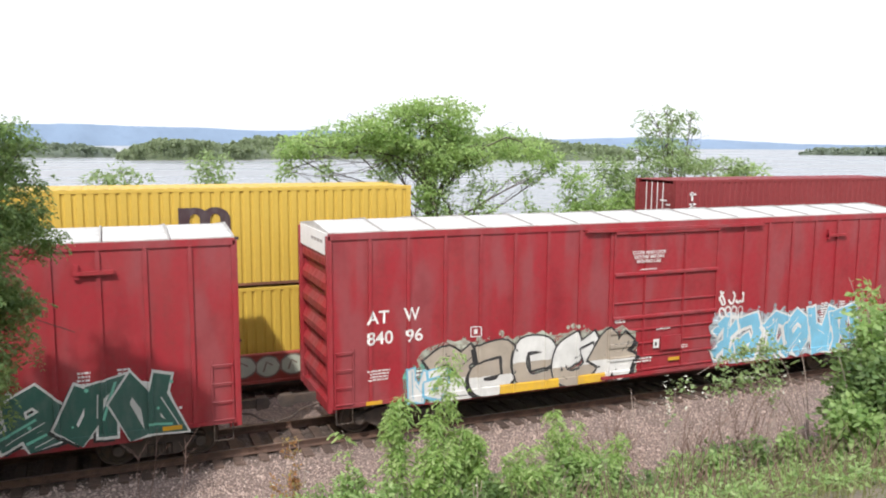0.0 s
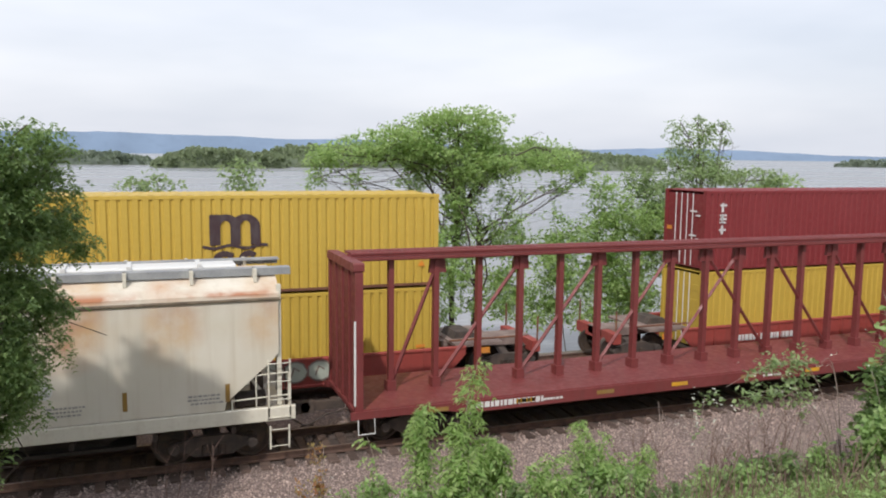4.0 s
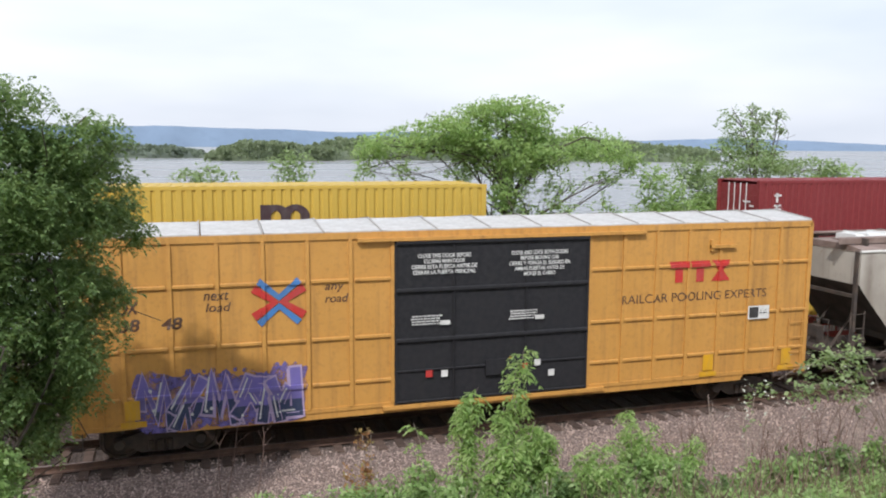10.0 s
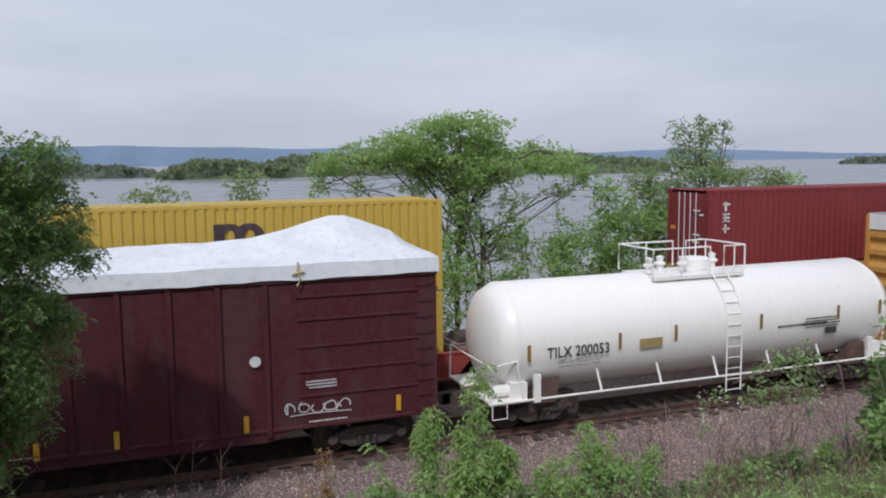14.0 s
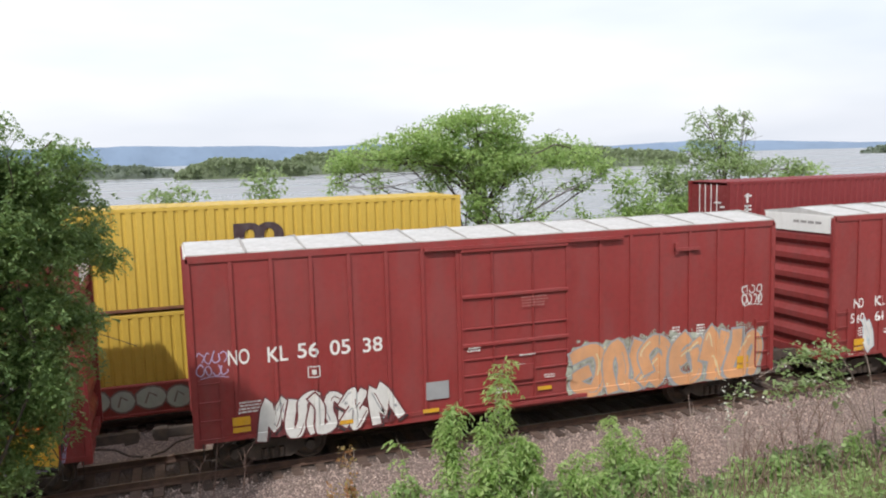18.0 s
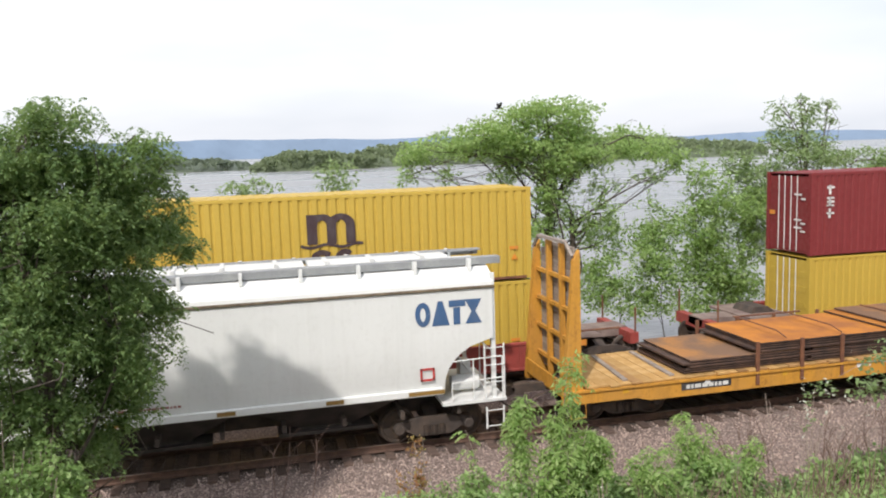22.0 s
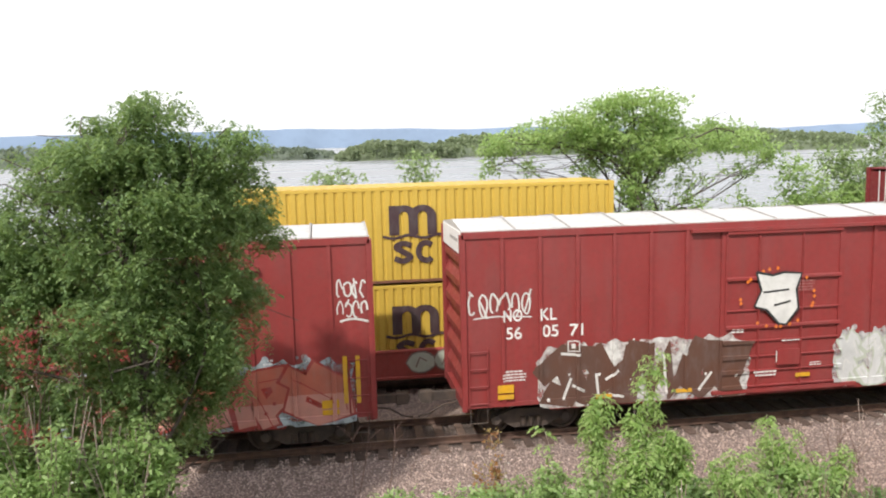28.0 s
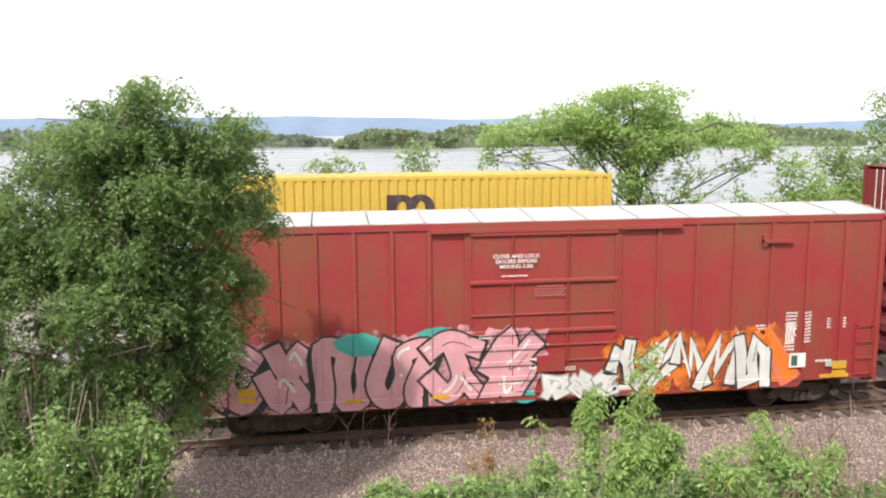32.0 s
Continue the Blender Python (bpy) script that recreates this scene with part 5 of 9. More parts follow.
def grimy_panels(pitch, start):
    """Pale grey paint with sooty brown smears beside each post and along the foot of every panel."""
    mat, nt, bsdf = blank("hopper_grimy_grey", 0.6)
    c = mix_node(nt, ramp_node(nt, noise_node(nt, 0.5, 4), 0.4, 0.65), (0.315, 0.287, 0.248), (0.44, 0.408, 0.36))
    co = nt.nodes.new("ShaderNodeTexCoord")
    sep = nt.nodes.new("ShaderNodeSeparateXYZ")
    nt.links.new(co.outputs["Object"], sep.inputs["Vector"])

    def calc(kind, a, b):
        n = nt.nodes.new("ShaderNodeMath")
        n.operation = kind
        for k, v in enumerate((a, b)):
            if isinstance(v, bpy.types.NodeSocket):
                nt.links.new(v, n.inputs[k])
            else:
                n.inputs[k].default_value = v
        return n.outputs[0]

    near = calc("ABSOLUTE", calc("SUBTRACT", calc("FRACT", calc("DIVIDE", calc("SUBTRACT", sep.outputs["X"], start), pitch), 0.0), 0.5), 0.0)
    smear = calc("MULTIPLY", ramp_node(nt, near, 0.14, 0.44), ramp_node(nt, noise_node(nt, 1.0, 4, (1.2, 1.2, 0.45)), 0.42, 0.60, 0.1, 1.0))
    c = mix_node(nt, calc("MULTIPLY", smear, 0.7), c, (0.115, 0.082, 0.062))
    foot = calc("MULTIPLY", ramp_node(nt, sep.outputs["Z"], 3.3, 1.8), ramp_node(nt, noise_node(nt, 1.1, 5, (1.0, 1.0, 0.7)), 0.36, 0.54))
    c = mix_node(nt, calc("MULTIPLY", foot, 0.65), c, (0.15, 0.115, 0.095))
    c = mix_node(nt, ramp_node(nt, noise_node(nt, 1.0, 6, (9.0, 9.0, 0.35)), 0.55, 0.75, 0, 0.35), c, (0.16, 0.12, 0.10))
    c = mix_node(nt, ramp_node(nt, noise_node(nt, 3.0, 6, (1, 1, 0.6), 0.7), 0.64, 0.70, 0, 0.5), c, (0.20, 0.095, 0.04))
    nt.links.new(c, bsdf.inputs["Base Color"])
    bump(nt, bsdf, noise_node(nt, 2.0, 3), 0.1, 0.02)
    return mat


M["roof_dirty"] = two_tone("dusty_roof", (0.17, 0.12, 0.10), (0.25, 0.19, 0.165), 2.0, rough=0.85)
M["eave_dark"] = two_tone("rubbed_rail", (0.10, 0.075, 0.05), (0.19, 0.15, 0.10), 3.0, rough=0.7)
M["walk_grey"] = two_tone("galvanised_walk", (0.26, 0.27, 0.28), (0.34, 0.35, 0.35), 2.0, rough=0.6, metal=0.2)
M["pale_rib"] = steel_paint("pale_rib", (0.60, 0.60, 0.57), (0.25, 0.20, 0.15), amount=0.35)
M["hatch_white"] = steel_paint("hatch_white", (0.56, 0.565, 0.55), (0.35, 0.33, 0.3), amount=0.2)
M["bay_grey"] = two_tone("bay_grime_shade", (0.045, 0.038, 0.034), (0.075, 0.062, 0.055), 2.0, rough=0.85)


# ---- tank car ----
def tank_car(left, length, label):
    half = length / 2
    middle = left + half
    car = base("tank_car", pose(middle, NEAR_Y, 0), label, "tank car")
    r, zc = 1.53, 2.42
    b = Build()
    rings = [(-half + 0.72 * (1 - math.sqrt(max(0.0, 1 - (i / 8) ** 2))), max(0.002, r * i / 8)) for i in range(9)]
    rings += [(-x, q) for x, q in reversed(rings)]
    b.lathe(rings, 56, "x", 0, (0, 0, zc))
    part("tank_shell", b, M["tank_white"], car, smooth=True)
    for x in (-half + 0.75, -half * 0.3, half * 0.3, half - 0.75):
        b = Build()
        b.lathe([(x - 0.03, r - 0.01), (x - 0.025, r + 0.008), (x + 0.025, r + 0.008), (x + 0.03, r - 0.01)], 48, "x", 0, (0, 0, zc))
        part("weld_band", b, M["tank_white"], car)
    # saddles and stub sills
    for s in (-1, 1):
        b = Build()
        x = s * (half - 1.6)
        b.along_x([(-1.2, 0.75), (1.2, 0.75), (1.35, 1.5), (0.9, 1.0), (-0.9, 1.0), (-1.35, 1.5)], x - 0.35, x + 0.35)
        b.box(min(s * half, x) - 0.3, -0.28, 0.68, max(s * half, x) + 0.3, 0.28, 1.0)
        part("saddle", b, M["tank_under"], car, "brown rusty saddle under the tank")
        b = Build()
        e = s * (half + 0.12)
        b.box(min(e, e - s * 1.1), -1.5, 0.93, max(e, e - s * 1.1), 1.5, 0.99)
        part("end_platform", b, M["tank_white"], car)
        b = Build()
        b.tube([(e - s * 0.95, -1.48, 0.99), (e - s * 0.75, -1.46, 2.05), (e, -1.46, 1.95), (e + s * 0.03, -1.46, 0.95)], 0.026, 6)
        b.tube([(e, -1.46, 1.95), (e, 1.46, 1.95), (e + s * 0.02, 1.46, 0.95)], 0.026, 6)
        part("end_handrail", b, M["tank_white"], car)
        stirrup(car, s * (half - 0.12), -1.5, 0.95, M["tank_white"], 0.42)
        b = Build()
        b.box(e - s * 0.9 - 0.22, -1.35, 0.99, e - s * 0.9 + 0.22, -0.95, 1.42)
        b.lathe([(-0.3, 0.0), (-0.3, 0.16), (0.3, 0.16), (0.3, 0.0)], 10, "x", 0, (e - s * 0.5, -1.05, 1.18))
        part("brake_rigging", b, M["tank_white"], car, "rust-streaked white brake cylinder")
    # side rail with posts
    for s in (-1, 1):
        b = Build()
        b.tube([(-half - 0.1, s * 1.5, 0.98), (half + 0.1, s * 1.5, 0.98)], 0.032, 6)
        part("side_rail", b, M["tank_white"], car)
        for i in range(7):
            x = -half + 1.25 + i * (length - 2.5) / 6
            b = Build()
            b.tube([(x, s * 1.5, 0.96), (x - 0.05, s * 1.30, 1.55)], 0.035, 6)
            if i in (0, 6):
                b.box(x - 0.13, min(s * 1.54, s * 1.44), 0.9, x + 0.06, max(s * 1.54, s * 1.44), 1.65)
            part("rail_post", b, M["tank_white"], car)
    # top works
    u = lambda v: v - half
    b = Build()
    b.box(u(5.3), -0.85, 3.80, u(8.42), 0.85, 3.90)
    part("top_platform", b, M["tank_white"], car)
    for p, q in ((5.21, 7.18), (7.67, 8.43)):
        for s in (-1, 1):
            b = Build()
            b.tube([(u(p), s * 0.9, 3.95), (u(p), s * 0.9, 4.72), (u(q), s * 0.9, 4.72), (u(q), s * 0.9, 3.95)], 0.028, 6)
            part("platform_rail", b, M["tank_white"], car)
            b = Build()
            b.tube([(u((p + q) / 2), s * 0.9, 3.95), (u((p + q) / 2), s * 0.9, 4.72)], 0.022, 6)
            part("platform_post", b, M["tank_white"], car)
    for x in (5.21, 8.43):
        b = Build()
        b.tube([(u(x), -0.9, 4.72), (u(x), 0.9, 4.72)], 0.028, 6)
        part("platform_rail", b, M["tank_white"], car)
    b = Build()
    b.lathe([(3.9, 0.40), (4.25, 0.40), (4.3, 0.34), (4.34, 0.0)], 16, "z", 0, (u(7.45), 0.1, 0))
    part("manway", b, M["tank_white"], car)
    for k, x in enumerate((5.5, 6.1, 6.7, 8.0)):
        b = Build()
        b.lathe([(3.95, 0.10), (4.12, 0.10), (4.14, 0.17), (4.20, 0.17), (4.24, 0.09), (4.38, 0.12), (4.42, 0.0)], 10, "z", 0, (u(x), -0.25 + 0.3 * (k % 2), 0))
        part("valve", b, M["tank_white"], car)
    # ladder that follows the shell
    x0, x1 = u(7.32), u(7.84)
    curve = [(-1.56, 0.52), (-1.56, 2.6), (-1.42, 3.1), (-1.15, 3.55), (-0.85, 3.9)]
    b = Build()
    for x in (x0, x1):
        b.tube([(x, y, z) for y, z in curve], 0.024, 6)
    part("ladder", b, M["tank_white"], car, "white steel ladder up to the platform")
    rung = Build()
    rung.tube([(x0, 0, 0), (x1, 0, 0)], 0.016, 5)
    me = rung.mesh("rung", M["tank_white"])
    for i in range(11):
        z = 0.56 + i * 0.32
        y = np.interp(z, [c for _, c in curve], [c for c, _ in curve])
        part("rung", me, None, car).matrix_basis = pose(0, y, z)
    # reflectors and print
    for x, z in ((0.95, 2.25), (3.72, 2.35), (5.55, 2.42), (8.55, 2.50), (11.5, 2.55), (13.2, 2.6)):
        patch(car, "reflector", u(x) - 0.05, z - 0.22, u(x) + 0.05, z + 0.22, M["reflector_brown"], -1.555)
    patch(car, "data_plate", u(4.35), 2.08, u(5.1), 2.34, M["plate_tan"], -1.555)
    bars(car, u(9.0), 2.25, 2.3, 0.12, 1, M["dark_ink"], 5, -1.552)
    bars(car, u(10.1), 2.15, 1.5, 0.35, 3, M["dark_ink"], 6, -1.552)
    patch(car, "data_plate", u(11.0), 1.92, u(11.45), 2.12, M["dark_ink"], -1.545)
    lettering(car, "TILX 200053", u(1.48), 2.05, 0.30, M["dark_ink"], -1.556, 1.9, "dark reporting mark on the white tank")
    bars(car, u(1.75), 1.78, 1.4, 0.2, 2, M["grey_ink"], 7, -1.545)
    running_gear(car, half + 0.15, middle, 1.7)
    return car


M["tank_under"] = two_tone("tank_saddle", (0.12, 0.075, 0.06), (0.17, 0.11, 0.085), 3.0, rough=0.85)
M["reflector_brown"] = spray("reflector_tan", (0.26, 0.15, 0.03))
M["plate_tan"] = spray("plate_tan", (0.34, 0.26, 0.10))
M["grey_ink"] = spray("stencil_grey", (0.30, 0.29, 0.28))


# ---- empty centre-beam flat car ----
def centre_beam(left, length, label):
    half = length / 2
    middle = left + half
    car = base("centre_beam_flat_car", pose(middle, NEAR_Y, 0), label, "flat car")
    paint = M["flat_brown"]
    b = Build()
    b.box(-half + 0.1, -1.46, 0.98, half - 0.1, 1.46, 1.08)
    part("deck", b, paint, car, "reddish brown sloping steel deck")
    for s in (-1, 1):
        b = Build()
        out = [(-half, 0.86), (-half + 2.4, 0.86), (-half + 3.2, 0.74), (half - 3.2, 0.74), (half - 2.4, 0.86), (half, 0.86), (half, 1.05), (-half, 1.05)]
        b.along_y(out, s * 1.49 - 0.03, s * 1.49 + 0.03)
        part("side_sill", b, paint, car)
    xs = [11.05 - 1.262 * i for i in range(18)]
    b = Build()
    b.box(-0.07, -0.10, 1.08, 0.07, 0.10, 4.62)
    b.box(-0.12, -0.16, 1.08, 0.12, 0.16, 1.35)
    post = b.mesh("post", paint)
    for x in xs:
        part("post", post, None, car).matrix_basis = pose(x, 0, 0)
    b = Build()
    b.bevelled(-half + 0.3, -0.30, 4.60, half - 0.3, 0.30, 4.70, 0.02)
    b.bevelled(-half + 0.3, -0.34, 4.76, half - 0.3, -0.22, 4.84, 0.02)
    b.bevelled(-half + 0.3, 0.22, 4.76, half - 0.3, 0.34, 4.84, 0.02)
    b.box(-half + 0.3, -0.05, 4.7, half - 0.3, 0.05, 4.84)
    part("top_chord", b, paint, car, "red steel top beam")
    for p, q in ((-10.4, -9.1), (-9.1, -6.62), (-6.62, -4.1), (-4.1, -1.6), (-1.6, 0.95), (2.2, -0.32), (4.72, 2.2), (7.25, 4.72), (9.78, 7.25), (9.78, 11.4)):
        b = Build()
        b.tube([(p, 0, 1.2), (q, 0, 4.45)], 0.06, 4)
        part("brace", b, paint, car)
        b = Build()
        b.along_y([(q - 0.24, 4.2), (q + 0.24, 4.2), (q + 0.2, 4.62), (q - 0.2, 4.62)], -0.06, 0.06)
        part("gusset", b, paint, car)
    for s in (-1, 1):
        x = s * (half - 0.22)
        for k in range(5):
            b = Build()
            y = -1.42 + k * 0.71
            b.box(x - 0.10, y - 0.07, 1.05, x + 0.10, y + 0.07, 4.495)
            part("bulkhead_post", b, paint, car)
        b = Build()
        b.box(x - 0.05, -1.42, 1.05, x + 0.05, 1.42, 4.62)
        part("bulkhead", b, paint, car, "tall brown end bulkhead, scuffed by loads")
        b = Build()
        b.bevelled(x - 0.14, -1.46, 4.50, x + 0.14, 1.46, 4.72, 0.03)
        part("top_bar", b, paint, car)
        rnd = random.Random(40 + s)
        b = Build()
        for _ in range(130):
            y, z, w = rnd.uniform(-1.35, 1.25), rnd.uniform(1.4, 4.4), rnd.uniform(0.04, 0.26)
            b.face([(x - s * 0.104, y, z), (x - s * 0.104, y + w, z + rnd.uniform(-0.02, 0.02)), (x - s * 0.104, y + w, z + 0.035), (x - s * 0.104, y, z + 0.03)])
        tagged(part("scuff_marks", b, M["stencil"], car, "pale scuffs of bare metal"), kind="stuff")
        b = Build()
        b.tube([(x + s * 0.1, -1.47, 1.2), (x + s * 0.1, -1.47, 3.3)], 0.03, 5)
        part("handrail", b, M["stencil"], car)
    for k in (8.526, 9.788, 11.05):
        b = Build()
        b.box(k - 0.065, -0.128, 1.24, k + 0.065, -0.102, 3.05)
        part("white_marker", b, M["stencil"], car, "white painted lower half of a post")
    for i in range(9):
        x = -half + 2.0 + i * 2.45
        patch(car, "reflector", x, 0.86, x + 0.55, 0.97, M["yellow_tape"] if i % 2 else M["reflector_brown"], -1.53)
        if i % 3 == 1:
            bars(car, x + 0.8, 0.86, 0.7, 0.12, 1, M["stencil"], i, -1.53)
    bars(car, -half + 3.1, 0.84, 2.2, 0.17, 1, M["stencil"], 77, -1.53, fill=0.9)
    b = Build()
    for q in ((0, 0, 0.6, 0.05), (0, 0.35, 0.6, 0.4), (0, 0, 0.05, 0.4), (0.55, 0, 0.6, 0.4)):
        b.box(6.2 + q[0], -1.545, 0.72 + q[1], 6.2 + q[2], -1.54, 0.72 + q[3])
    b.box(6.3, -1.545, 0.82, 6.65, -1.54, 1.02)
    part("data_plate", b, M["stencil"], car, "white framed data plate")
    for s in (-1, 1):
        stirrup(car, s * (half - 0.4), -1.5, 0.86, M["stencil"])
    centre_sill(car, half - 0.3)
    running_gear(car, half, middle, 1.9)
    return car


# ---- bulkhead flat car with rusty plates ----
def bulkhead_flat(left, length, label):
    half = length / 2
    middle = left + half
    car = base("bulkhead_flat_car", pose(middle, NEAR_Y, 0), label, "flat car")
    paint = M["bulk_yellow"]
    for s in (-1, 1):
        b = Build()
        b.along_y([(-half, 0.72), (-half + 2, 0.72), (-half + 2.4, 0.62), (half - 2.4, 0.62), (half - 2, 0.72), (half, 0.72), (half, 1.05), (-half, 1.05)], s * 1.46 - 0.03, s * 1.46 + 0.03)
        b.box(-half, s * 1.46 - 0.08, 1.02, half, s * 1.46 + 0.05, 1.08)
        part("side_sill", b, paint, car, "yellow flaking steel side sill")
    rnd = random.Random(5)
    n = 62
    meshes = []
    for k in range(3):
        b = Build()
        w = (length - 1.2) / n
        b.bevelled(-w / 2 + 0.008, -1.50, 1.085, w / 2 - 0.008, 1.50, 1.135 + 0.008 * k, 0.01)
        meshes.append(b.mesh("deck_plank", [M["deck_plank"], M["deck_plank_dark"], M["deck_plank"]][k]))
    for i in range(n):
        part("deck_plank", meshes[rnd.randrange(3)], None, car).matrix_basis = pose(-half + 0.6 + (length - 1.2) * (i + 0.5) / n, rnd.uniform(-0.04, 0.04), rnd.uniform(0.0, 0.012))
    for s in (-1, 1):
        x = s * (half - 0.30)
        for y in (-1.38, 1.38):
            prof = [(x - s * 0.32, 0.70), (x + s * 0.34, 0.70), (x + s * 0.30, 1.3), (x + s * 0.02, 4.45), (x - s * 0.14, 4.72), (x - s * 0.16, 1.3)]
            b = Build()
            b.along_y(prof if s > 0 else prof[::-1], y - 0.09, y + 0.09)
            part("bulkhead_frame", b, paint, car, "yellow tapered bulkhead post")
        cap = Build()
        cap.bevelled(x - 0.10, -0.95, 4.84, x + 0.03, 0.95, 4.92, 0.03)
        for y0, y1 in ((-1.38, -0.95), (1.38, 0.95)):
            cap.tube([(x - 0.03, y0, 4.55), (x - 0.03, y1, 4.88)], 0.05, 5)
        part("top_bar", cap, M["plank"], car, "pale worn top bar of the bulkhead")
        for y in (-0.5, 0.4):
            b = Build()
            b.box(x - 0.02, y - 0.06, 1.05, x + 0.12, y + 0.06, 4.85)
            part("bulkhead_post", b, paint, car)
        for k in range(4):
            b = Build()
            z = 1.5 + 0.8 * k
            b.box(x + 0.0, -1.3, z - 0.05, x + 0.10, 1.3, z + 0.05)
            part("bulkhead_rail", b, paint, car)
        plank = Build()
        plank.bevelled(-0.025, -1.30, 0.0, 0.025, 1.30, 0.205, 0.008)
        short = Build()
        short.bevelled(-0.025, -1.0, 0.0, 0.025, 1.0, 0.205, 0.008)
        me, me2 = plank.mesh("bulkhead_plank", M["plank"]), short.mesh("bulkhead_plank", M["plank"])
        for k in range(17):
            part("bulkhead_plank", me2 if k == 16 else me, None, car).matrix_basis = pose(x - s * 0.19, 0, 1.12 + k * 0.213)
        stirrup(car, s * (half - 0.35), -1.48, 0.74, paint)
        b = Build()
        b.box(x + s * 0.28, -1.35, 0.9, x + s * 0.34, 1.35, 1.3)
        part("end_sill", b, paint, car)
    # stakes and straps
    b = Build()
    b.box(-0.05, -0.03, 0.72, 0.05, 0.03, 1.90)
    stake = b.mesh("stake", M["rust_dark"])
    for u in (5.6, 7.0, 8.3, 9.9, 11.4, 13.2, 14.7, 16.2):
        for s in (-1, 1):
            part("stake", stake, None, car).matrix_basis = pose(u - half, s * 1.50, 0)
    patch(car, "data_plate", 3.3 - half, 0.78, 4.8 - half, 0.98, M["dark_ink"], -1.496)
    bars(car, 3.4 - half, 0.82, 1.3, 0.12, 1, M["stencil"], 4, -1.502, fill=0.9)
    bars(car, 13.5 - half, 0.80, 1.1, 0.16, 1, M["stencil"], 31, -1.502, fill=0.9)
    for i in range(8):
        x = 1.6 + i * 2.4 - half
        patch(car, "reflector", x, 0.88, x + 0.16, 1.0, M["white_panel"] if i % 2 else M["yellow_tape"], -1.497)
    # the load: stacked plates, each a part
    def stack(u0, u1, z0, layers, mat_top, y0=-1.32, y1=1.32, seed=0):
        r2 = random.Random(seed)
        t = 0.075
        for k in range(layers):
            a, c = u0 + r2.uniform(-0.06, 0.25) - half, u1 + r2.uniform(-0.25, 0.06) - half
            b = Build()
            d = r2.uniform(-0.04, 0.04)
            b.bevelled(a, y0 + d, z0 + k * t + 0.012, c, y1 + d, z0 + (k + 1) * t - 0.014, 0.006)
            b.m = [1 if k == layers - 1 and i in (3, 4, 5) else 0 for i in range(len(b.f))]
            part("steel_plate", b, [M["plate_edge"], mat_top], car, "orange rusty steel plate" if k == layers - 1 else "")
        return z0 + layers * t
    M["plate_edge"] = two_tone("plate_edge", (0.050, 0.030, 0.024), (0.105, 0.058, 0.040), 3.0, rough=0.85, vary=0.5)
    stack(3.5, 7.4, 1.16, 5, M["rust_brown"], seed=1)
    stack(5.6, 10.6, 1.16 + 0.38, 4, M["rust_orange"], seed=2)
    stack(7.3, 16.2, 1.16, 5, M["rust_brown"], seed=3)
    top = stack(9.9, 15.4, 1.16 + 0.375, 5, M["rust_orange"], seed=5)
    stack(10.3, 13.0, top, 1, M["rust_brown"], -1.36, 1.25, seed=4)
    stack(14.4, 17.3, 1.16 + 0.38, 2, M["rust_brown"], seed=6)
    for u in (1.9, 3.2, 17.9, 18.6, 18.9):
        b = Build()
        b.bevelled(-1.3, -0.07, 1.10, 1.3, 0.07, 1.2, 0.01)
        part("timber", b, M["plank"], car).matrix_basis = pose(u - half, 0, 0, 0, 0, 90 + 6 * math.sin(u * 9))
    for u in (6.6, 8.4, 11.2, 12.6, 14.2):
        b = Build()
        b.tube([(u - half, -1.34, 1.90), (u - half + 0.02, -0.9, 2.01), (u - half + 0.05, 1.2, 2.0)], 0.022, 5)
        part("strap", b, M["rust_dark"], car)
    centre_sill(car, half - 0.3)
    running_gear(car, half, middle, 1.9)
    return car


M["deck_plank"] = two_tone("deck_plank_ochre", (0.41, 0.235, 0.075), (0.55, 0.36, 0.155), 2.0, rough=0.9, vary=0.45)
M["deck_plank_dark"] = two_tone("deck_plank_rust", (0.33, 0.18, 0.065), (0.45, 0.27, 0.11), 2.0, rough=0.9, vary=0.5)
M["rust_brown"] = two_tone("brown_rust", (0.17, 0.095, 0.055), (0.34, 0.155, 0.045), 0.8, 0.42, 0.6, rough=0.85, vary=0.4)


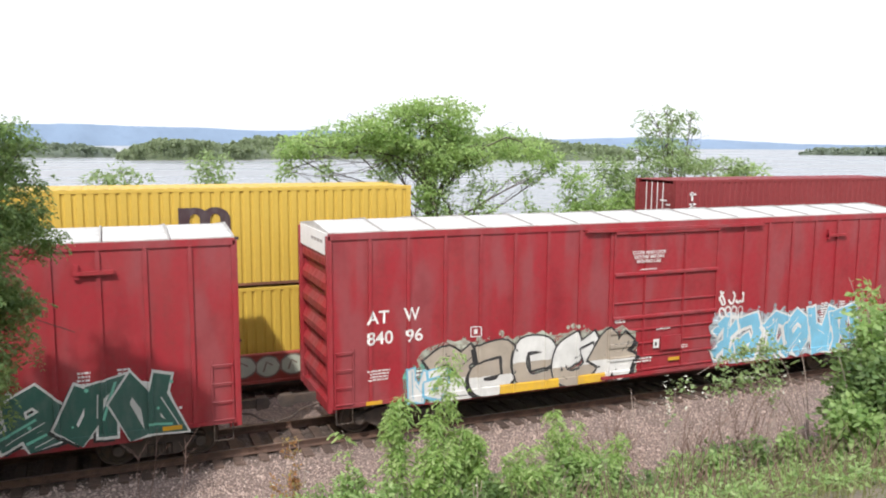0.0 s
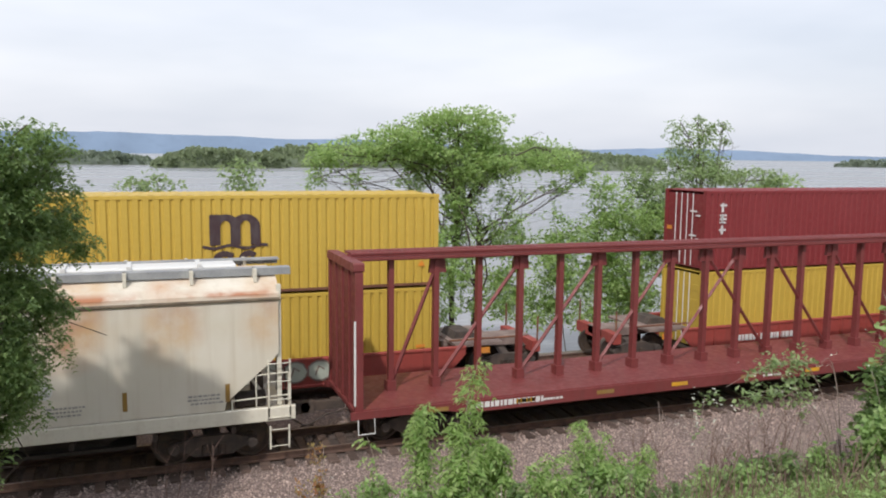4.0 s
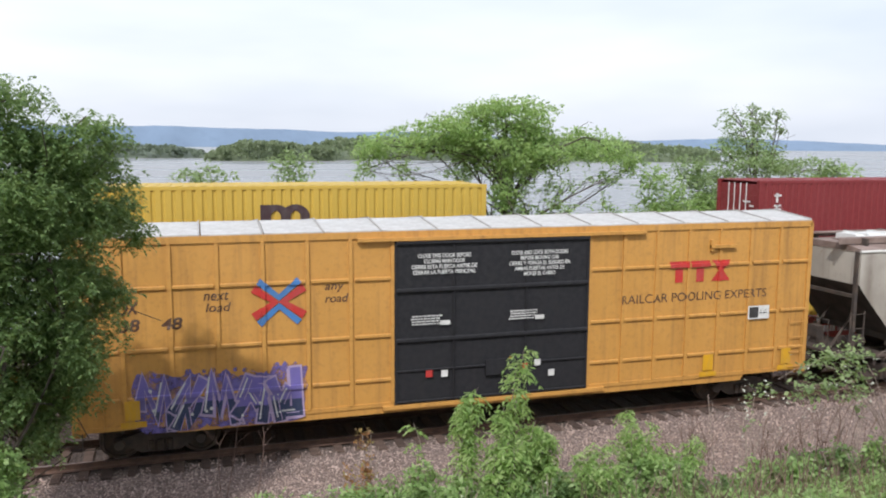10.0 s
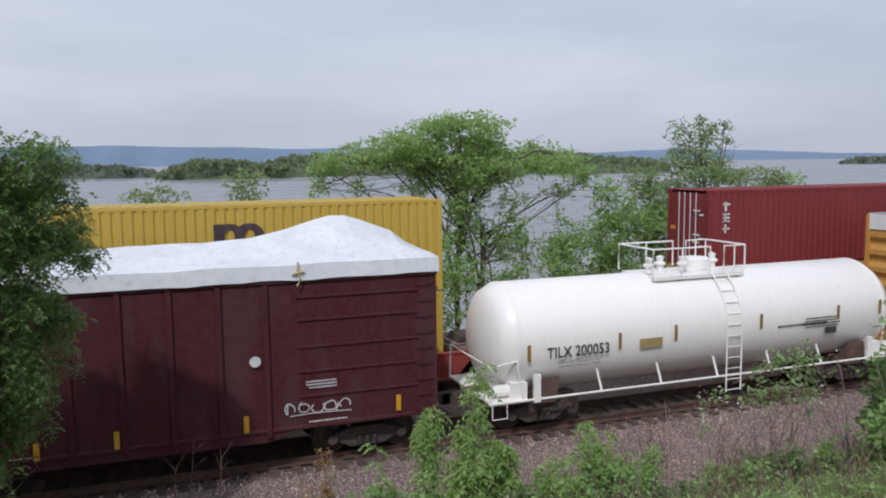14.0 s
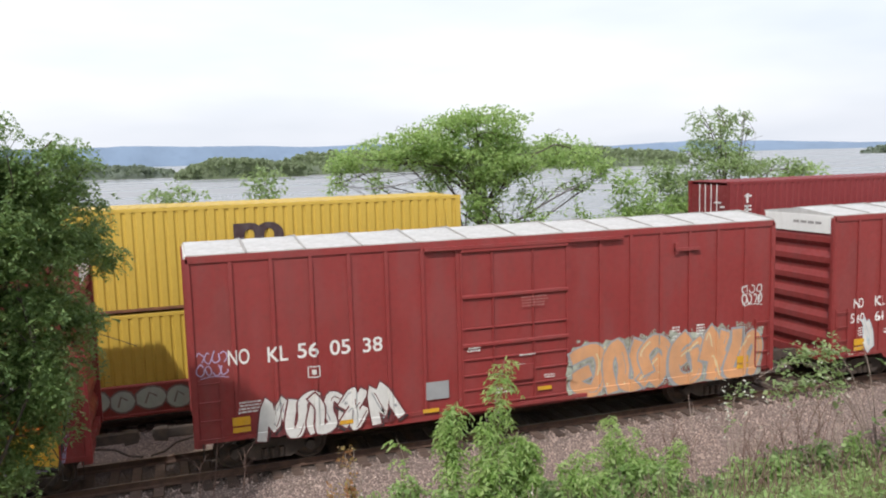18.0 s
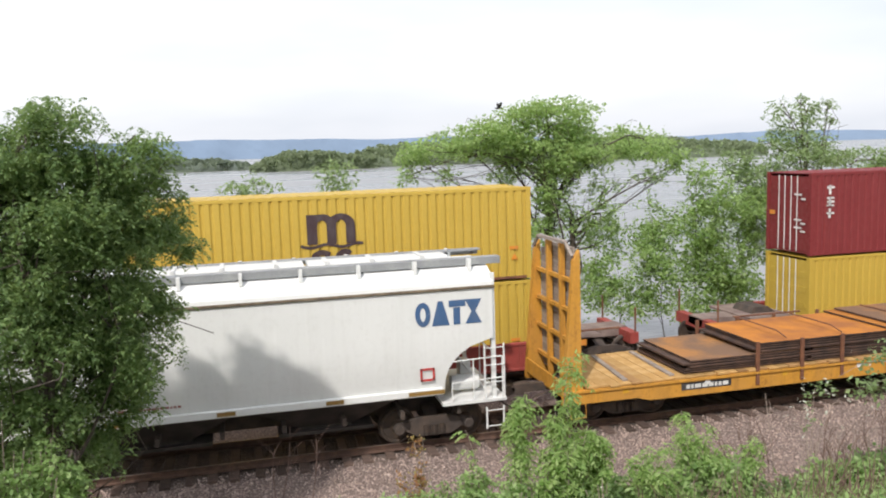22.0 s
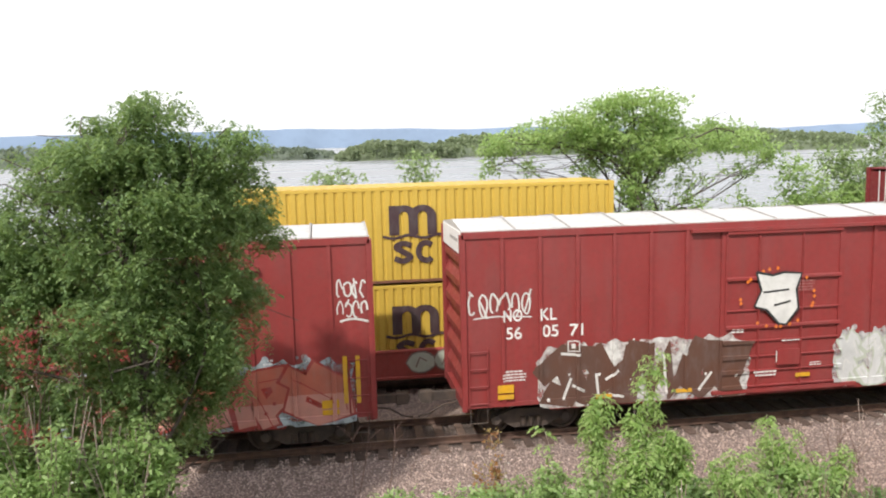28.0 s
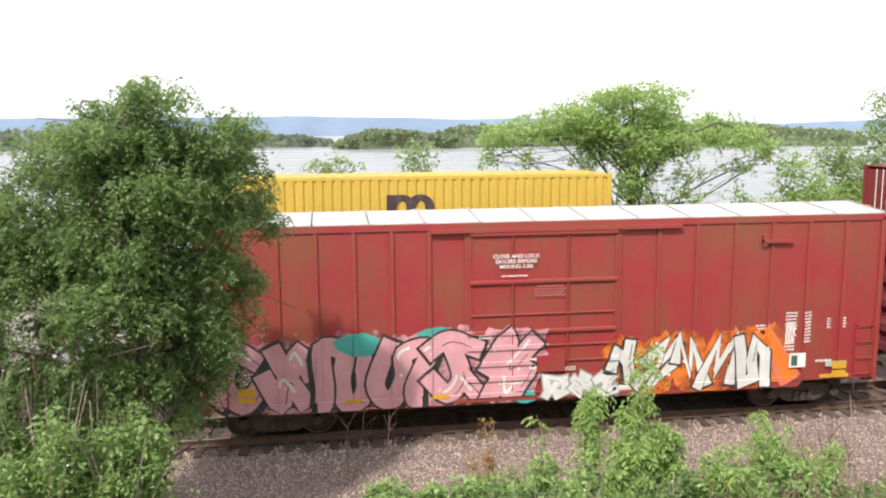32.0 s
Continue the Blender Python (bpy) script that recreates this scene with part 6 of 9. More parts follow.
# ---- high gondola under a white tarpaulin ----
def gondola(left, length, label):
    half = length / 2
    middle = left + half
    car = base("covered_gondola", pose(middle, NEAR_Y, 0), label, "gondola car")
    paint = M["gon_red"]
    for s in (-1, 1):
        b = Build()
        out = [(-half, 0.98), (-half + 2.6, 0.98), (-half + 3.2, 0.74), (half - 4.2, 0.74), (half - 3.6, 0.98), (half, 0.98), (half, 4.60), (-half, 4.60)]
        b.along_y(out, s * 1.44 - 0.02, s * 1.44 + 0.02)
        part("side_wall", b, paint, car)
        b = Build()
        b.bevelled(-half, s * 1.47 - 0.05, 4.5, half, s * 1.47 + 0.05, 4.62, 0.02)
        part("top_chord", b, paint, car)
        b = Build()
        b.bevelled(-half, s * 1.47 - 0.04, 0.96, half, s * 1.47 + 0.04, 1.06, 0.02)
        part("side_sill", b, paint, car)
    b = Build()
    b.along_y([(-0.055, 0.86), (0.055, 0.86), (0.055, 4.5), (-0.055, 4.5)], -0.04, 0.04)
    me = b.mesh("side_post", paint)
    for i in range(14):
        for s in (-1, 1):
            part("side_post", me, None, car).matrix_basis = pose(-half + 0.25 + i * 1.06, s * 1.49, 0)
    for z in (1.75, 2.35, 2.95, 3.6, 4.15):
        b = Build()
        b.bevelled(half - 3.5, -1.50, z - 0.03, half - 0.5, -1.45, z + 0.03, 0.012)
        part("waist_rail", b, paint, car)
        b = Build()
        b.bevelled(-half + 0.05, -1.40, z - 0.05, -half + 0.1, 1.40, z + 0.05, 0.01)
        part("end_rail", b, paint, car)
    for s in (-1, 1):
        b = Build()
        b.box(min(s * half, s * (half - 0.12)), -1.44, 0.9, max(s * half, s * (half - 0.12)), 1.44, 4.6)
        part("end_wall", b, paint, car)
        stirrup(car, s * (half - 0.4), -1.47, 0.96, M["under"])
        ladder(car, s * (half - 0.35), -1.47, 1.1, 4.3, paint, 0.42, 0.42, stiles=False)
    # tarpaulin, heaped over the load, with a hanging hem
    n, m = 46, 10
    verts, faces = [], []
    for i in range(n + 1):
        x = -half - 0.05 + (length + 0.1) * i / n
        u = x + half
        heap = float(np.interp(u, [0, 2.4, 5.0, 9.0, 12.2, 14.0, 16.1, 17.4, length], [0.22, 0.40, 0.28, 0.34, 0.40, 0.46, 0.95, 0.55, 0.18])) + 0.04 * noise.noise((u * 0.8, 3, 0))
        edge = min(1.0, (u + 0.3) / 0.9, (length + 0.3 - u) / 0.9)
        for j in range(m + 1):
            k = j / m * 2 - 1
            y = k * 1.56
            if j in (0, m):
                z = 4.58 - 0.05 * noise.noise((u * 1.1, j, 7))
            elif j in (1, m - 1):
                y = (1 if k > 0 else -1) * 1.54
                z = 4.94 + 0.05 * noise.noise((u * 0.8, j, 1))
            else:
                z = 4.96 + heap * max(0.0, edge) * (1 - abs(k)) ** 0.9 * 1.1 + 0.03 * noise.noise((u * 1.3, y * 1.3, 4))
            verts.append((x, y, z))
    for i in range(n):
        for j in range(m):
            a = i * (m + 1) + j
            faces.append((a, a + m + 1, a + m + 2, a + 1))
    me = bpy.data.meshes.new("tarpaulin")
    me.from_pydata(verts, [], faces)
    me.materials.append(M["tarp"])
    part("tarpaulin", me, None, car, "rumpled white tarpaulin tied over the load")
    for s in (-1, 1):
        b = Build()
        b.face([(s * (half + 0.06), -1.56, 4.6), (s * (half + 0.06), 1.56, 4.6), (s * (half + 0.05), 1.54, 4.93), (s * (half + 0.05), -1.54, 4.93)])
        part("tarpaulin_end", b, M["tarp"], car)
    for u in (4.2, 7.1, 14.8):
        b = Build()
        x = u - half
        b.tube([(x, -1.58, 5.0), (x - 0.02, -1.60, 4.75), (x + 0.05, -1.60, 4.6), (x - 0.03, -1.60, 4.45)], 0.028, 5)
        b.tube([(x - 0.15, -1.60, 4.72), (x + 0.14, -1.60, 4.78)], 0.03, 5)
        part("tie_rope", b, M["rope"], car, "yellowish rope knotted over the tarpaulin hem")
    u = lambda v: v - half
    for x, z in ((4.0, 1.05), (6.9, 1.15), (9.1, 1.2), (10.7, 1.25), (13.5, 1.25), (17.2, 1.35)):
        patch(car, "reflector", u(x) - 0.06, z - 0.2, u(x) + 0.06, z + 0.2, M["yellow_tape"], -1.536)
    b = Build()
    b.lathe([(-1.537, 0.13), (-1.537, 0.0)], 18, "y", 0, (u(13.75), 0, 2.72))
    part("round_mark", b, M["stencil"], car, "white round mark")
    tag_scrawl(car, u(14.35), 1.35, u(16.0), 1.68, 61)
    bars(car, u(14.9), 1.95, 0.75, 0.22, 2, M["stencil"], 8)
    bars(car, u(14.9), 1.12, 1.0, 0.07, 1, M["stencil"], 9)
    bars(car, u(8.5), 1.08, 0.7, 0.07, 1, M["stencil"], 10)
    bars(car, u(1.9), 3.1, 0.95, 0.40, 1, M["stencil"], 11, fill=0.8)
    bars(car, u(1.9), 2.2, 1.2, 0.40, 1, M["stencil"], 12, fill=0.8)
    bars(car, u(1.9), 1.5, 0.8, 0.35, 3, M["stencil"], 13)
    centre_sill(car, half - 0.2)
    running_gear(car, half, middle)
    return car


M["rope"] = two_tone("rope", (0.50, 0.42, 0.22), (0.40, 0.33, 0.18), 20.0, rough=0.9, bumps=0)


# ---- the standing double-stack train ----
def container(x0, z0, mat, label, length=12.19, height=2.896, name="shipping_container"):
    """A forty-foot box from its left end, with corrugated sides."""
    box_ob = base(name, pose(x0, FAR_Y, z0), label, "container", "stacked containers")
    w = 1.219
    n = round((length - 0.5) / 0.278)
    step = (length - 0.5) / n
    for s in (-1, 1):
        pts = []
        for i in range(n):
            a = 0.25 + i * step
            pts += [(a, 0.0), (a + 0.15 * step, 0.0), (a + 0.30 * step, 0.040), (a + 0.84 * step, 0.040), (a + 0.99 * step, 0.0)]
        pts = [(0.1, 0.0)] + pts + [(length - 0.1, 0.0)]
        b = Build()
        for (xa, da), (xb, db) in zip(pts, pts[1:]):
            ya, yb = s * (w - 0.045 + da), s * (w - 0.045 + db)
            q = [(xa, ya, 0.09), (xb, yb, 0.09), (xb, yb, height - 0.10), (xa, ya, height - 0.10)]
            b.face(q if s < 0 else q[::-1])
        part("side_panel", b, mat, box_ob)
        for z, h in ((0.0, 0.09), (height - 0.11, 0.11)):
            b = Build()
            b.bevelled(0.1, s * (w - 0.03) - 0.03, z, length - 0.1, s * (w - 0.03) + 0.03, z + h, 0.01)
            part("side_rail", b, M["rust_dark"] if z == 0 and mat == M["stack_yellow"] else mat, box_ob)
        for x in (0.0, length - 0.16):
            b = Build()
            b.box(x, s * (w - 0.08) - 0.08, 0.1, x + 0.16, s * (w - 0.08) + 0.08, height - 0.1)
            part("corner_post", b, mat, box_ob)
            for z in (0.0, height - 0.118):
                c = Build()
                c.box(x - 0.005, s * (w - 0.08) - 0.085, z - 0.004, x + 0.172, s * (w - 0.08) + 0.085, z + 0.122)
                part("corner_casting", c, mat, box_ob)
    b = Build()
    b.box(0.05, -w + 0.02, height - 0.04, length - 0.05, w - 0.02, height - 0.012)
    crest = []
    for i in range(33):
        p = 0.4 + i * (length - 0.8) / 33
        crest += [(p, height - 0.012), (p + 0.03, height + 0.006), (p + 0.2, height + 0.006), (p + 0.23, height - 0.012)]
    for (xa, za), (xb, zb) in zip(crest, crest[1:]):
        b.face([(xa, -w + 0.06, za + 0.003), (xb, -w + 0.06, zb + 0.003), (xb, w - 0.06, zb + 0.003), (xa, w - 0.06, za + 0.003)])
    part("roof", b, mat, box_ob)
    b = Build()
    b.box(0.05, -w + 0.05, 0.04, length - 0.05, w - 0.05, 0.15)
    part("floor", b, mat, box_ob)
    b = Build()
    b.box(length - 0.06, -w + 0.12, 0.12, length - 0.03, w - 0.12, height - 0.1)
    part("end_panel", b, mat, box_ob)
    # doors at the left end
    for s in (-1, 1):
        b = Build()
        b.box(0.03, min(s * 0.01, s * (w - 0.15)), 0.14, 0.07, max(s * 0.01, s * (w - 0.15)), height - 0.13)
        for z in (0.5, 1.05, 1.6, 2.15):
            b.box(0.015, min(s * 0.06, s * (w - 0.2)), z, 0.04, max(s * 0.06, s * (w - 0.2)), z + 0.22)
        leaf = part("door", b, mat, box_ob)
        for y in (0.17, 0.50):
            c = Build()
            c.tube([(-0.01, s * y, 0.1), (-0.01, s * y, height - 0.1)], 0.017, 6)
            part("lock_rod", c, M["stencil"], leaf)
    return box_ob


def stacked_logo(parent, x, z, wide, mat, y):
    """The shipping line's mark as plain dark shapes."""
    b = Build()
    h = 0.90
    bar = wide * 0.20
    gap = (wide - 3 * bar) / 2
    b.box(x - 0.02, y - 0.004, z, x + bar, y, z + h * 0.99)
    for i in (1, 2):
        a = x + i * (bar + gap)
        b.box(a, y - 0.004, z, a + bar, y, z + h * 0.60)
    for i in range(2):
        mid, inner, outer = x + i * (bar + gap) + bar + gap / 2, gap / 2, gap / 2 + bar
        ring = [math.pi * k / 14 for k in range(15)]
        for p, q in zip(ring, ring[1:]):
            b.face([(mid + inner * math.cos(w), y - 0.008 - 0.003 * i, z + h * 0.59 + h * 0.20 * math.sin(w)) for w in (p, q)] + [(mid + outer * math.cos(w), y - 0.008 - 0.003 * i, z + h * 0.59 + h * 0.41 * math.sin(w)) for w in (q, p)])
    part("logo", b, mat, parent, "dark brown block with two arches")
    b = Build()
    n = 24
    wave = [(x - 0.22 + (wide + 0.44) * i / n, z - 0.05 + 0.045 * math.sin(i / n * 4 * math.pi + 2.6)) for i in range(n + 1)]
    stroke(b, wave, 0.085, y - 0.004, 0)
    part("logo", b, mat, parent, "dark brown wavy line")
    for i, cx in enumerate((x + wide * 0.27, x + wide * 0.76)):
        b = Build()
        if i:
            ring = [(cx + 0.235 * math.cos(2 * math.pi * k / 32), z - 0.52 + 0.27 * math.sin(2 * math.pi * k / 32)) for k in range(4, 29)]
        else:
            ring = soft_line([(cx + 0.25, z - 0.33), (cx, z - 0.25), (cx - 0.22, z - 0.36), (cx, z - 0.51), (cx + 0.22, z - 0.66), (cx, z - 0.79), (cx - 0.27, z - 0.70)], 5)
        stroke(b, ring, 0.17, y - 0.004, 0)
        part("logo", b, mat, parent, "dark brown open ring" if i else "dark brown double bend")


def well_car(x0, x1, label):
    """A well car that holds a stack between x0 and x1, with end platforms."""
    car = base("well_car", pose(0, FAR_Y, 0), label, "well car", "standing double-stack train")
    red = M["well_red"]
    for s in (-1, 1):
        b = Build()
        out = [(x0 - 0.3, 0.28), (x1 + 0.3, 0.28), (x1 + 0.9, 0.9), (x1 + 0.9, 1.16), (x0 - 0.9, 1.16), (x0 - 0.9, 0.9)]
        b.along_y(out, s * 1.42 - 0.04, s * 1.42 + 0.04)
        b.bevelled(x0 - 0.9, s * 1.42 - 0.07, 1.08, x1 + 0.9, s * 1.42 + 0.07, 1.18, 0.02)
        b.bevelled(x0 - 0.3, s * 1.42 - 0.06, 0.26, x1 + 0.3, s * 1.42 + 0.06, 0.36, 0.02)
        part("side_sill", b, red, car)
        for i in range(12):
            x = x0 + (x1 - x0) * (i + 0.5) / 12
            b = Build()
            b.box(x - 0.04, s * 1.46 - 0.03, 0.36, x + 0.04, s * 1.46 + 0.03, 1.08)
            part("sill_post", b, red, car)
    b = Build()
    b.box(x0 - 0.3, -1.38, 0.16, x1 + 0.3, 1.38, 0.225)
    part("well_floor", b, M["under"], car)
    for s, x in ((-1, x0 - 0.4), (1, x1 + 0.4)):
        b = Build()
        e = x + s * 3.3
        b.box(min(x, e), -0.45, 0.85, max(x, e), 0.45, 1.15)
        b.box(min(x + s * 0.2, x + s * 1.9), -1.35, 1.12, max(x + s * 0.2, x + s * 1.9), 1.35, 1.20)
        part("end_platform", b, M["well_grey"], car, "grey-brown steel end platform")
        b = Build()
        b.box(min(e, e - s * 0.3), -1.3, 0.75, max(e, e - s * 0.3), 1.3, 1.12)
        part("end_sill", b, red, car)
        for y in (-1.25, 1.25):
            b = Build()
            b.tube([(e - s * 0.1, y, 1.1), (e - s * 0.1, y, 1.95)], 0.03, 6)
            part("grab_post", b, M["rust_dark"], car)
        b = Build()
        b.along_y([(x + s * 0.9 - 0.5, 1.2), (x + s * 0.9 + 0.5, 1.2), (x + s * 0.9 + 0.2, 1.42), (x + s * 0.9 - 0.35, 1.42)], -0.5, 0.6)
        part("brake_box", b, M["under"], car)
        b = Build()
        b.tube([(x, -1.30, 1.34), (x + s * 2.6, -1.30, 1.34)], 0.035, 6)
        part("handrail", b, M["rust_dark"], car)
        patch(car, "placard", x + s * 1.2 - 0.22, 0.85, x + s * 1.2 + 0.22, 1.05, M["placard_orange"], -1.50 if s < 0 else -1.32)
        bogie = part("bogie", BOLSTER, None, car, "dark cast steel bogie")
        bogie.matrix_basis = pose(x + s * 2.2, 0, 0)
        for k in (-1, 1):
            part("side_frame", SIDE_FRAME, None, bogie).matrix_basis = pose(0, k * 0.99, 0, 0, 0, 0 if k < 0 else 180)
            part("wheelset", WHEELSET, None, bogie).matrix_basis = pose(k * 0.89, 0, 0.457)
    return car


M["placard_orange"] = spray("placard_orange", (0.66, 0.24, 0.02))
FAR_FACE = -1.235
well = well_car(-3.4, 8.8, "red well car with pale green sprayed shapes on its side")
rnd = random.Random(801)
for k, x in enumerate((-3.0, -2.2, -1.5, -0.75, 0.0, 0.7, 2.6, 3.4, 4.15, 4.9, 5.6)):
    b = Build()
    wx, wz, cz = rnd.uniform(0.30, 0.42), rnd.uniform(0.27, 0.34), rnd.uniform(0.72, 0.82)
    for grow, slot in ((0.05, 1), (0.0, 0)):
        ring = [(x + (wx + grow) * math.cos(q * 0.449) * (1 + 0.05 * math.sin(q * 3 + k)), max(0.4, cz + (wz + grow) * math.sin(q * 0.449))) for q in range(14)]
        fill_ring(b, ring, (x, cz), -1.500 - 0.004 * (1 - slot) - 0.0006 * k, slot)
    stroke(b, [(x - wx * 0.4, cz - wz * 0.5), (x - wx * 0.1, cz + wz * 0.5), (x + wx * 0.4, cz + wz * 0.1)], 0.05, -1.516, 1)
    part("sprayed_shape", b, [colour("mint_pale"), colour("well_line")], well, "pale grey-green sprayed disc")
lower = container(-3.39, 0.235, M["stack_yellow"], "yellow corrugated shipping container in the well of a rail car")
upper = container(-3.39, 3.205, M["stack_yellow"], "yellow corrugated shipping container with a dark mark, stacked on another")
for c, z in ((lower, 1.365), (upper, 4.64 - 3.235 + 0.05)):
    stacked_logo(c, 1.80 + 3.39, z, 1.42, M["logo_dark"], FAR_FACE + 0.012)
    b = Build()
    b.box(11.30, FAR_FACE, 0.3, 11.36, FAR_FACE + 0.03, 2.6)
    b.box(11.60, FAR_FACE, 1.0, 11.66, FAR_FACE + 0.03, 2.5)
    part("pipe_cover", b, M["stack_yellow"], c)
    patch(c, "label", 11.45, 0.95, 11.75, 1.05, M["placard_orange"], FAR_FACE - 0.004)
    b = Build()
    b.face([(11.5, FAR_FACE - 0.004, 0.62), (11.74, FAR_FACE - 0.004, 0.62), (11.62, FAR_FACE - 0.004, 0.82)])
    part("label", b, M["placard_orange"], c, "small orange warning triangle")
    for k in range(9):
        bars(c, 0.55, 0.55 + k * 0.2, 0.16, 0.14, 1, M["logo_dark"], 200 + k, FAR_FACE + 0.01)
well2 = well_car(19.1, 31.3, "red well car standing on the far track under a container stack")
bars(well2, 20.5, 0.55, 3.4, 0.26, 1, M["stencil"], 55, -1.47, fill=0.9)
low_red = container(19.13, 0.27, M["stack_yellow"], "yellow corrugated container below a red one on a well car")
top_red = container(19.13, 3.24, M["stack_red"], "dark red corrugated container with white marks on its doors and side")
for k in range(3):
    b = Build()
    z = 2.13 - k * 0.41
    b.box(0.70, FAR_FACE - 0.004, z, 0.79, FAR_FACE, z + 0.33)
    b.box(0.62, FAR_FACE - 0.004, z + (0.21, 0.12, 0.13)[k], 0.93, FAR_FACE, z + (0.28, 0.19, 0.20)[k])
    if k == 1:
        b.box(0.62, FAR_FACE - 0.004, z, 0.93, FAR_FACE, z + 0.05)
        b.box(0.62, FAR_FACE - 0.004, z + 0.26, 0.93, FAR_FACE, z + 0.32)
    part("logo", b, M["stencil"], top_red, "small white block mark")
for k in range(6):
    b = Build()
    y = (-0.75, -0.95)[k % 2]
    z = (2.1, 1.95, 1.2, 1.08, 0.92, 0.8)[k]
    b.box(-0.02, y, z, -0.012, y + (0.4, 0.25)[k % 2], z + 0.06)
    part("door_print", b, M["stencil"], top_red)
patch_door = Build()
patch_door.box(-0.02, 0.7, 1.35, -0.012, 1.0, 1.5)
part("label", patch_door, M["placard_orange"], top_red)
# ---- trees, shrubs and weeds ----
def leaf_quads(rnd, pts, length, width, droop=0.3, spray=4):
    """Pointed leaves in small sprays: a twig grows out of each chosen point and carries leaves by turns on both sides."""
    n = max(1, len(pts) // spray)
    root = np.repeat(pts[:n], spray, 0)
    way = rnd.normal(size=(n, 3))
    way[:, 2] = way[:, 2] * 0.5 - droop * 0.8
    way = np.repeat(way / np.linalg.norm(way, axis=1, keepdims=True), spray, 0)
    step = np.tile(np.arange(spray), n)[:, None]
    m = len(root)
    at = root + way * step * length * 0.55 + rnd.normal(size=(m, 3)) * length * 0.08
    across = np.cross(way, rnd.normal(size=(m, 3)) * 0.5 + [0, 0, 1.0])
    across /= np.linalg.norm(across, axis=1, keepdims=True) + 1e-9
    a = way * 0.7 + across * np.where(step % 2, 1.0, -1.0) * 0.9 + rnd.normal(size=(m, 3)) * 0.35
    a[:, 2] -= droop * 0.6
    a /= np.linalg.norm(a, axis=1, keepdims=True)
    b = np.cross(a, rnd.normal(size=(m, 3)) * 0.7 + [0, 0, 1.2])
    b /= np.linalg.norm(b, axis=1, keepdims=True) + 1e-9
    l = (length * rnd.uniform(0.6, 1.25, m))[:, None]
    w = (width * rnd.uniform(0.6, 1.25, m))[:, None]
    return np.stack([at, at + a * l * 0.45 + b * w, at + a * l, at + a * l * 0.45 - b * w], 1)


def fronds(rnd, pts, pairs, length, width, droop=0.6, rise=0.35, gap=0.42):
    """Feathered leaves: a thin rib grows out of each point, bends down and carries narrow leaflets in pairs."""
    n = len(pts)
    turn = rnd.uniform(0, 2 * math.pi, n)
    way = np.stack([np.cos(turn), np.sin(turn), rise + rnd.normal(size=n) * 0.35], 1)
    way /= np.linalg.norm(way, axis=1, keepdims=True)
    reach = pairs * gap * length
    out = []
    for j in range(pairs):
        s = (j + 0.6) * gap * length
        drop = np.array([0, 0, -droop * s * s / reach])
        at = pts + way * s + drop
        run = way + np.array([0, 0, -2 * droop * s / reach])
        run /= np.linalg.norm(run, axis=1, keepdims=True)
        side = np.cross(run, [0, 0, 1.0])
        side /= np.linalg.norm(side, axis=1, keepdims=True) + 1e-9
        for k in (-1, 1):
            a = run * 0.55 + side * k + rnd.normal(size=(n, 3)) * 0.28
            a[:, 2] -= droop * 0.45
            a /= np.linalg.norm(a, axis=1, keepdims=True)
            b = np.cross(a, rnd.normal(size=(n, 3)) * 0.45 + [0, 0, 1.0])
            b /= np.linalg.norm(b, axis=1, keepdims=True) + 1e-9
            l = (length * rnd.uniform(0.65, 1.2, n) * (1 - 0.35 * j / pairs))[:, None]
            w = (width * rnd.uniform(0.7, 1.2, n))[:, None]
            out.append(np.stack([at, at + a * l * 0.4 + b * w, at + a * l, at + a * l * 0.4 - b * w], 1))
    return np.concatenate(out)


def limb(b, start, end, r0, r1, rnd, bend=0.12, steps=6):
    start, end = np.array(start, float), np.array(end, float)
    d = end - start
    side = rnd.normal(size=3) * np.linalg.norm(d) * bend
    path = [start + d * k + side * math.sin(math.pi * k) + np.array([0, 0, 0.10 * np.linalg.norm(d) * math.sin(math.pi * k)]) for k in np.linspace(0, 1, steps)]
    b.tube([tuple(p) for p in path], [r0 + (r1 - r0) * k for k in np.linspace(0, 1, steps)], 6, 0, False)
    return path


def clumped(rnd, centre, radii, n, clumps, tight=0.30):
    """Points in an ellipsoid, gathered in clumps towards its outside, so that gaps and an uneven outline stay."""
    d = rnd.normal(size=(clumps, 3))
    d /= np.linalg.norm(d, axis=1, keepdims=True)
    c = d * rnd.uniform(0.35, 1.0, (clumps, 1)) ** 0.6
    pick = rnd.randint(0, clumps, n)
    p = c[pick] + np.clip(rnd.normal(size=(n, 3)), -1.5, 1.5) * tight
    return np.array(centre) + p * np.array(radii)


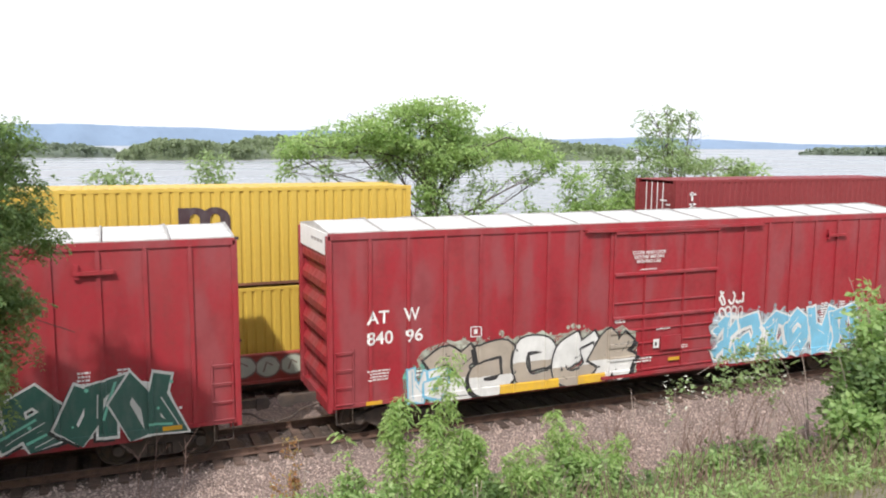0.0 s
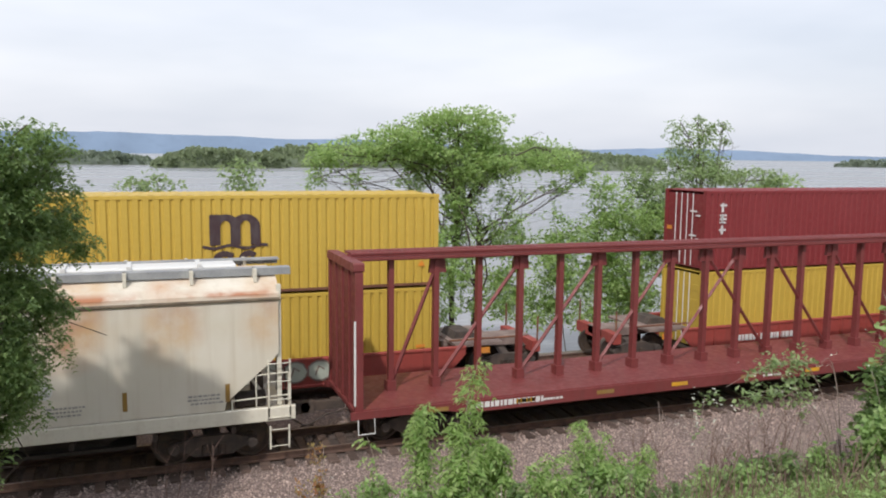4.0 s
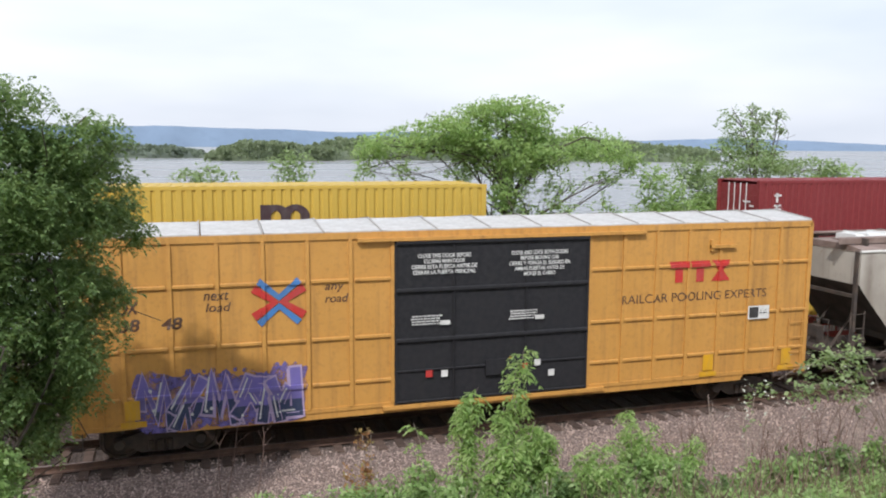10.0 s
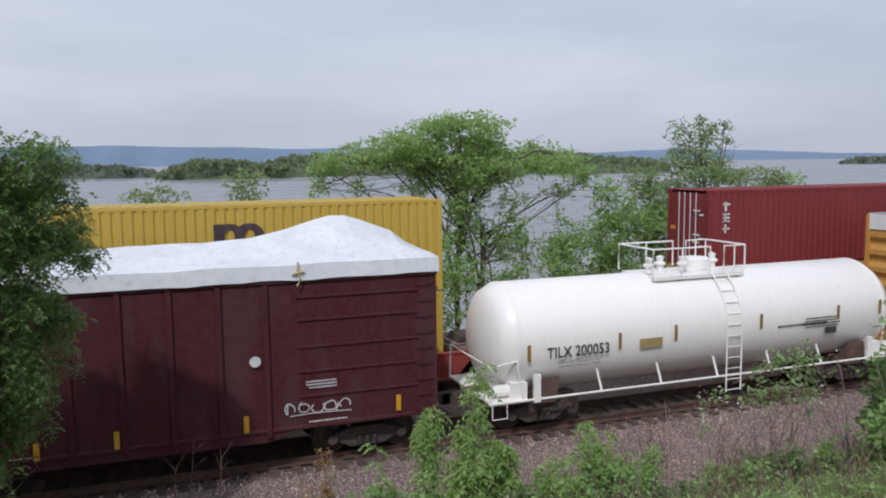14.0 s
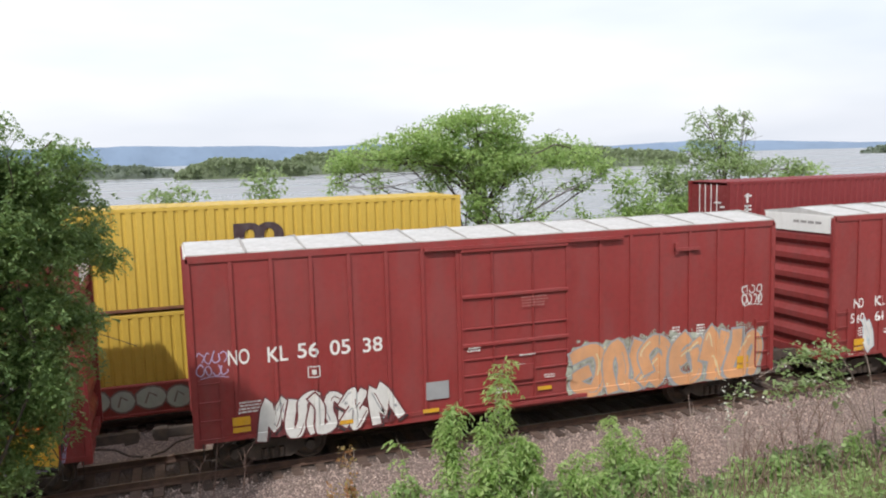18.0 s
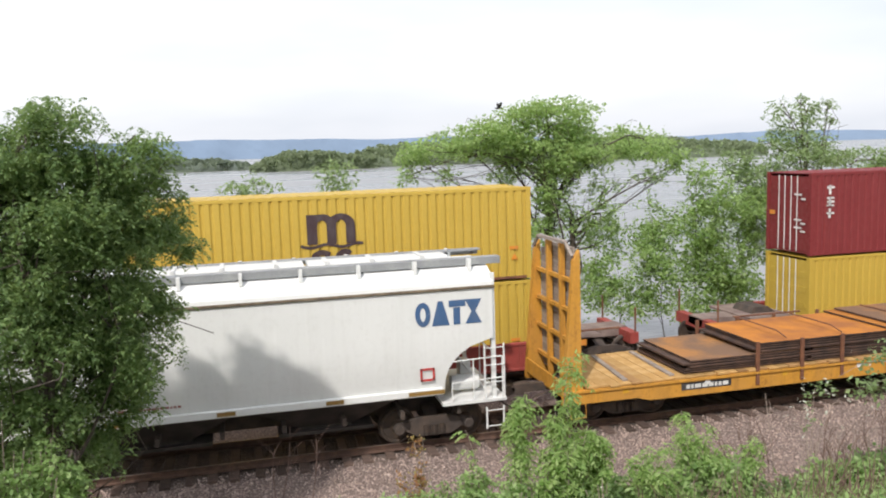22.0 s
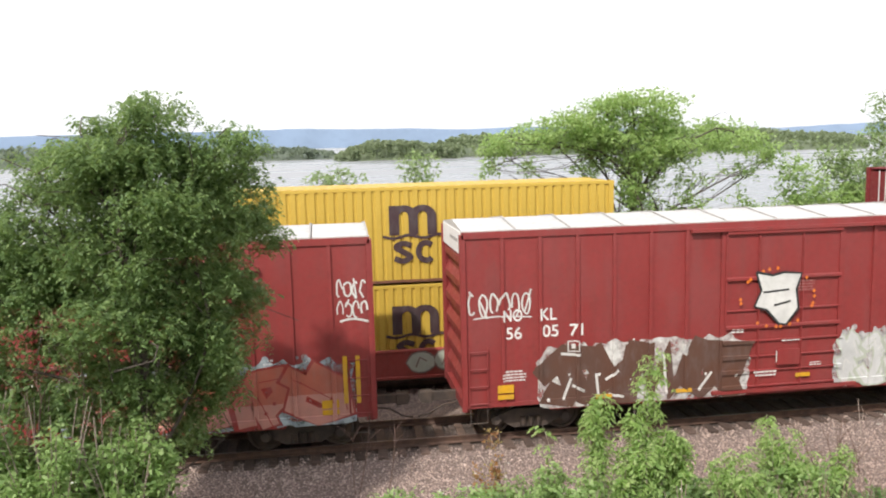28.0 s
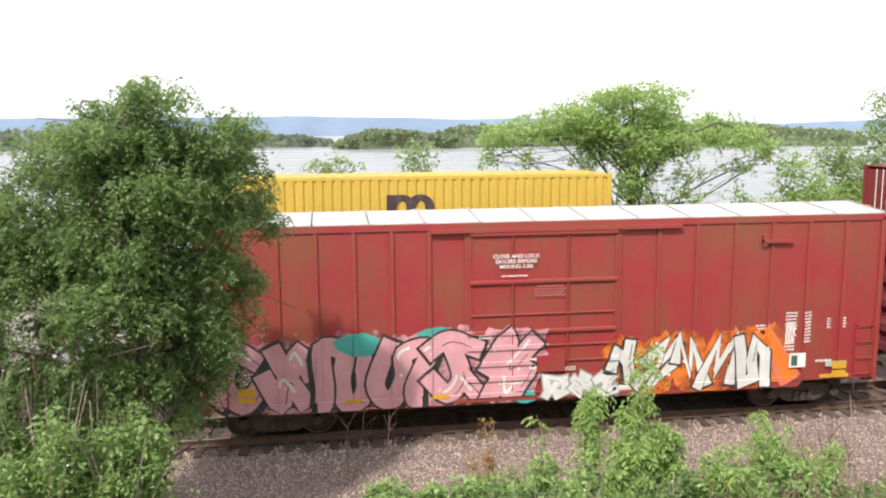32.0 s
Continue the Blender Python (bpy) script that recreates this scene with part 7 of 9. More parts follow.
def tree(name, label, foot, trunk_top, blobs, seed, mat, per, length, width, r0=0.16, depth=1.0, droop=0.3, clumps=16, twigs=5, tight=0.30, category="tree", feather=0, fork=0.35):
    """A trunk, limbs to each mass of leaves, and the masses as many single leaves. blobs: (x, z, half width, half height, fullness, shift in y)."""
    rnd = np.random.RandomState(seed)
    ob = base(name, pose(*foot), label, category)
    f = np.array(foot, float)
    wood = Build()
    top = np.array(trunk_top, float) - f
    spine = limb(wood, (0, 0, -0.3), top, r0, r0 * 0.42, rnd, 0.05, 9)
    leaves = []
    for x, z, rx, rz, *full in blobs:
        limbs = Build()
        ry = min(rx, 1.4) * depth
        y = foot[1] + rnd.uniform(-0.5, 0.5) * depth + (full[1] if len(full) > 1 else 0.0)
        c = np.array((x, y, z)) - f
        k = int(np.clip(rnd.uniform(fork, 0.98) * 8, 2, 8))
        start = spine[k] if spine[k][2] < c[2] else spine[max(1, k - 3)]
        path = limb(limbs, start, c, r0 * 0.34, r0 * 0.12, rnd, 0.12)
        for _ in range(twigs):
            e = c + rnd.normal(size=3) * (rx * 0.55, ry * 0.55, rz * 0.6)
            limb(limbs, path[rnd.randint(2, 6)], e, r0 * 0.11, 0.008, rnd, 0.15, 4)
        part("limb", limbs, M["bark"], ob)
        n = int(per * rx * rz * (full[0] if full else 1.0))
        if feather:
            leaves.append(fronds(rnd, clumped(rnd, c, (rx, ry, rz), n // (2 * feather), clumps, tight), feather, length, width, droop, 0.05))
        else:
            leaves.append(leaf_quads(rnd, clumped(rnd, c, (rx, ry, rz), n, clumps, tight), length, width, droop))
    part("trunk", wood, M["bark"], ob)
    part("crown", quads_mesh("crown", np.concatenate(leaves), mat), None, ob)
    return ob


def shrub(name, label, x, y, height, spread, seed, mat, stems=9, per=60, length=0.12, width=0.03, droop=0.5, category="shrub", stem_mat=None, fan=0.6, reach=0.25, blooms=0):
    """Stems that fan out of one foot, with leaves along their upper part."""
    rnd = np.random.RandomState(seed)
    z0 = ground_height(x, y)
    ob = base(name, pose(x, y, z0 - 0.05), label, category)
    pts = []
    for _ in range(stems):
        b = Build()
        w = rnd.uniform(0, 2 * math.pi)
        h = height * rnd.uniform(0.6, 1.0)
        r = spread * rnd.uniform(0.1, 1.0)
        e = np.array((r * math.cos(w), r * math.sin(w), h))
        s = np.array((e[0] * 0.15, e[1] * 0.15, 0))
        m = (s + e) / 2 + np.array((-e[0] * 0.12, -e[1] * 0.12, h * 0.10))
        ts = np.linspace(0, 1, 6)[:, None]
        path = (1 - ts) ** 2 * s + 2 * ts * (1 - ts) * m + ts ** 2 * e
        b.tube([tuple(p) for p in path], [0.013 * (1 - 0.75 * k) + 0.003 for k in np.linspace(0, 1, 6)], 5, 0, False)
        part("stem", b, stem_mat or M["twig"], ob)
        k = rnd.uniform(fan * 0.5, 1.02, (per, 1))
        q = (1 - k) ** 2 * s + 2 * k * (1 - k) * m + k ** 2 * e
        pts.append(q + rnd.normal(size=(per, 3)) * reach * np.array((1, 1, 0.7)) * (0.35 + 0.65 * (1.1 - k)))
    pts = np.concatenate(pts)
    pts[:, 2] = np.maximum(pts[:, 2], 0.08)
    part("foliage", quads_mesh("foliage", leaf_quads(rnd, pts, length, width, droop), mat), None, ob)
    if blooms:
        c = pts[rnd.randint(0, len(pts), blooms)] + [0, 0, 0.04]
        part("blossom", quads_mesh("blossom", leaf_quads(rnd, c, 0.045, 0.018, -0.2, 2), M["bloom"]), None, ob)
    return ob


def dead_stems(name, label, x, y, height, seed, count=3, lean=0.15, r=0.012, forks=3, z0=None, category="dead stem"):
    rnd = np.random.RandomState(seed)
    z0 = (ground_height(x, y) if z0 is None else z0) - 0.05
    b = Build()
    for i in range(count):
        w = rnd.uniform(0, 6.28)
        s = np.array((rnd.uniform(-0.15, 0.15) * (count > 1), rnd.uniform(-0.1, 0.1) * (count > 1), 0))
        e = s + np.array((lean * height * math.cos(w), 0.3 * lean * height * math.sin(w), height * rnd.uniform(0.7, 1.0)))
        path = limb(b, s, e, r, r * 0.45, rnd, 0.05, 6)
        for _ in range(forks):
            k = rnd.randint(2, 5)
            q = path[k] + np.array((rnd.uniform(-0.3, 0.3), rnd.uniform(-0.15, 0.15), rnd.uniform(0.15, 0.35))) * height * 0.6
            limb(b, path[k], q, r * 0.5, r * 0.25, rnd, 0.08, 4)
    ob = part(name, b, M["dead_brown"] if name == "dead_sapling" or seed >= 300 else M["twig"])
    ob.matrix_basis = pose(x, y, z0)
    return tagged(ob, label, category)


# the tree beside the track, before the train
tree("tree", "leafy green tree with dark gaps beside the track", (-3.2, 13.9, -0.4), (-2.9, 13.9, 7.2),
     [(-2.73, 7.81, 0.60, 0.60), (-3.71, 7.35, 0.79, 0.56), (-1.77, 7.30, 0.68, 0.45, 1.0, -0.3), (-4.73, 6.93, 0.74, 0.56), (-2.87, 6.76, 1.06, 0.71, 1.0, -0.6), (-1.68, 6.50, 0.72, 0.58, 0.9, 0.8), (-1.57, 5.76, 0.60, 0.48, 0.8, 1.1), (-4.17, 6.00, 1.11, 0.74), (-2.42, 5.60, 0.98, 0.72, 1.0, -0.5), (-5.37, 6.00, 0.74, 0.65), (-2.10, 4.71, 0.60, 0.60, 0.9, 1.2), (-5.00, 4.89, 0.83, 0.83), (-3.52, 4.61, 0.93, 0.74), (-2.70, 3.75, 0.78, 0.58, 1.0, 0.9), (-4.54, 3.69, 0.83, 0.74), (-3.24, 3.32, 0.65, 0.56, 0.6), (-3.06, 6.00, 1.02, 0.74), (-5.93, 4.06, 0.83, 0.93), (-1.56, 4.50, 0.52, 0.45, 0.7, 1.2), (-2.31, 4.24, 0.86, 0.62, 0.95, 1.1), (-2.85, 4.9, 0.82, 0.62, 0.8, 0.7), (-2.15, 7.05, 0.75, 0.60, 1.0, 0.2), (-3.3, 7.2, 0.9, 0.6, 1.0, -0.2), (-2.2, 6.2, 0.8, 0.6, 1.0, -0.1), (-4.5, 5.4, 0.9, 0.7), (-3.6, 5.5, 0.9, 0.7, 1.0, -0.4), (-2.55, 3.1, 0.72, 0.70, 0.65, 0.9), (-3.0, 2.3, 0.70, 0.65, 0.65, 0.7), (-2.1, 3.7, 0.55, 0.45, 0.7, 1.1), (-3.6, 3.0, 0.8, 0.8, 1.0, 0.6)],
     31, M["leaf_tree"], 14500, 0.105, 0.019, 0.12, 1.05, 0.75, 14, 6, 0.26, feather=4)
# the broad tree on the river bank: full upper lobes and a thin leafy skirt
tree("tree", "broad bright green tree on the river bank with open limbs", (12.3, 31.2, -1.8), (12.7, 31.2, 5.6),
     [(11.15, 8.45, 1.25, 0.68), (13.05, 8.50, 1.30, 0.66), (12.15, 8.80, 1.35, 0.42), (12.01, 7.8, 1.95, 0.60), (9.46, 7.98, 1.25, 0.56), (8.53, 7.61, 1.05, 0.48), (7.34, 7.27, 1.12, 0.49), (6.67, 7.04, 0.55, 0.38), (6.42, 6.35, 0.39, 0.39, 0.7), (8.08, 6.34, 0.51, 0.35, 0.5), (11.86, 7.01, 1.49, 0.51), (12.86, 7.27, 1.39, 0.51), (10.63, 6.26, 0.75, 0.41, 0.9), (14.0, 7.54, 0.77, 0.49), (14.75, 6.88, 0.92, 0.42, 0.8), (16.48, 7.61, 1.22, 0.45), (17.01, 7.03, 1.30, 0.48), (18.11, 6.55, 0.53, 0.44), (15.54, 7.15, 0.73, 0.49), (13.46, 6.33, 1.15, 0.41, 0.8), (10.3, 7.45, 1.0, 0.5), (11.1, 7.35, 1.0, 0.5), (13.4, 6.9, 1.2, 0.5), (12.4, 6.35, 1.2, 0.5, 0.8), (9.2, 7.3, 0.9, 0.45, 0.8)],
     32, M["leaf_bg"], 1950, 0.17, 0.050, 0.14, 1.35, 0.25, 12, 5, 0.28, fork=0.45)
tree("tree", "thin-leaved lower limbs of a tree on the river bank", (12.9, 30.9, -1.8), (13.2, 30.9, 4.6),
     [(12.57, 5.34, 1.06, 0.57), (14.32, 4.56, 0.8, 0.7), (12.91, 4.28, 1.2, 0.64), (11.9, 5.6, 0.42, 0.91), (16.84, 5.93, 0.95, 0.3, 0.8), (14.85, 5.83, 0.78, 0.47, 0.6), (12.04, 3.98, 0.74, 0.57), (14.82, 3.94, 0.66, 0.35), (12.35, 2.64, 1.02, 1.07), (14.54, 3.0, 0.92, 0.96), (13.6, 1.4, 1.3, 0.9)],
     42, M["leaf_bg"], 1150, 0.17, 0.050, 0.15, 1.1, 0.3, 14, 7, 0.26, fork=0.3)
# the slender tree behind the red container
tree("tree", "slender pale-leaved tree on the river bank", (24.4, 31.0, -1.8), (24.4, 31.0, 7.6),
     [(24.11, 8.04, 1.15, 0.68, 0.55), (24.56, 7.31, 1.5, 0.54, 0.9), (24.57, 6.59, 2.1, 0.54), (27.29, 6.46, 1.25, 0.50, 0.9), (28.55, 6.21, 0.72, 0.33, 0.8), (24.53, 9.10, 0.30, 0.17, 0.9), (25.42, 8.86, 0.42, 0.16, 1.1), (26.33, 8.12, 0.30, 0.14, 1.0), (23.41, 8.72, 0.34, 0.45, 0.6), (23.11, 7.11, 0.65, 0.41, 0.6), (24.5, 8.5, 0.6, 0.46, 0.8), (23.85, 6.01, 1.7, 0.46), (23.6, 5.0, 1.3, 0.9)],
     33, M["leaf_willow"], 1500, 0.17, 0.048, 0.10, 1.0, 0.3, 14, 6, 0.24, fork=0.6)
# willows and saplings between the stacks and the water
for k, (x, y, blobs) in enumerate((
        (17.3, 30.2, [(17.54, 2.89, 1.6, 1.44), (16.48, 3.91, 0.92, 1.19), (15.96, 2.03, 0.92, 1.2), (17.81, 0.92, 1.9, 0.98)]),
        (18.6, 30.0, [(18.89, 5.17, 0.95, 1.0), (18.44, 6.0, 0.55, 0.42, 0.7), (18.6, 3.9, 1.1, 1.0), (19.3, 2.4, 1.2, 1.2)]),
        (20.4, 30.2, [(20.08, 4.6, 1.45, 0.69), (21.25, 4.7, 0.7, 0.7), (20.79, 3.43, 1.0, 1.47), (19.71, 2.02, 1.25, 1.47), (20.6, 0.9, 1.4, 0.9)]),
        (21.4, 30.6, [(20.85, 6.55, 0.66, 0.40), (21.25, 5.85, 0.92, 0.6), (21.9, 4.9, 1.0, 1.0), (22.1, 3.2, 1.1, 1.2)]),
        (10.6, 30.3, [(10.6, 3.4, 1.0, 1.0), (11.0, 1.8, 1.2, 1.2)]),
        (3.5, 29.6, [(3.48, 6.55, 0.78, 0.52), (3.5, 5.5, 0.7, 0.6)]),
        (0.3, 29.6, [(-0.3, 6.15, 0.5, 0.3), (0.5, 6.25, 0.6, 0.33), (0.3, 5.5, 0.8, 0.5)]),
        (15.2, 30.4, [(15.17, 0.9, 1.1, 0.8), (14.6, 2.0, 0.8, 0.9)]),
        (29.5, 31.0, [(29.2, 5.6, 1.2, 0.9), (30.2, 4.0, 1.4, 1.2)]))):
    tree("sapling", "leafy green sapling on the river bank", (x, y, -1.3), (x, y, blobs[0][1] - 0.6), blobs, 50 + k, M["leaf_willow"] if k in (3, 5, 6) else M["leaf_bg"], 1250, 0.18, 0.052, 0.026, 1.0, 0.3, 22, 6, 0.26, "sapling")

# the bank in front: tall weeds first, then low growth
def plume(label, x, y, height, spread, seed, stems, per, length, width, lean=0.0):
    """A tall weed: upright stems whose upper part hangs full of drooping feathered leaves."""
    rnd = np.random.RandomState(seed)
    ob = base("tall_weed", pose(x, y, ground_height(x, y) - 0.05), label, "weed")
    pts = []
    for i in range(stems):
        w = rnd.uniform(0, 2 * math.pi)
        h = height * (1.0 if i == 0 else rnd.uniform(0.55, 0.95))
        e = np.array((lean + spread * math.cos(w) * rnd.uniform(0.2, 1), spread * 0.7 * math.sin(w), h))
        b = Build()
        path = limb(b, (e[0] * 0.2, e[1] * 0.2, 0), e, 0.016, 0.004, rnd, 0.04, 7)
        part("stem", b, M["twig"], ob)
        k = rnd.uniform(0.38, 1.0, per) ** 0.75 * 6
        i0 = np.minimum(k.astype(int), 5)
        path = np.array(path)
        pts.append(path[i0] + (path[i0 + 1] - path[i0]) * (k - i0)[:, None] + rnd.normal(size=(per, 3)) * 0.03)
    part("foliage", quads_mesh("foliage", fronds(rnd, np.concatenate(pts), 5, length, width, 0.9, 0.5, 0.36), M["leaf_plume"]), None, ob)
    return ob


plume("tall bright green weed with drooping feathered leaves", 5.45, 13.0, 3.45, 0.30, 71, 5, 34, 0.19, 0.020, 0.20)
plume("tall bright green weed with drooping feathered leaves", 4.72, 13.05, 2.85, 0.34, 72, 5, 34, 0.18, 0.020, -0.08)
plume("bright green weed with drooping feathered leaves", 5.15, 12.7, 2.3, 0.55, 74, 8, 30, 0.17, 0.021)
plume("single weed stem with a tuft of leaves", 3.62, 13.2, 2.35, 0.05, 73, 1, 16, 0.13, 0.022)
plume("airy green weed with feathered leaves and pale stems", 8.1, 13.0, 2.15, 0.45, 76, 9, 20, 0.13, 0.018)
plume("airy green weed with feathered leaves and pale stems", 8.7, 12.6, 1.7, 0.5, 77, 9, 20, 0.13, 0.018)
plume("low feathered weed in front of the tall ones", 6.9, 12.5, 1.5, 0.5, 78, 9, 22, 0.13, 0.018)
plume("green weed with feathered leaves beside the tall ones", 6.05, 12.9, 1.9, 0.35, 75, 7, 40, 0.14, 0.022)
rows = random.Random(9)
for k, (x, h) in enumerate(((0.3, 0.8), (0.75, 1.05), (1.25, 1.2), (1.75, 1.25), (2.3, 1.15), (2.9, 0.95), (3.4, 1.15), (3.85, 1.2), (4.3, 1.15), (4.85, 1.1), (5.4, 1.15), (5.9, 1.2), (6.35, 1.05), (6.85, 0.75), (7.3, 0.95), (7.75, 1.0), (8.15, 1.15), (8.55, 1.0), (9.0, 0.8))):
    shrub("bush", "low green bush on the bank above the track", x, rows.uniform(12.7, 13.3), h * rows.uniform(1.1, 1.35), rows.uniform(0.35, 0.5), 100 + k, M["leaf_bright"], 17, 120, 0.125, 0.030, 0.35, fan=0.15, reach=0.15, blooms=30 if k % 3 == 1 else 10)
for k in range(17):
    x = 0.5 + k * 0.52 + rows.uniform(-0.15, 0.15)
    shrub("bush", "low leafy green plant on the bank", x, rows.uniform(12.0, 12.6), rows.uniform(0.7, 1.1), rows.uniform(0.35, 0.55), 130 + k, M["leaf_bright"] if k % 2 else M["leaf_tree"], 15, 110, 0.12, 0.030, 0.3, fan=0.15, reach=0.15, blooms=12)
for k in range(11):
    x = 9.2 + (k % 6) * 0.85 + rows.uniform(-0.2, 0.2)
    shrub("bush", "airy low green bush with pale seed heads on the bank", x, (12.6, 11.7)[k // 6] + rows.uniform(-0.25, 0.25), rows.uniform(0.55, 0.95), rows.uniform(0.3, 0.5), 400 + k, M["leaf_bright"] if k % 3 else M["leaf_tree"], 12, 80, 0.13, 0.036, 0.3, fan=0.2, reach=0.15, blooms=14)
for k, (x, y, h, s) in enumerate(((-4.9, 12.9, 3.7, 0.9), (-3.9, 13.1, 3.45, 0.8), (-3.3, 13.2, 3.2, 0.55), (-5.6, 12.3, 3.5, 0.9), (-4.4, 12.2, 3.2, 0.9), (-3.4, 12.6, 2.6, 0.7), (-6.2, 13.0, 3.8, 0.9))):
    shrub("bush", "thick green bush under the tree", x, y, h, s, 150 + k, M["leaf_tree"] if k == 3 else M["leaf_bright"], 26, 200, 0.12, 0.026, 0.25, fan=0.2, reach=0.22, blooms=14)
# the big shrub at the right and the arching bramble before it
for k, (x, y, h, s) in enumerate(((14.7, 11.2, 3.3, 1.1), (13.8, 11.0, 2.4, 0.8), (15.6, 11.6, 3.8, 1.2), (13.3, 10.6, 1.5, 0.8), (16.6, 11.4, 3.6, 1.2), (17.6, 11.8, 3.8, 1.3), (15.6, 10.6, 2.6, 1.1), (16.9, 10.4, 2.8, 1.2))):
    shrub("broadleaf_shrub", "dense broad-leaved green shrub on the bank", x, y, h, s, 170 + k, (M["leaf_bright"], M["leaf_tree"], M["leaf_bg"])[k % 3], 36, 190, 0.17, 0.058, 0.25, fan=0.25, reach=0.27, blooms=16)


def bramble(x, y, tips, seed, per):
    """Canes that rise from one foot, arch over and hang, leafy along the outer part."""
    rnd = np.random.RandomState(seed)
    z0 = ground_height(x, y)
    ob = base("bramble", pose(x, y, z0 - 0.05), "arching bramble with pale leaves and small white flowers", "bramble")
    pts = []
    for tx, tz, rise in tips:
        b = Build()
        e = np.array((tx - x, rnd.uniform(-0.4, 0.5), tz - z0))
        m = np.array((e[0] * 0.42, e[1] * 0.5, e[2] + rise))
        ts = np.linspace(0, 1, 10)[:, None]
        path = 2 * ts * (1 - ts) * m + ts ** 2 * e
        b.tube([tuple(p) for p in path], [0.012 - 0.0009 * i for i in range(10)], 5, 0, False)
        part("stem", b, M["twig"], ob)
        k = rnd.uniform(0.45, 1.0, (per, 1))
        pts.append(2 * k * (1 - k) * m + k ** 2 * e + rnd.normal(size=(per, 3)) * (0.14, 0.14, 0.11))
    pts = np.concatenate(pts)
    part("foliage", quads_mesh("foliage", leaf_quads(rnd, pts, 0.13, 0.040, 0.2), M["leaf_willow"]), None, ob)
    part("blossom", quads_mesh("blossom", leaf_quads(rnd, pts[rnd.randint(0, len(pts), 90)] + [0, 0, 0.05], 0.05, 0.022, -0.2, 2), M["bloom"]), None, ob)


bramble(14.5, 12.9, ((11.7, 2.3, 0.9), (12.3, 2.75, 1.0), (12.9, 2.9, 0.8), (13.6, 3.0, 0.7), (12.6, 2.1, 0.8), (13.3, 2.3, 0.6), (11.9, 1.7, 0.8), (14.1, 2.8, 0.5), (11.4, 2.6, 1.1)), 181, 75)
bramble(10.9, 13.3, ((11.3, 2.2, 0.3), (10.6, 2.0, 0.3), (11.8, 1.9, 0.4)), 182, 22)
shrub("rusty_weed", "dry orange-brown weed among the green", 2.85, 13.5, 2.25, 0.22, 191, M["leaf_rust"], 7, 60, 0.075, 0.028, -0.1, fan=0.75, reach=0.07, blooms=16)
shrub("rusty_weed", "dry orange-brown weed among the green", 2.6, 13.6, 1.75, 0.4, 192, M["leaf_rust"], 8, 40, 0.07, 0.026, 0.0, fan=0.7, reach=0.12)
for k, (x, y, h) in enumerate(((11.2, 12.6, 1.7), (11.9, 12.8, 1.9), (12.6, 12.4, 1.8), (10.3, 12.9, 1.3), (9.4, 12.2, 1.2), (13.2, 12.9, 2.0), (12.9, 12.1, 1.6), (10.8, 13.4, 1.5), (11.5, 13.2, 1.6), (12.2, 13.6, 1.4), (9.9, 13.5, 1.0), (12.5, 11.6, 1.5), (11.6, 11.6, 1.4))):
    dead_stems("dead_weed", "bare reddish brown dead weed stems", x, y, h, 210 + k, 3, 0.14, 0.009, 3)
dead_stems("dry_stalk", "single pale dry stalk beside the ballast", 7.88, 16.0, 2.0, 231, 1, 0.02, 0.016, 0)
dead_stems("dry_stalk", "leaning pale dry stalk beside the ballast", 12.1, 16.0, 2.15, 232, 1, 0.22, 0.016, 1)
dead_stems("dry_stalk", "leaning pale dry stalk beside the ballast", 2.4, 16.3, 1.35, 233, 1, 0.45, 0.016, 0)
dead_stems("dry_stalk", "thin dry stalk beside the ballast", 9.6, 15.8, 1.6, 235, 2, 0.12, 0.010, 1)
dead_stems("dead_sapling", "bare forked dead sapling beside the ballast", 0.45, 17.0, 2.1, 234, 2, 0.16, 0.013, 6)
dead_stems("dead_sapling", "bare forked dead sapling beside the ballast", 1.05, 17.1, 1.9, 236, 1, 0.12, 0.013, 6)
dead_stems("dead_sapling", "grey dead sapling beside the leafy tree", -4.4, 12.75, 4.5, 237, 3, 0.10, 0.013, 6)


rows = random.Random(21)
for k in range(26):
    dead_stems("dead_weed", "thin pale dry weed stems among the green", rows.uniform(-6.5, 13.5), rows.uniform(11.6, 14.2), rows.uniform(0.9, 1.9), 260 + k, rows.randrange(2, 5), 0.22, 0.006, 2)


for k in range(13):
    dead_stems("dead_weed", "fine reddish brown twigs of a dead weed", rows.uniform(9.0, 13.8), rows.uniform(11.2, 13.8), rows.uniform(1.2, 2.4), 300 + k, 3, 0.30, 0.011, 4)


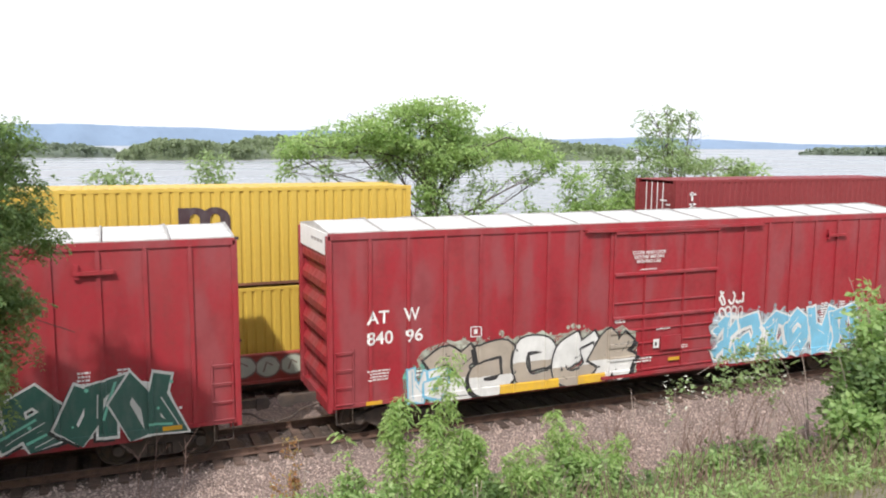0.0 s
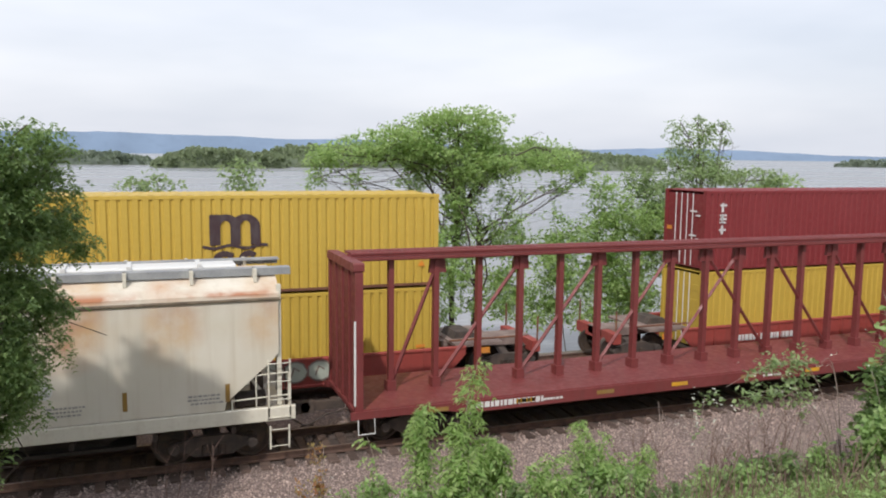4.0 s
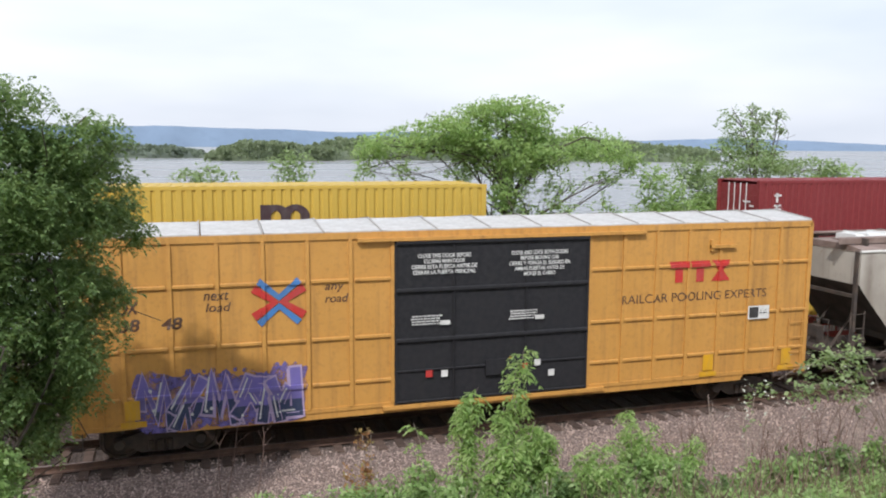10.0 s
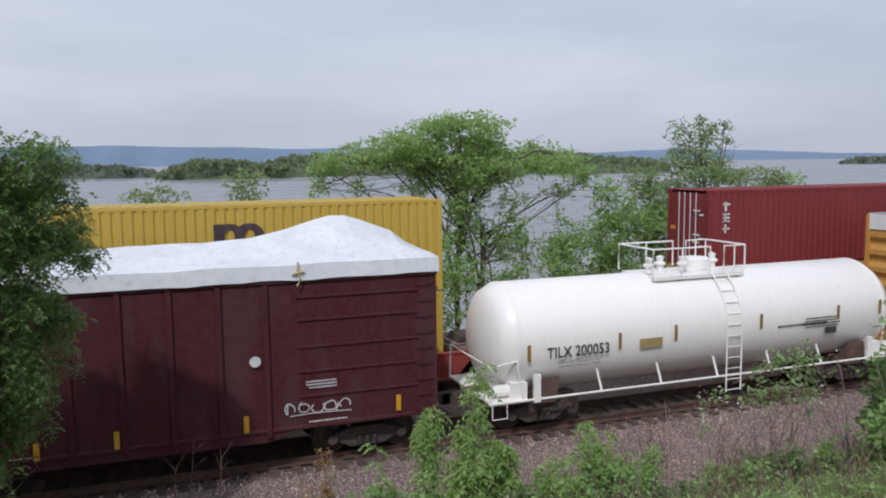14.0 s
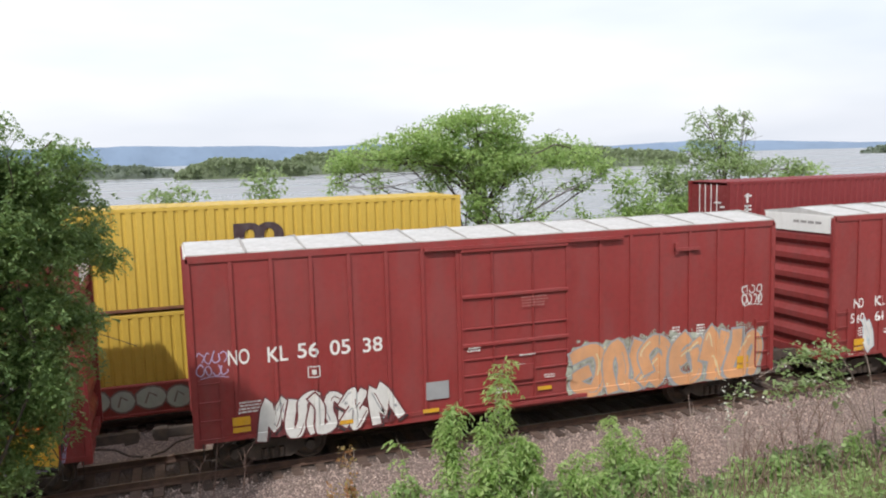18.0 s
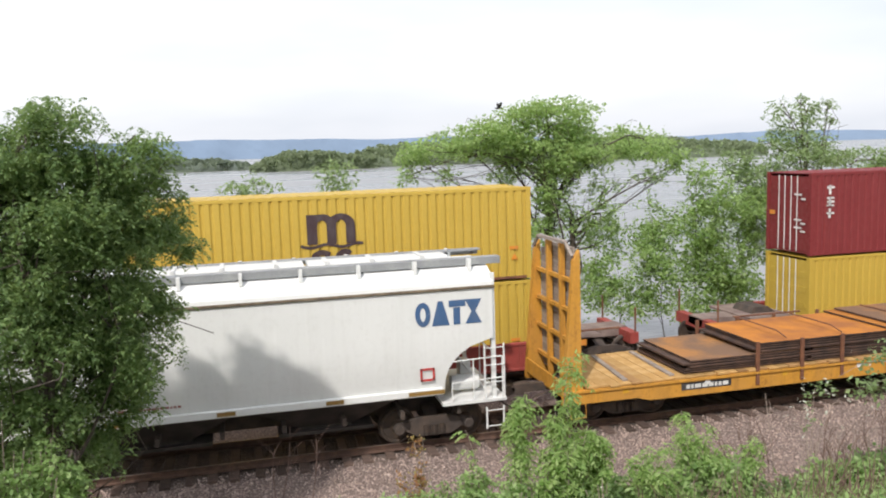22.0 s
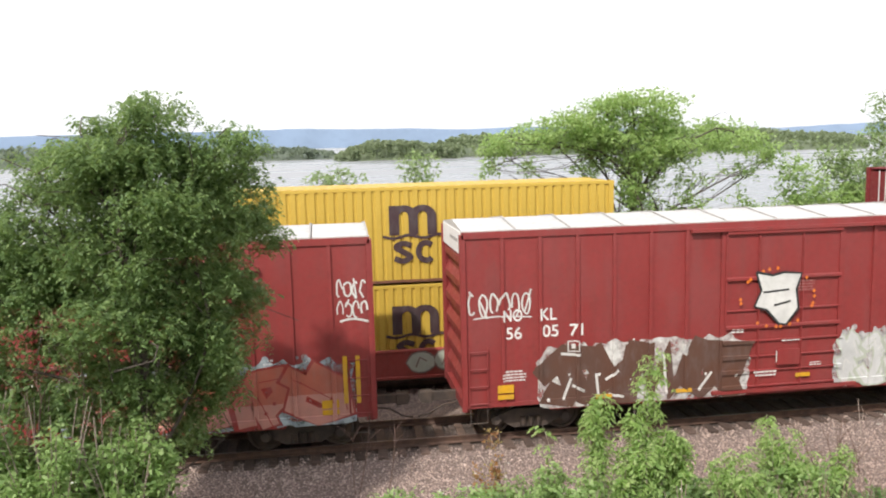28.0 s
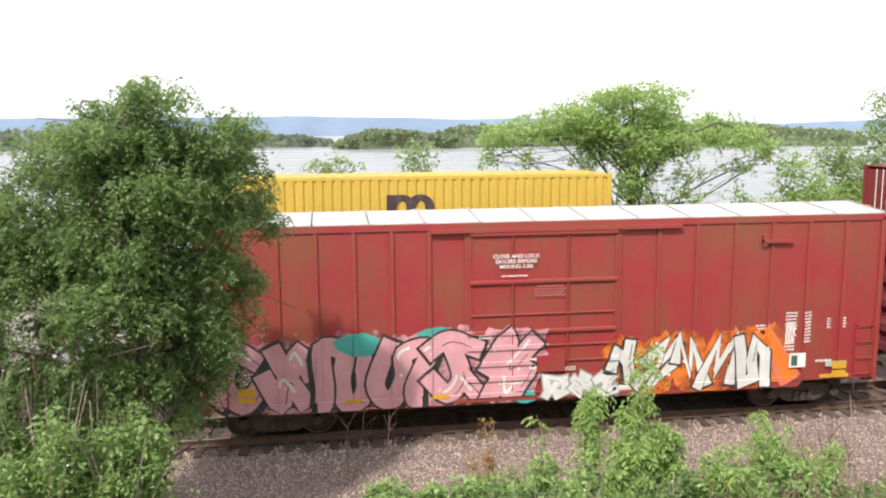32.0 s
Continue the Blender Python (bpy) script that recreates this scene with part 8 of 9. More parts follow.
def build_grass():
    """Weeds and grass too many to count, on the bank's foot."""
    rnd = np.random.RandomState(77)
    n = 52000
    x = rnd.uniform(-10, 24, n)
    y = rnd.uniform(6.5, 15.6, n) - 0.5 * np.abs(rnd.normal(size=n))
    keep = rnd.uniform(size=n) < np.interp(y, [6, 12, 13.4, 14.6, 15.6], [0.5, 0.5, 0.3, 0.12, 0.05])
    x, y = x[keep], y[keep]
    z = np.array([ground_height(a, c) for a, c in zip(x, y)])
    pts = np.stack([x, y, z], 1)
    n = len(pts)
    up = np.stack([rnd.normal(size=n) * 0.35, rnd.normal(size=n) * 0.35, np.ones(n)], 1) * rnd.uniform(0.12, 0.5, n)[:, None]
    side = np.stack([rnd.normal(size=n), rnd.normal(size=n), np.zeros(n)], 1)
    side = side / np.linalg.norm(side, axis=1, keepdims=True) * 0.006
    bend = up * 0.6
    quads = np.stack([pts - side, pts + side, pts + bend + side * 0.8, pts + up], 1)
    tagged(new("grass", quads_mesh("grass", quads, M["leaf_dry"])), "rough green grass and weeds on the bank", "grass", kind="stuff")
    # low leafy weeds in patches between the bushes
    n = 26000
    x, y = rnd.uniform(-9, 19, n), rnd.uniform(6.8, 13.2, n)
    keep = np.array([noise.noise((a * 0.9, c * 0.9, 4)) + 0.6 * noise.noise((a * 3, c * 3, 9)) > 0.0 + 0.12 * min(1.0, max(0.0, a - 8.0)) for a, c in zip(x, y)])
    x, y = x[keep], y[keep]
    z = np.array([ground_height(a, c) for a, c in zip(x, y)]) + rnd.uniform(0.03, 0.34, len(x))
    tagged(new("low_weeds", quads_mesh("low_weeds", leaf_quads(rnd, np.repeat(np.stack([x, y, z], 1), 4, 0), 0.11, 0.024, 0.1), M["leaf_bright"])), "low leafy green weeds in patches on the bank", "weeds", kind="stuff")
    n = 800
    x, y = rnd.uniform(6, 17, n), rnd.uniform(7.5, 13.4, n)
    z = np.array([ground_height(a, c) for a, c in zip(x, y)])
    pts = np.stack([x, y, z], 1)
    up = np.stack([rnd.normal(size=n) * 0.4, rnd.normal(size=n) * 0.3, np.ones(n)], 1) * rnd.uniform(0.3, 0.95, n)[:, None]
    side = np.tile([0.007, -0.003, 0.0], (n, 1))
    quads = np.stack([pts - side, pts + side, pts + up + side * 0.5, pts + up - side * 0.5], 1)
    tagged(new("dry_stems", quads_mesh("dry_stems", quads, M["dead_brown"])), "short dry brown stems among the weeds on the bank", "dry stems", kind="stuff")


build_grass()
# ---- the train that passes, from its head to its tail ----
TRAIN = []
M["mark_blue"] = spray("mark_blue", (0.05, 0.115, 0.25))
M["primer"] = spray("primer_rust", (0.27, 0.060, 0.035))
M["emblem_tan"] = spray("emblem_tan", (0.44, 0.32, 0.26))
M["brown_ink"] = spray("stencil_brown", (0.085, 0.04, 0.022))
M["panel_grey"] = steel_paint("repainted_panel", (0.50, 0.50, 0.48), amount=0.2)
M["faint_print"] = spray("faint_print", (0.34, 0.12, 0.11))
WHITE, INK, TAPE = M["stencil"], M["dark_ink"], M["yellow_tape"]


def mark(car, half, words, height=0.33, mat=None, label="white stencilled reporting mark"):
    """Reporting marks: rows of (text, left end, foot, width) from the car's left end."""
    for text, u, z, width in words:
        lettering(car, text, u - half, z, height, mat or WHITE, width=width, label=label)


def small_print(car, half, seed, spots):
    """Lines of print too small to read: rows of (left end, foot, width, height, lines)."""
    for k, (u, z, w, h, n) in enumerate(spots):
        bars(car, u - half, z, w, h, n, WHITE, seed * 31 + k)


def tapes(car, half, spots, z=1.08, mat=None):
    for u in spots:
        patch(car, "reflector", u - half, z, u - half + 0.42, z + 0.10, mat or TAPE, -1.55)


def usual_print(car, half, length, seed):
    """What every boxcar carries: dimension data, a door notice and the frame of a consolidated stencil."""
    small_print(car, half, seed, [(0.95, 1.55, 0.6, 0.3, 3), (2.0, 1.55, 0.6, 0.2, 2), (length - 3.4, 1.75, 0.28, 0.75, 6), (length - 2.6, 1.75, 0.28, 0.75, 6), (length - 1.7, 1.4, 0.5, 0.12, 1)])
    b = Build()
    x, z, w, h = (3.75 if length > 18 else 2.6) - half, 2.42 if length > 18 else 2.2, 0.30, 0.28
    for q in ((0, 0, w, 0.025), (0, h - 0.025, w, h), (0, 0, 0.025, h), (w - 0.025, 0, w, h), (0.1, 0.08, 0.2, 0.2)):
        b.box(x + q[0], -1.540, z + q[1], x + q[2], -1.536, z + q[3])
    part("stencil_frame", b, WHITE, car)


def door_notice(car, half, u, z, w=1.2, seed=0):
    for k, (text, share) in enumerate((("CLOSE AND LOCK", 1.0), ("DOORS BEFORE", 0.88), ("MOVING CAR", 0.72))):
        lettering(car, text, u - half + w * (1 - share) / 2, z + 0.25 - 0.125 * k, 0.095, WHITE, -1.60, w * share, "white notice painted on the door", bold=0.02)
    bars(car, u - half + 0.2, z - 0.2, w * 0.6, 0.06, 1, WHITE, seed + 1, -1.60)


def door_plates(car, half, d0, seed):
    """Small notices and card holders low on a door."""
    rnd = random.Random(seed)
    x = d0 - half
    for k, (u, z, w, h, n) in enumerate(((0.15, 2.42, 0.35, 0.14, 2), (1.45, 2.18, 0.50, 0.07, 1), (0.75, 1.26, 0.65, 0.17, 2), (2.3, 1.52, 0.32, 0.12, 2))):
        bars(car, x + u + rnd.uniform(-0.08, 0.08), z + rnd.uniform(-0.05, 0.05), w, h, n, WHITE, seed * 7 + k, -1.60)
    u = rnd.uniform(1.4, 1.6)
    patch(car, "placard", x + u, 1.62, x + u + 0.2, 1.62 + rnd.uniform(0.26, 0.36), WHITE, -1.60)
    patch(car, "placard", x + u + 0.05, 1.68, x + u + 0.12, 1.8, M["dark_ink"], -1.604)
    patch(car, "placard", x + u + 0.55, 1.2, x + u + 0.95, 1.3, TAPE, -1.60)


# long red boxcars
def red_long(left, length, second, seed, label, fascia=True):
    car, half = boxcar(left, length, M["faded_red"], label, (8.05, 11.75), ribs=8, bulges=6, white_end=fascia)
    TRAIN.append(car)
    mark(car, half, [("AT", 0.95, 2.98, 0.58), ("W", 1.92, 3.0, 0.42)] + second)
    usual_print(car, half, length, seed)
    door_notice(car, half, 8.65, 4.12, 1.15, seed)
    door_plates(car, half, 8.05, seed)
    tapes(car, half, (0.9, length - 1.7), 0.95)
    return car, half


car, half = red_long(4.74, 19.4, [("840", 0.95, 2.46, 0.68), ("96", 1.96, 2.46, 0.47)], 1, "faded red boxcar with cream, black and pale blue graffiti")
graffiti(car, 2.6 - half, 0.82, 8.75 - half, 2.35, 101, "white", "black", "mint_pale", 5, 0.42, None, second="grey_warm", slant=0.02, rounded=True)
graffiti(car, 2.0 - half, 0.84, 3.1 - half, 1.75, 102, "white", "sky", "mint", 2, 0.2)
patch(car, "paint_band", 4.6 - half, 0.82, 6.4 - half, 1.06, colour("yellow"), -1.575, "yellow sprayed band")
patch(car, "paint_band", 7.0 - half, 0.82, 7.9 - half, 1.06, colour("yellow"), -1.575, "yellow sprayed band")
graffiti(car, 11.7 - half, 0.86, 17.5 - half, 2.4, 103, "sky", "white", "pale_blue", 6, 0.32, None, second="sky", slant=0.04)
tag_scrawl(car, 11.9 - half, 2.3, 12.8 - half, 3.1, 104, thick=0.16)
car, half = red_long(-16.81, 19.39, [("841", 0.82, 2.48, 0.74), ("69", 1.85, 2.48, 0.45)], 2, "faded red boxcar with blue, white and dark green graffiti", False)
graffiti(car, 2.1 - half, 0.82, 7.0 - half, 2.22, 111, "pale_blue", "black", "sky", 4, 0.40, None, second="blue")
graffiti(car, 8.6 - half, 0.80, 11.3 - half, 2.6, 112, "black", "white", "black", 2, 0.42, "white", rounded=True)
graffiti(car, 12.3 - half, 0.80, 17.9 - half, 2.3, 113, "dark_green", "white", None, 5, 0.46, "mint", slant=0.2)
tag_scrawl(car, 0.8 - half, 1.75, 2.0 - half, 2.3, 114, thick=0.05)
tag_scrawl(car, 0.9 - half, 3.5, 1.6 - half, 3.95, 115, thick=0.03)

TRAIN.append(centre_beam(-42.63, 23.72, "empty reddish brown centre-beam flat car with white-marked posts"))

# cream hopper
car, half = hopper(-63.73, 19.4, rusty_cream(), "cream covered hopper car with heavy orange rust stains", "smooth", M["cream_hopper"])
TRAIN.append(car)
mark(car, half, [("CRDX", 1.62, 2.32, 0.96), ("15401", 1.62, 1.82, 1.02)], 0.32, INK, "dark reporting mark")
bars(car, 1.62 - half, 1.52, 0.9, 0.22, 2, INK, 301, -1.506)
b = Build()
b.box(3.3 - half, -1.508, 2.1, 3.6 - half, -1.504, 2.4)
part("stencil_frame", b, M["grey_ink"], car)
for u in (6.6, 14.4):
    b = Build()
    ring = [(u - half + 0.17 * math.cos(k * math.pi / 10), 2.2 + 0.17 * math.sin(k * math.pi / 10)) for k in range(20)]
    fill_ring(b, ring, (u - half, 2.2), -1.505, 0)
    stroke(b, [(u - half - 0.1, 2.1), (u - half + 0.1, 2.3)], 0.03, -1.512, 1)
    stroke(b, [(u - half - 0.1, 2.3), (u - half + 0.1, 2.1)], 0.03, -1.514, 1)
    part("round_mark", b, [WHITE, M["grey_ink"]], car, "white crossed disc")
for u in (1.15, 4.5, 8.3, 11.2, 13.3, 16.0, 18.2):
    patch(car, "reflector", u - half - 0.05, 1.62, u - half + 0.05, 2.05, M["reflector_brown"], -1.508)
for u in (5.3, 6.1, 9.2, 11.9, 14.4, 17.3):
    bars(car, u - half, 1.62, 0.8, 0.26, 3, M["grey_ink"], int(u * 10), -1.506)
bars(car, 0.1 - half, 3.75, 0.9, 0.12, 1, WHITE, 309, -1.506, fill=0.9)

# maroon boxcar with a round emblem
car, half = boxcar(-81.75, 16.19, M["maroon_paint"], "maroon boxcar with a pale round emblem and blue and teal graffiti", (6.3, 10.2), ribs=6, waist=(3.0,), bulges=6, white_end=True)
TRAIN.append(car)
for u, z, w in ((1.0, 2.35, 0.26), (1.33, 2.35, 0.28), (2.02, 2.35, 0.24), (2.32, 2.35, 0.24)):
    patch(car, "brand_mark", u - half, z, u - half + w, z + 0.36, WHITE, -1.545)
mark(car, half, [("728", 0.98, 1.82, 0.68), ("658", 1.97, 1.82, 0.72)])
usual_print(car, half, 16.25, 4)
door_notice(car, half, 6.6, 3.85, 1.35, 401)
door_plates(car, half, 6.3, 402)
b = Build()
ring = [(14.97 - half + 0.33 * math.cos(k * math.pi / 14), 4.16 + 0.33 * math.sin(k * math.pi / 14)) for k in range(29)]
stroke(b, ring, 0.09, -1.545, 0)
stroke(b, [(14.97 - half - 0.2, 4.16), (14.97 - half + 0.2, 4.16)], 0.14, -1.545, 0)
stroke(b, [(14.97 - half, 3.96), (14.97 - half, 4.36)], 0.14, -1.545, 0)
part("emblem", b, M["emblem_tan"], car, "pale tan round emblem")
graffiti(car, 2.7 - half, 0.80, 7.8 - half, 2.25, 411, "grey", "black", "white", 5, 0.30, "white", second="navy", slant=0.3, rounded=True)
graffiti(car, 10.4 - half, 0.80, 15.5 - half, 2.22, 412, "pale_blue", "navy", "pink", 5, 0.36, "white", second="sky", slant=0.1, rounded=True)
tag_scrawl(car, 0.06 - half, 2.75, 0.8 - half, 3.5, 413, thick=0.06)
tag_scrawl(car, 15.5 - half, 2.6, 16.15 - half, 3.3, 414, thick=0.04)
patch(car, "reflector", 1.02 - half, 1.30, 1.5 - half, 1.48, TAPE, -1.545)
tapes(car, half, (4.6, 14.4), 1.0)

# grey ribbed hopper
car, half = hopper(-100.50, 16.65, grimy_panels((16.65 - 2.9) / 14, 1.45 - 16.65 / 2), "grimy grey covered hopper car with pale side posts", "ribbed", M["under"])
TRAIN.append(car)
for u in (2.5, 3.48, 4.46):
    patch(car, "number_panel", u - half, 1.75 if u > 2.6 else 2.0, u - half + 0.86, 3.15, M["panel_grey"], -1.506)
mark(car, half, [("NO", 2.66, 2.80, 0.40), ("KL", 3.64, 2.80, 0.40), ("82", 2.66, 2.24, 0.38), ("66", 3.64, 2.24, 0.38), ("05", 4.64, 2.22, 0.38)], 0.29, INK, "dark reporting mark on a repainted panel")
for u in (1.62, 3.6, 5.2, 7.7, 9.6, 13.3):
    patch(car, "reflector", u - half, 1.62, u - half + 0.45, 1.75, TAPE, -1.508)
patch(car, "reflector", 1.48 - half, 1.6, 1.6 - half, 2.3, TAPE, -1.59)
patch(car, "reflector", 15.1 - half, 1.6, 15.22 - half, 2.3, TAPE, -1.59)
patch(car, "data_plate", 14.55 - half, 1.75, 15.0 - half, 2.4, INK, -1.506)
bars(car, 14.6 - half, 1.85, 0.36, 0.5, 4, WHITE, 501, -1.51)
bars(car, 5.6 - half, 1.85, 0.5, 0.1, 1, INK, 502, -1.506)


# yellow boxcars with black double doors
def yellow_long(left, length, numbers, label, seed):
    car, half = boxcar(left, length, M["box_yellow"], label, (7.22, 12.44), ribs=7, waist=(2.72, 4.12, 1.62), bulges=6, white_end=True, door_paint=M["door_black"])
    TRAIN.append(car)
    b = Build()
    off = 0.0 if seed == 6 else -2.2
    x, z, w, h = 3.9 + off - half, 3.18, 1.16, 1.0
    for k in (0, 1):
        stroke(b, [(x + w * 0.10, z + h * (1 - k)), (x + w * 0.5, z + h * (0.60 - 0.2 * k)), (x + w * 0.90, z + h * (1 - k))], 0.155, -1.548 - 0.003 * k, 1)
    for k in (0, 1):
        stroke(b, [(x + w * k, z + h - 0.17), (x + w * (0.42 if k == 0 else 0.58), z + h / 2), (x + w * k, z + 0.17)], 0.20, -1.556, 0)
    part("cross_mark", b, [colour("red"), colour("blue")], car, "crossed red and blue track mark")
    for text, u, z, wd in numbers:
        lettering(car, text, u - half, z, 0.28, M["brown_ink"], width=wd, lean=0.15, label="dark brown reporting mark", bold=0.03)
    for text, u, z, wd in (("next", 2.8 + off, 3.78, 0.56), ("load", 2.84 + off, 3.52, 0.56), ("any", 5.55 + off * 0.87, 3.84, 0.46), ("road", 5.55 + off * 0.87, 3.60, 0.56)):
        lettering(car, text, u - half, z, 0.20, M["brown_ink"], width=wd, lean=0.2, label="dark brown italic lettering")
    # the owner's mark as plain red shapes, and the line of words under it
    b = Build()
    x, z = 14.85 - half, 3.66
    for k in range(3):
        a = x + k * 0.66
        if k == 2:
            b.face([(a, -1.546, z), (a + 0.60, -1.546, z), (a + 0.38, -1.546, z + 0.29), (a + 0.60, -1.546, z + 0.58), (a, -1.546, z + 0.58), (a + 0.22, -1.546, z + 0.29)])
            continue
        b.face([(a, -1.546, z + 0.40), (a + 0.60, -1.546, z + 0.40), (a + 0.60, -1.546, z + 0.58), (a, -1.546, z + 0.58)])
        b.face([(a + 0.18, -1.546, z), (a + 0.42, -1.546, z), (a + 0.42, -1.546, z + 0.38), (a + 0.18, -1.546, z + 0.38)])
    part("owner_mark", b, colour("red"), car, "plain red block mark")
    lettering(car, "RAILCAR POOLING EXPERTS", 13.42 - half, 3.14, 0.24, M["brown_ink"], width=4.6, label="dark brown slogan", bold=0.004)
    notices = ((7.62, ("CLOSE THIS DOOR BEFORE", "CLOSING MAIN DOOR", "CIERRE ESTA PUERTA ANTES DE", "CERRAR LA PUERTA PRINCIPAL")),
               (10.15, ("CLOSE AND LOCK BOTH DOORS", "BEFORE MOVING CAR", "CIERRE Y PONGA EL SEGURO EN", "AMBAS PUERTAS ANTES DE", "MOVER EL CARRO")))
    for u, lines in notices:
        for k, text in enumerate(lines):
            wide = 0.062 * len(text)
            lettering(car, text, u - half + (1.7 - wide) / 2, 4.60 - 0.135 * k, 0.10, WHITE, -1.60, wide, "white notice painted on the black door", bold=0.02)
        bars(car, u - half, 2.95, 0.8, 0.26, 4, WHITE, seed + int(u) + 3, -1.60)
        patch(car, "placard", u + 0.75 - half, 2.92, u + 1.0 - half, 3.03, WHITE, -1.60)
    for u, z, c in ((8.0, 1.62, colour("red")), (8.4, 1.60, WHITE), (10.2, 1.55, TAPE), (10.55, 1.62, colour("red")), (10.9, 1.7, WHITE), (11.3, 1.4, WHITE)):
        patch(car, "placard", u - half, z, u + (0.1 if c is TAPE else 0.17) - half, z + (0.42 if c is TAPE else 0.17), c, -1.60)
    for u in (1.05, 16.0, 18.6):
        patch(car, "reflector", u - half, 1.15, u + 0.32 - half, 1.6, TAPE, -1.545)
        patch(car, "placard", u - half - 0.1, 0.98, u + 0.45 - half, 1.12, TAPE, -1.545)
    patch(car, "data_plate", 17.4 - half, 2.52, 18.1 - half, 2.90, WHITE, -1.545)
    patch(car, "data_plate", 17.44 - half, 2.56, 17.74 - half, 2.86, INK, -1.549)
    bars(car, 17.77 - half, 2.58, 0.28, 0.26, 3, INK, seed, -1.55)
    return car, half


car, half = yellow_long(-121.75, 19.43, [("TB", 0.16, 3.55, 0.44), ("OX", 0.98, 3.55, 0.44), ("64", 0.16, 3.14, 0.42), ("38", 1.0, 3.16, 0.44), ("48", 1.88, 3.16, 0.46)], "yellow high boxcar with black doors and violet graffiti", 6)
graffiti(car, 1.35 - half, 0.82, 4.95 - half, 2.1, 611, "violet", "lilac", "violet", 5, 0.26, "white", second="navy", slant=0.05)
car, half = yellow_long(-143.24, 19.44, [("TB", 1.76, 2.62, 0.58), ("OX", 2.75, 2.60, 0.6), ("67", 1.86, 2.08, 0.5), ("30", 2.78, 2.07, 0.5), ("08", 3.67, 2.06, 0.54)], "yellow high boxcar with black doors and red, grey and blue graffiti", 7)
graffiti(car, 3.45 - half, 0.80, 7.75 - half, 2.12, 711, "red", "black", "red", 5, 0.36, "coral")
graffiti(car, 7.8 - half, 0.78, 12.7 - half, 2.3, 712, "silver", "black", None, 6, 0.30, "white", second="teal", y=-1.61, slant=0.2)
graffiti(car, 12.7 - half, 0.80, 17.3 - half, 1.85, 713, "maroon", "navy", "red", 6, 0.24, "pale_blue", second="navy", slant=0.35)
tag_scrawl(car, 1.2 - half, 1.75, 2.0 - half, 2.2, 714, "dark_green")

TRAIN.append(tank_car(-159.17, 14.15, "white tank car with dark lettering and a ladder to its platform"))
TRAIN.append(gondola(-179.01, 18.25, "dark maroon high gondola car under a white tarpaulin"))


# oxide red boxcars of one series
def red_short(left, length, words, label, seed, door=(6.45, 9.48), paint="oxide_red", notice=False, height=0.30):
    car, half = boxcar(left, length, M[paint], label, door, ribs=7, bulges=6, white_end=True)
    TRAIN.append(car)
    mark(car, half, words, height)
    usual_print(car, half, length, seed)
    door_plates(car, half, door[0], seed)
    bars(car, door[0] + 1.6 - half, 3.45, 0.8, 0.3, 3, M["faint_print"], seed, -1.60)
    if notice:
        door_notice(car, half, door[0] + 0.6, 4.15, 1.15, seed)
    tapes(car, half, (3.3, 5.4), 0.98)
    for u, z in ((0.82, 1.12), (length - 1.25, 1.05)):
        patch(car, "placard", u - half, z + 0.16, u + 0.40 - half, z + 0.36, TAPE, -1.548, "yellow service label")
        patch(car, "placard", u - half, z, u + 0.40 - half, z + 0.12, TAPE, -1.548, "yellow service label")
    return car, half


car, half = red_short(-197.58, 16.15, [("NO", 0.83, 2.42, 0.38), ("KL", 1.66, 2.43, 0.40), ("560", 0.72, 1.96, 0.55), ("64", 1.68, 1.96, 0.36), ("1", 2.27, 1.95, 0.10)], "oxide red boxcar with pale pink and turquoise graffiti", 10)
graffiti(car, 2.9 - half, 0.80, 5.4 - half, 2.38, 1011, "white", "maroon", "pale_blue", 3, 0.36, None, rounded=True)
graffiti(car, 1.25 - half, 1.0, 1.62 - half, 2.15, 1012, "white", "pale_blue", None, 1, 0.2)
graffiti(car, 9.7 - half, 0.80, 14.5 - half, 2.1, 1013, "sky", "teal", "blue", 5, 0.36, None, second="teal", slant=0.15)
patch(car, "primer_patch", 5.4 - half, 1.75, 6.0 - half, 2.1, colour("grey"), -1.536, "grey primer patch")
car, half = red_short(-215.90, 16.09, [("NO", 0.80, 2.70, 0.48), ("KL", 1.69, 2.68, 0.47), ("56", 2.38, 2.70, 0.5), ("05", 3.15, 2.69, 0.49), ("38", 3.95, 2.67, 0.49)], "oxide red boxcar with white outline and peach graffiti", 11, height=0.36)
graffiti(car, 1.45 - half, 0.80, 4.7 - half, 1.88, 1111, "white", "maroon", None, 5, 0.28, "grey", slant=0.1, rounded=True)
graffiti(car, 9.6 - half, 0.80, 15.6 - half, 2.32, 1112, "peach", "grey", "mint_pale", 6, 0.40, "cream", slant=0.0, rounded=True)
tag_scrawl(car, 15.0 - half, 2.9, 15.75 - half, 3.5, 1113, thick=0.035)
patch(car, "primer_patch", 5.5 - half, 1.3, 6.1 - half, 1.75, colour("grey"), -1.536, "grey primer patch")
tag_scrawl(car, 0.1 - half, 2.5, 0.8 - half, 3.1, 1114, "lilac", thick=0.03)
car, half = red_short(-234.21, 16.09, [("NOKL", 0.80, 2.38, 0.97), ("5607", 0.84, 1.92, 0.82), ("62", 1.99, 1.93, 0.43)], "oxide red boxcar with large orange, black and white graffiti", 12)
graffiti(car, 2.3 - half, 0.80, 6.95 - half, 2.72, 1211, "white", "black", "magenta", 4, 0.62, None, second="orange", slant=0.02, rounded=True)
graffiti(car, 9.6 - half, 0.80, 15.6 - half, 2.70, 1212, "orange", "black", "lilac", 6, 0.44, None, second="yellow", slant=0.2)
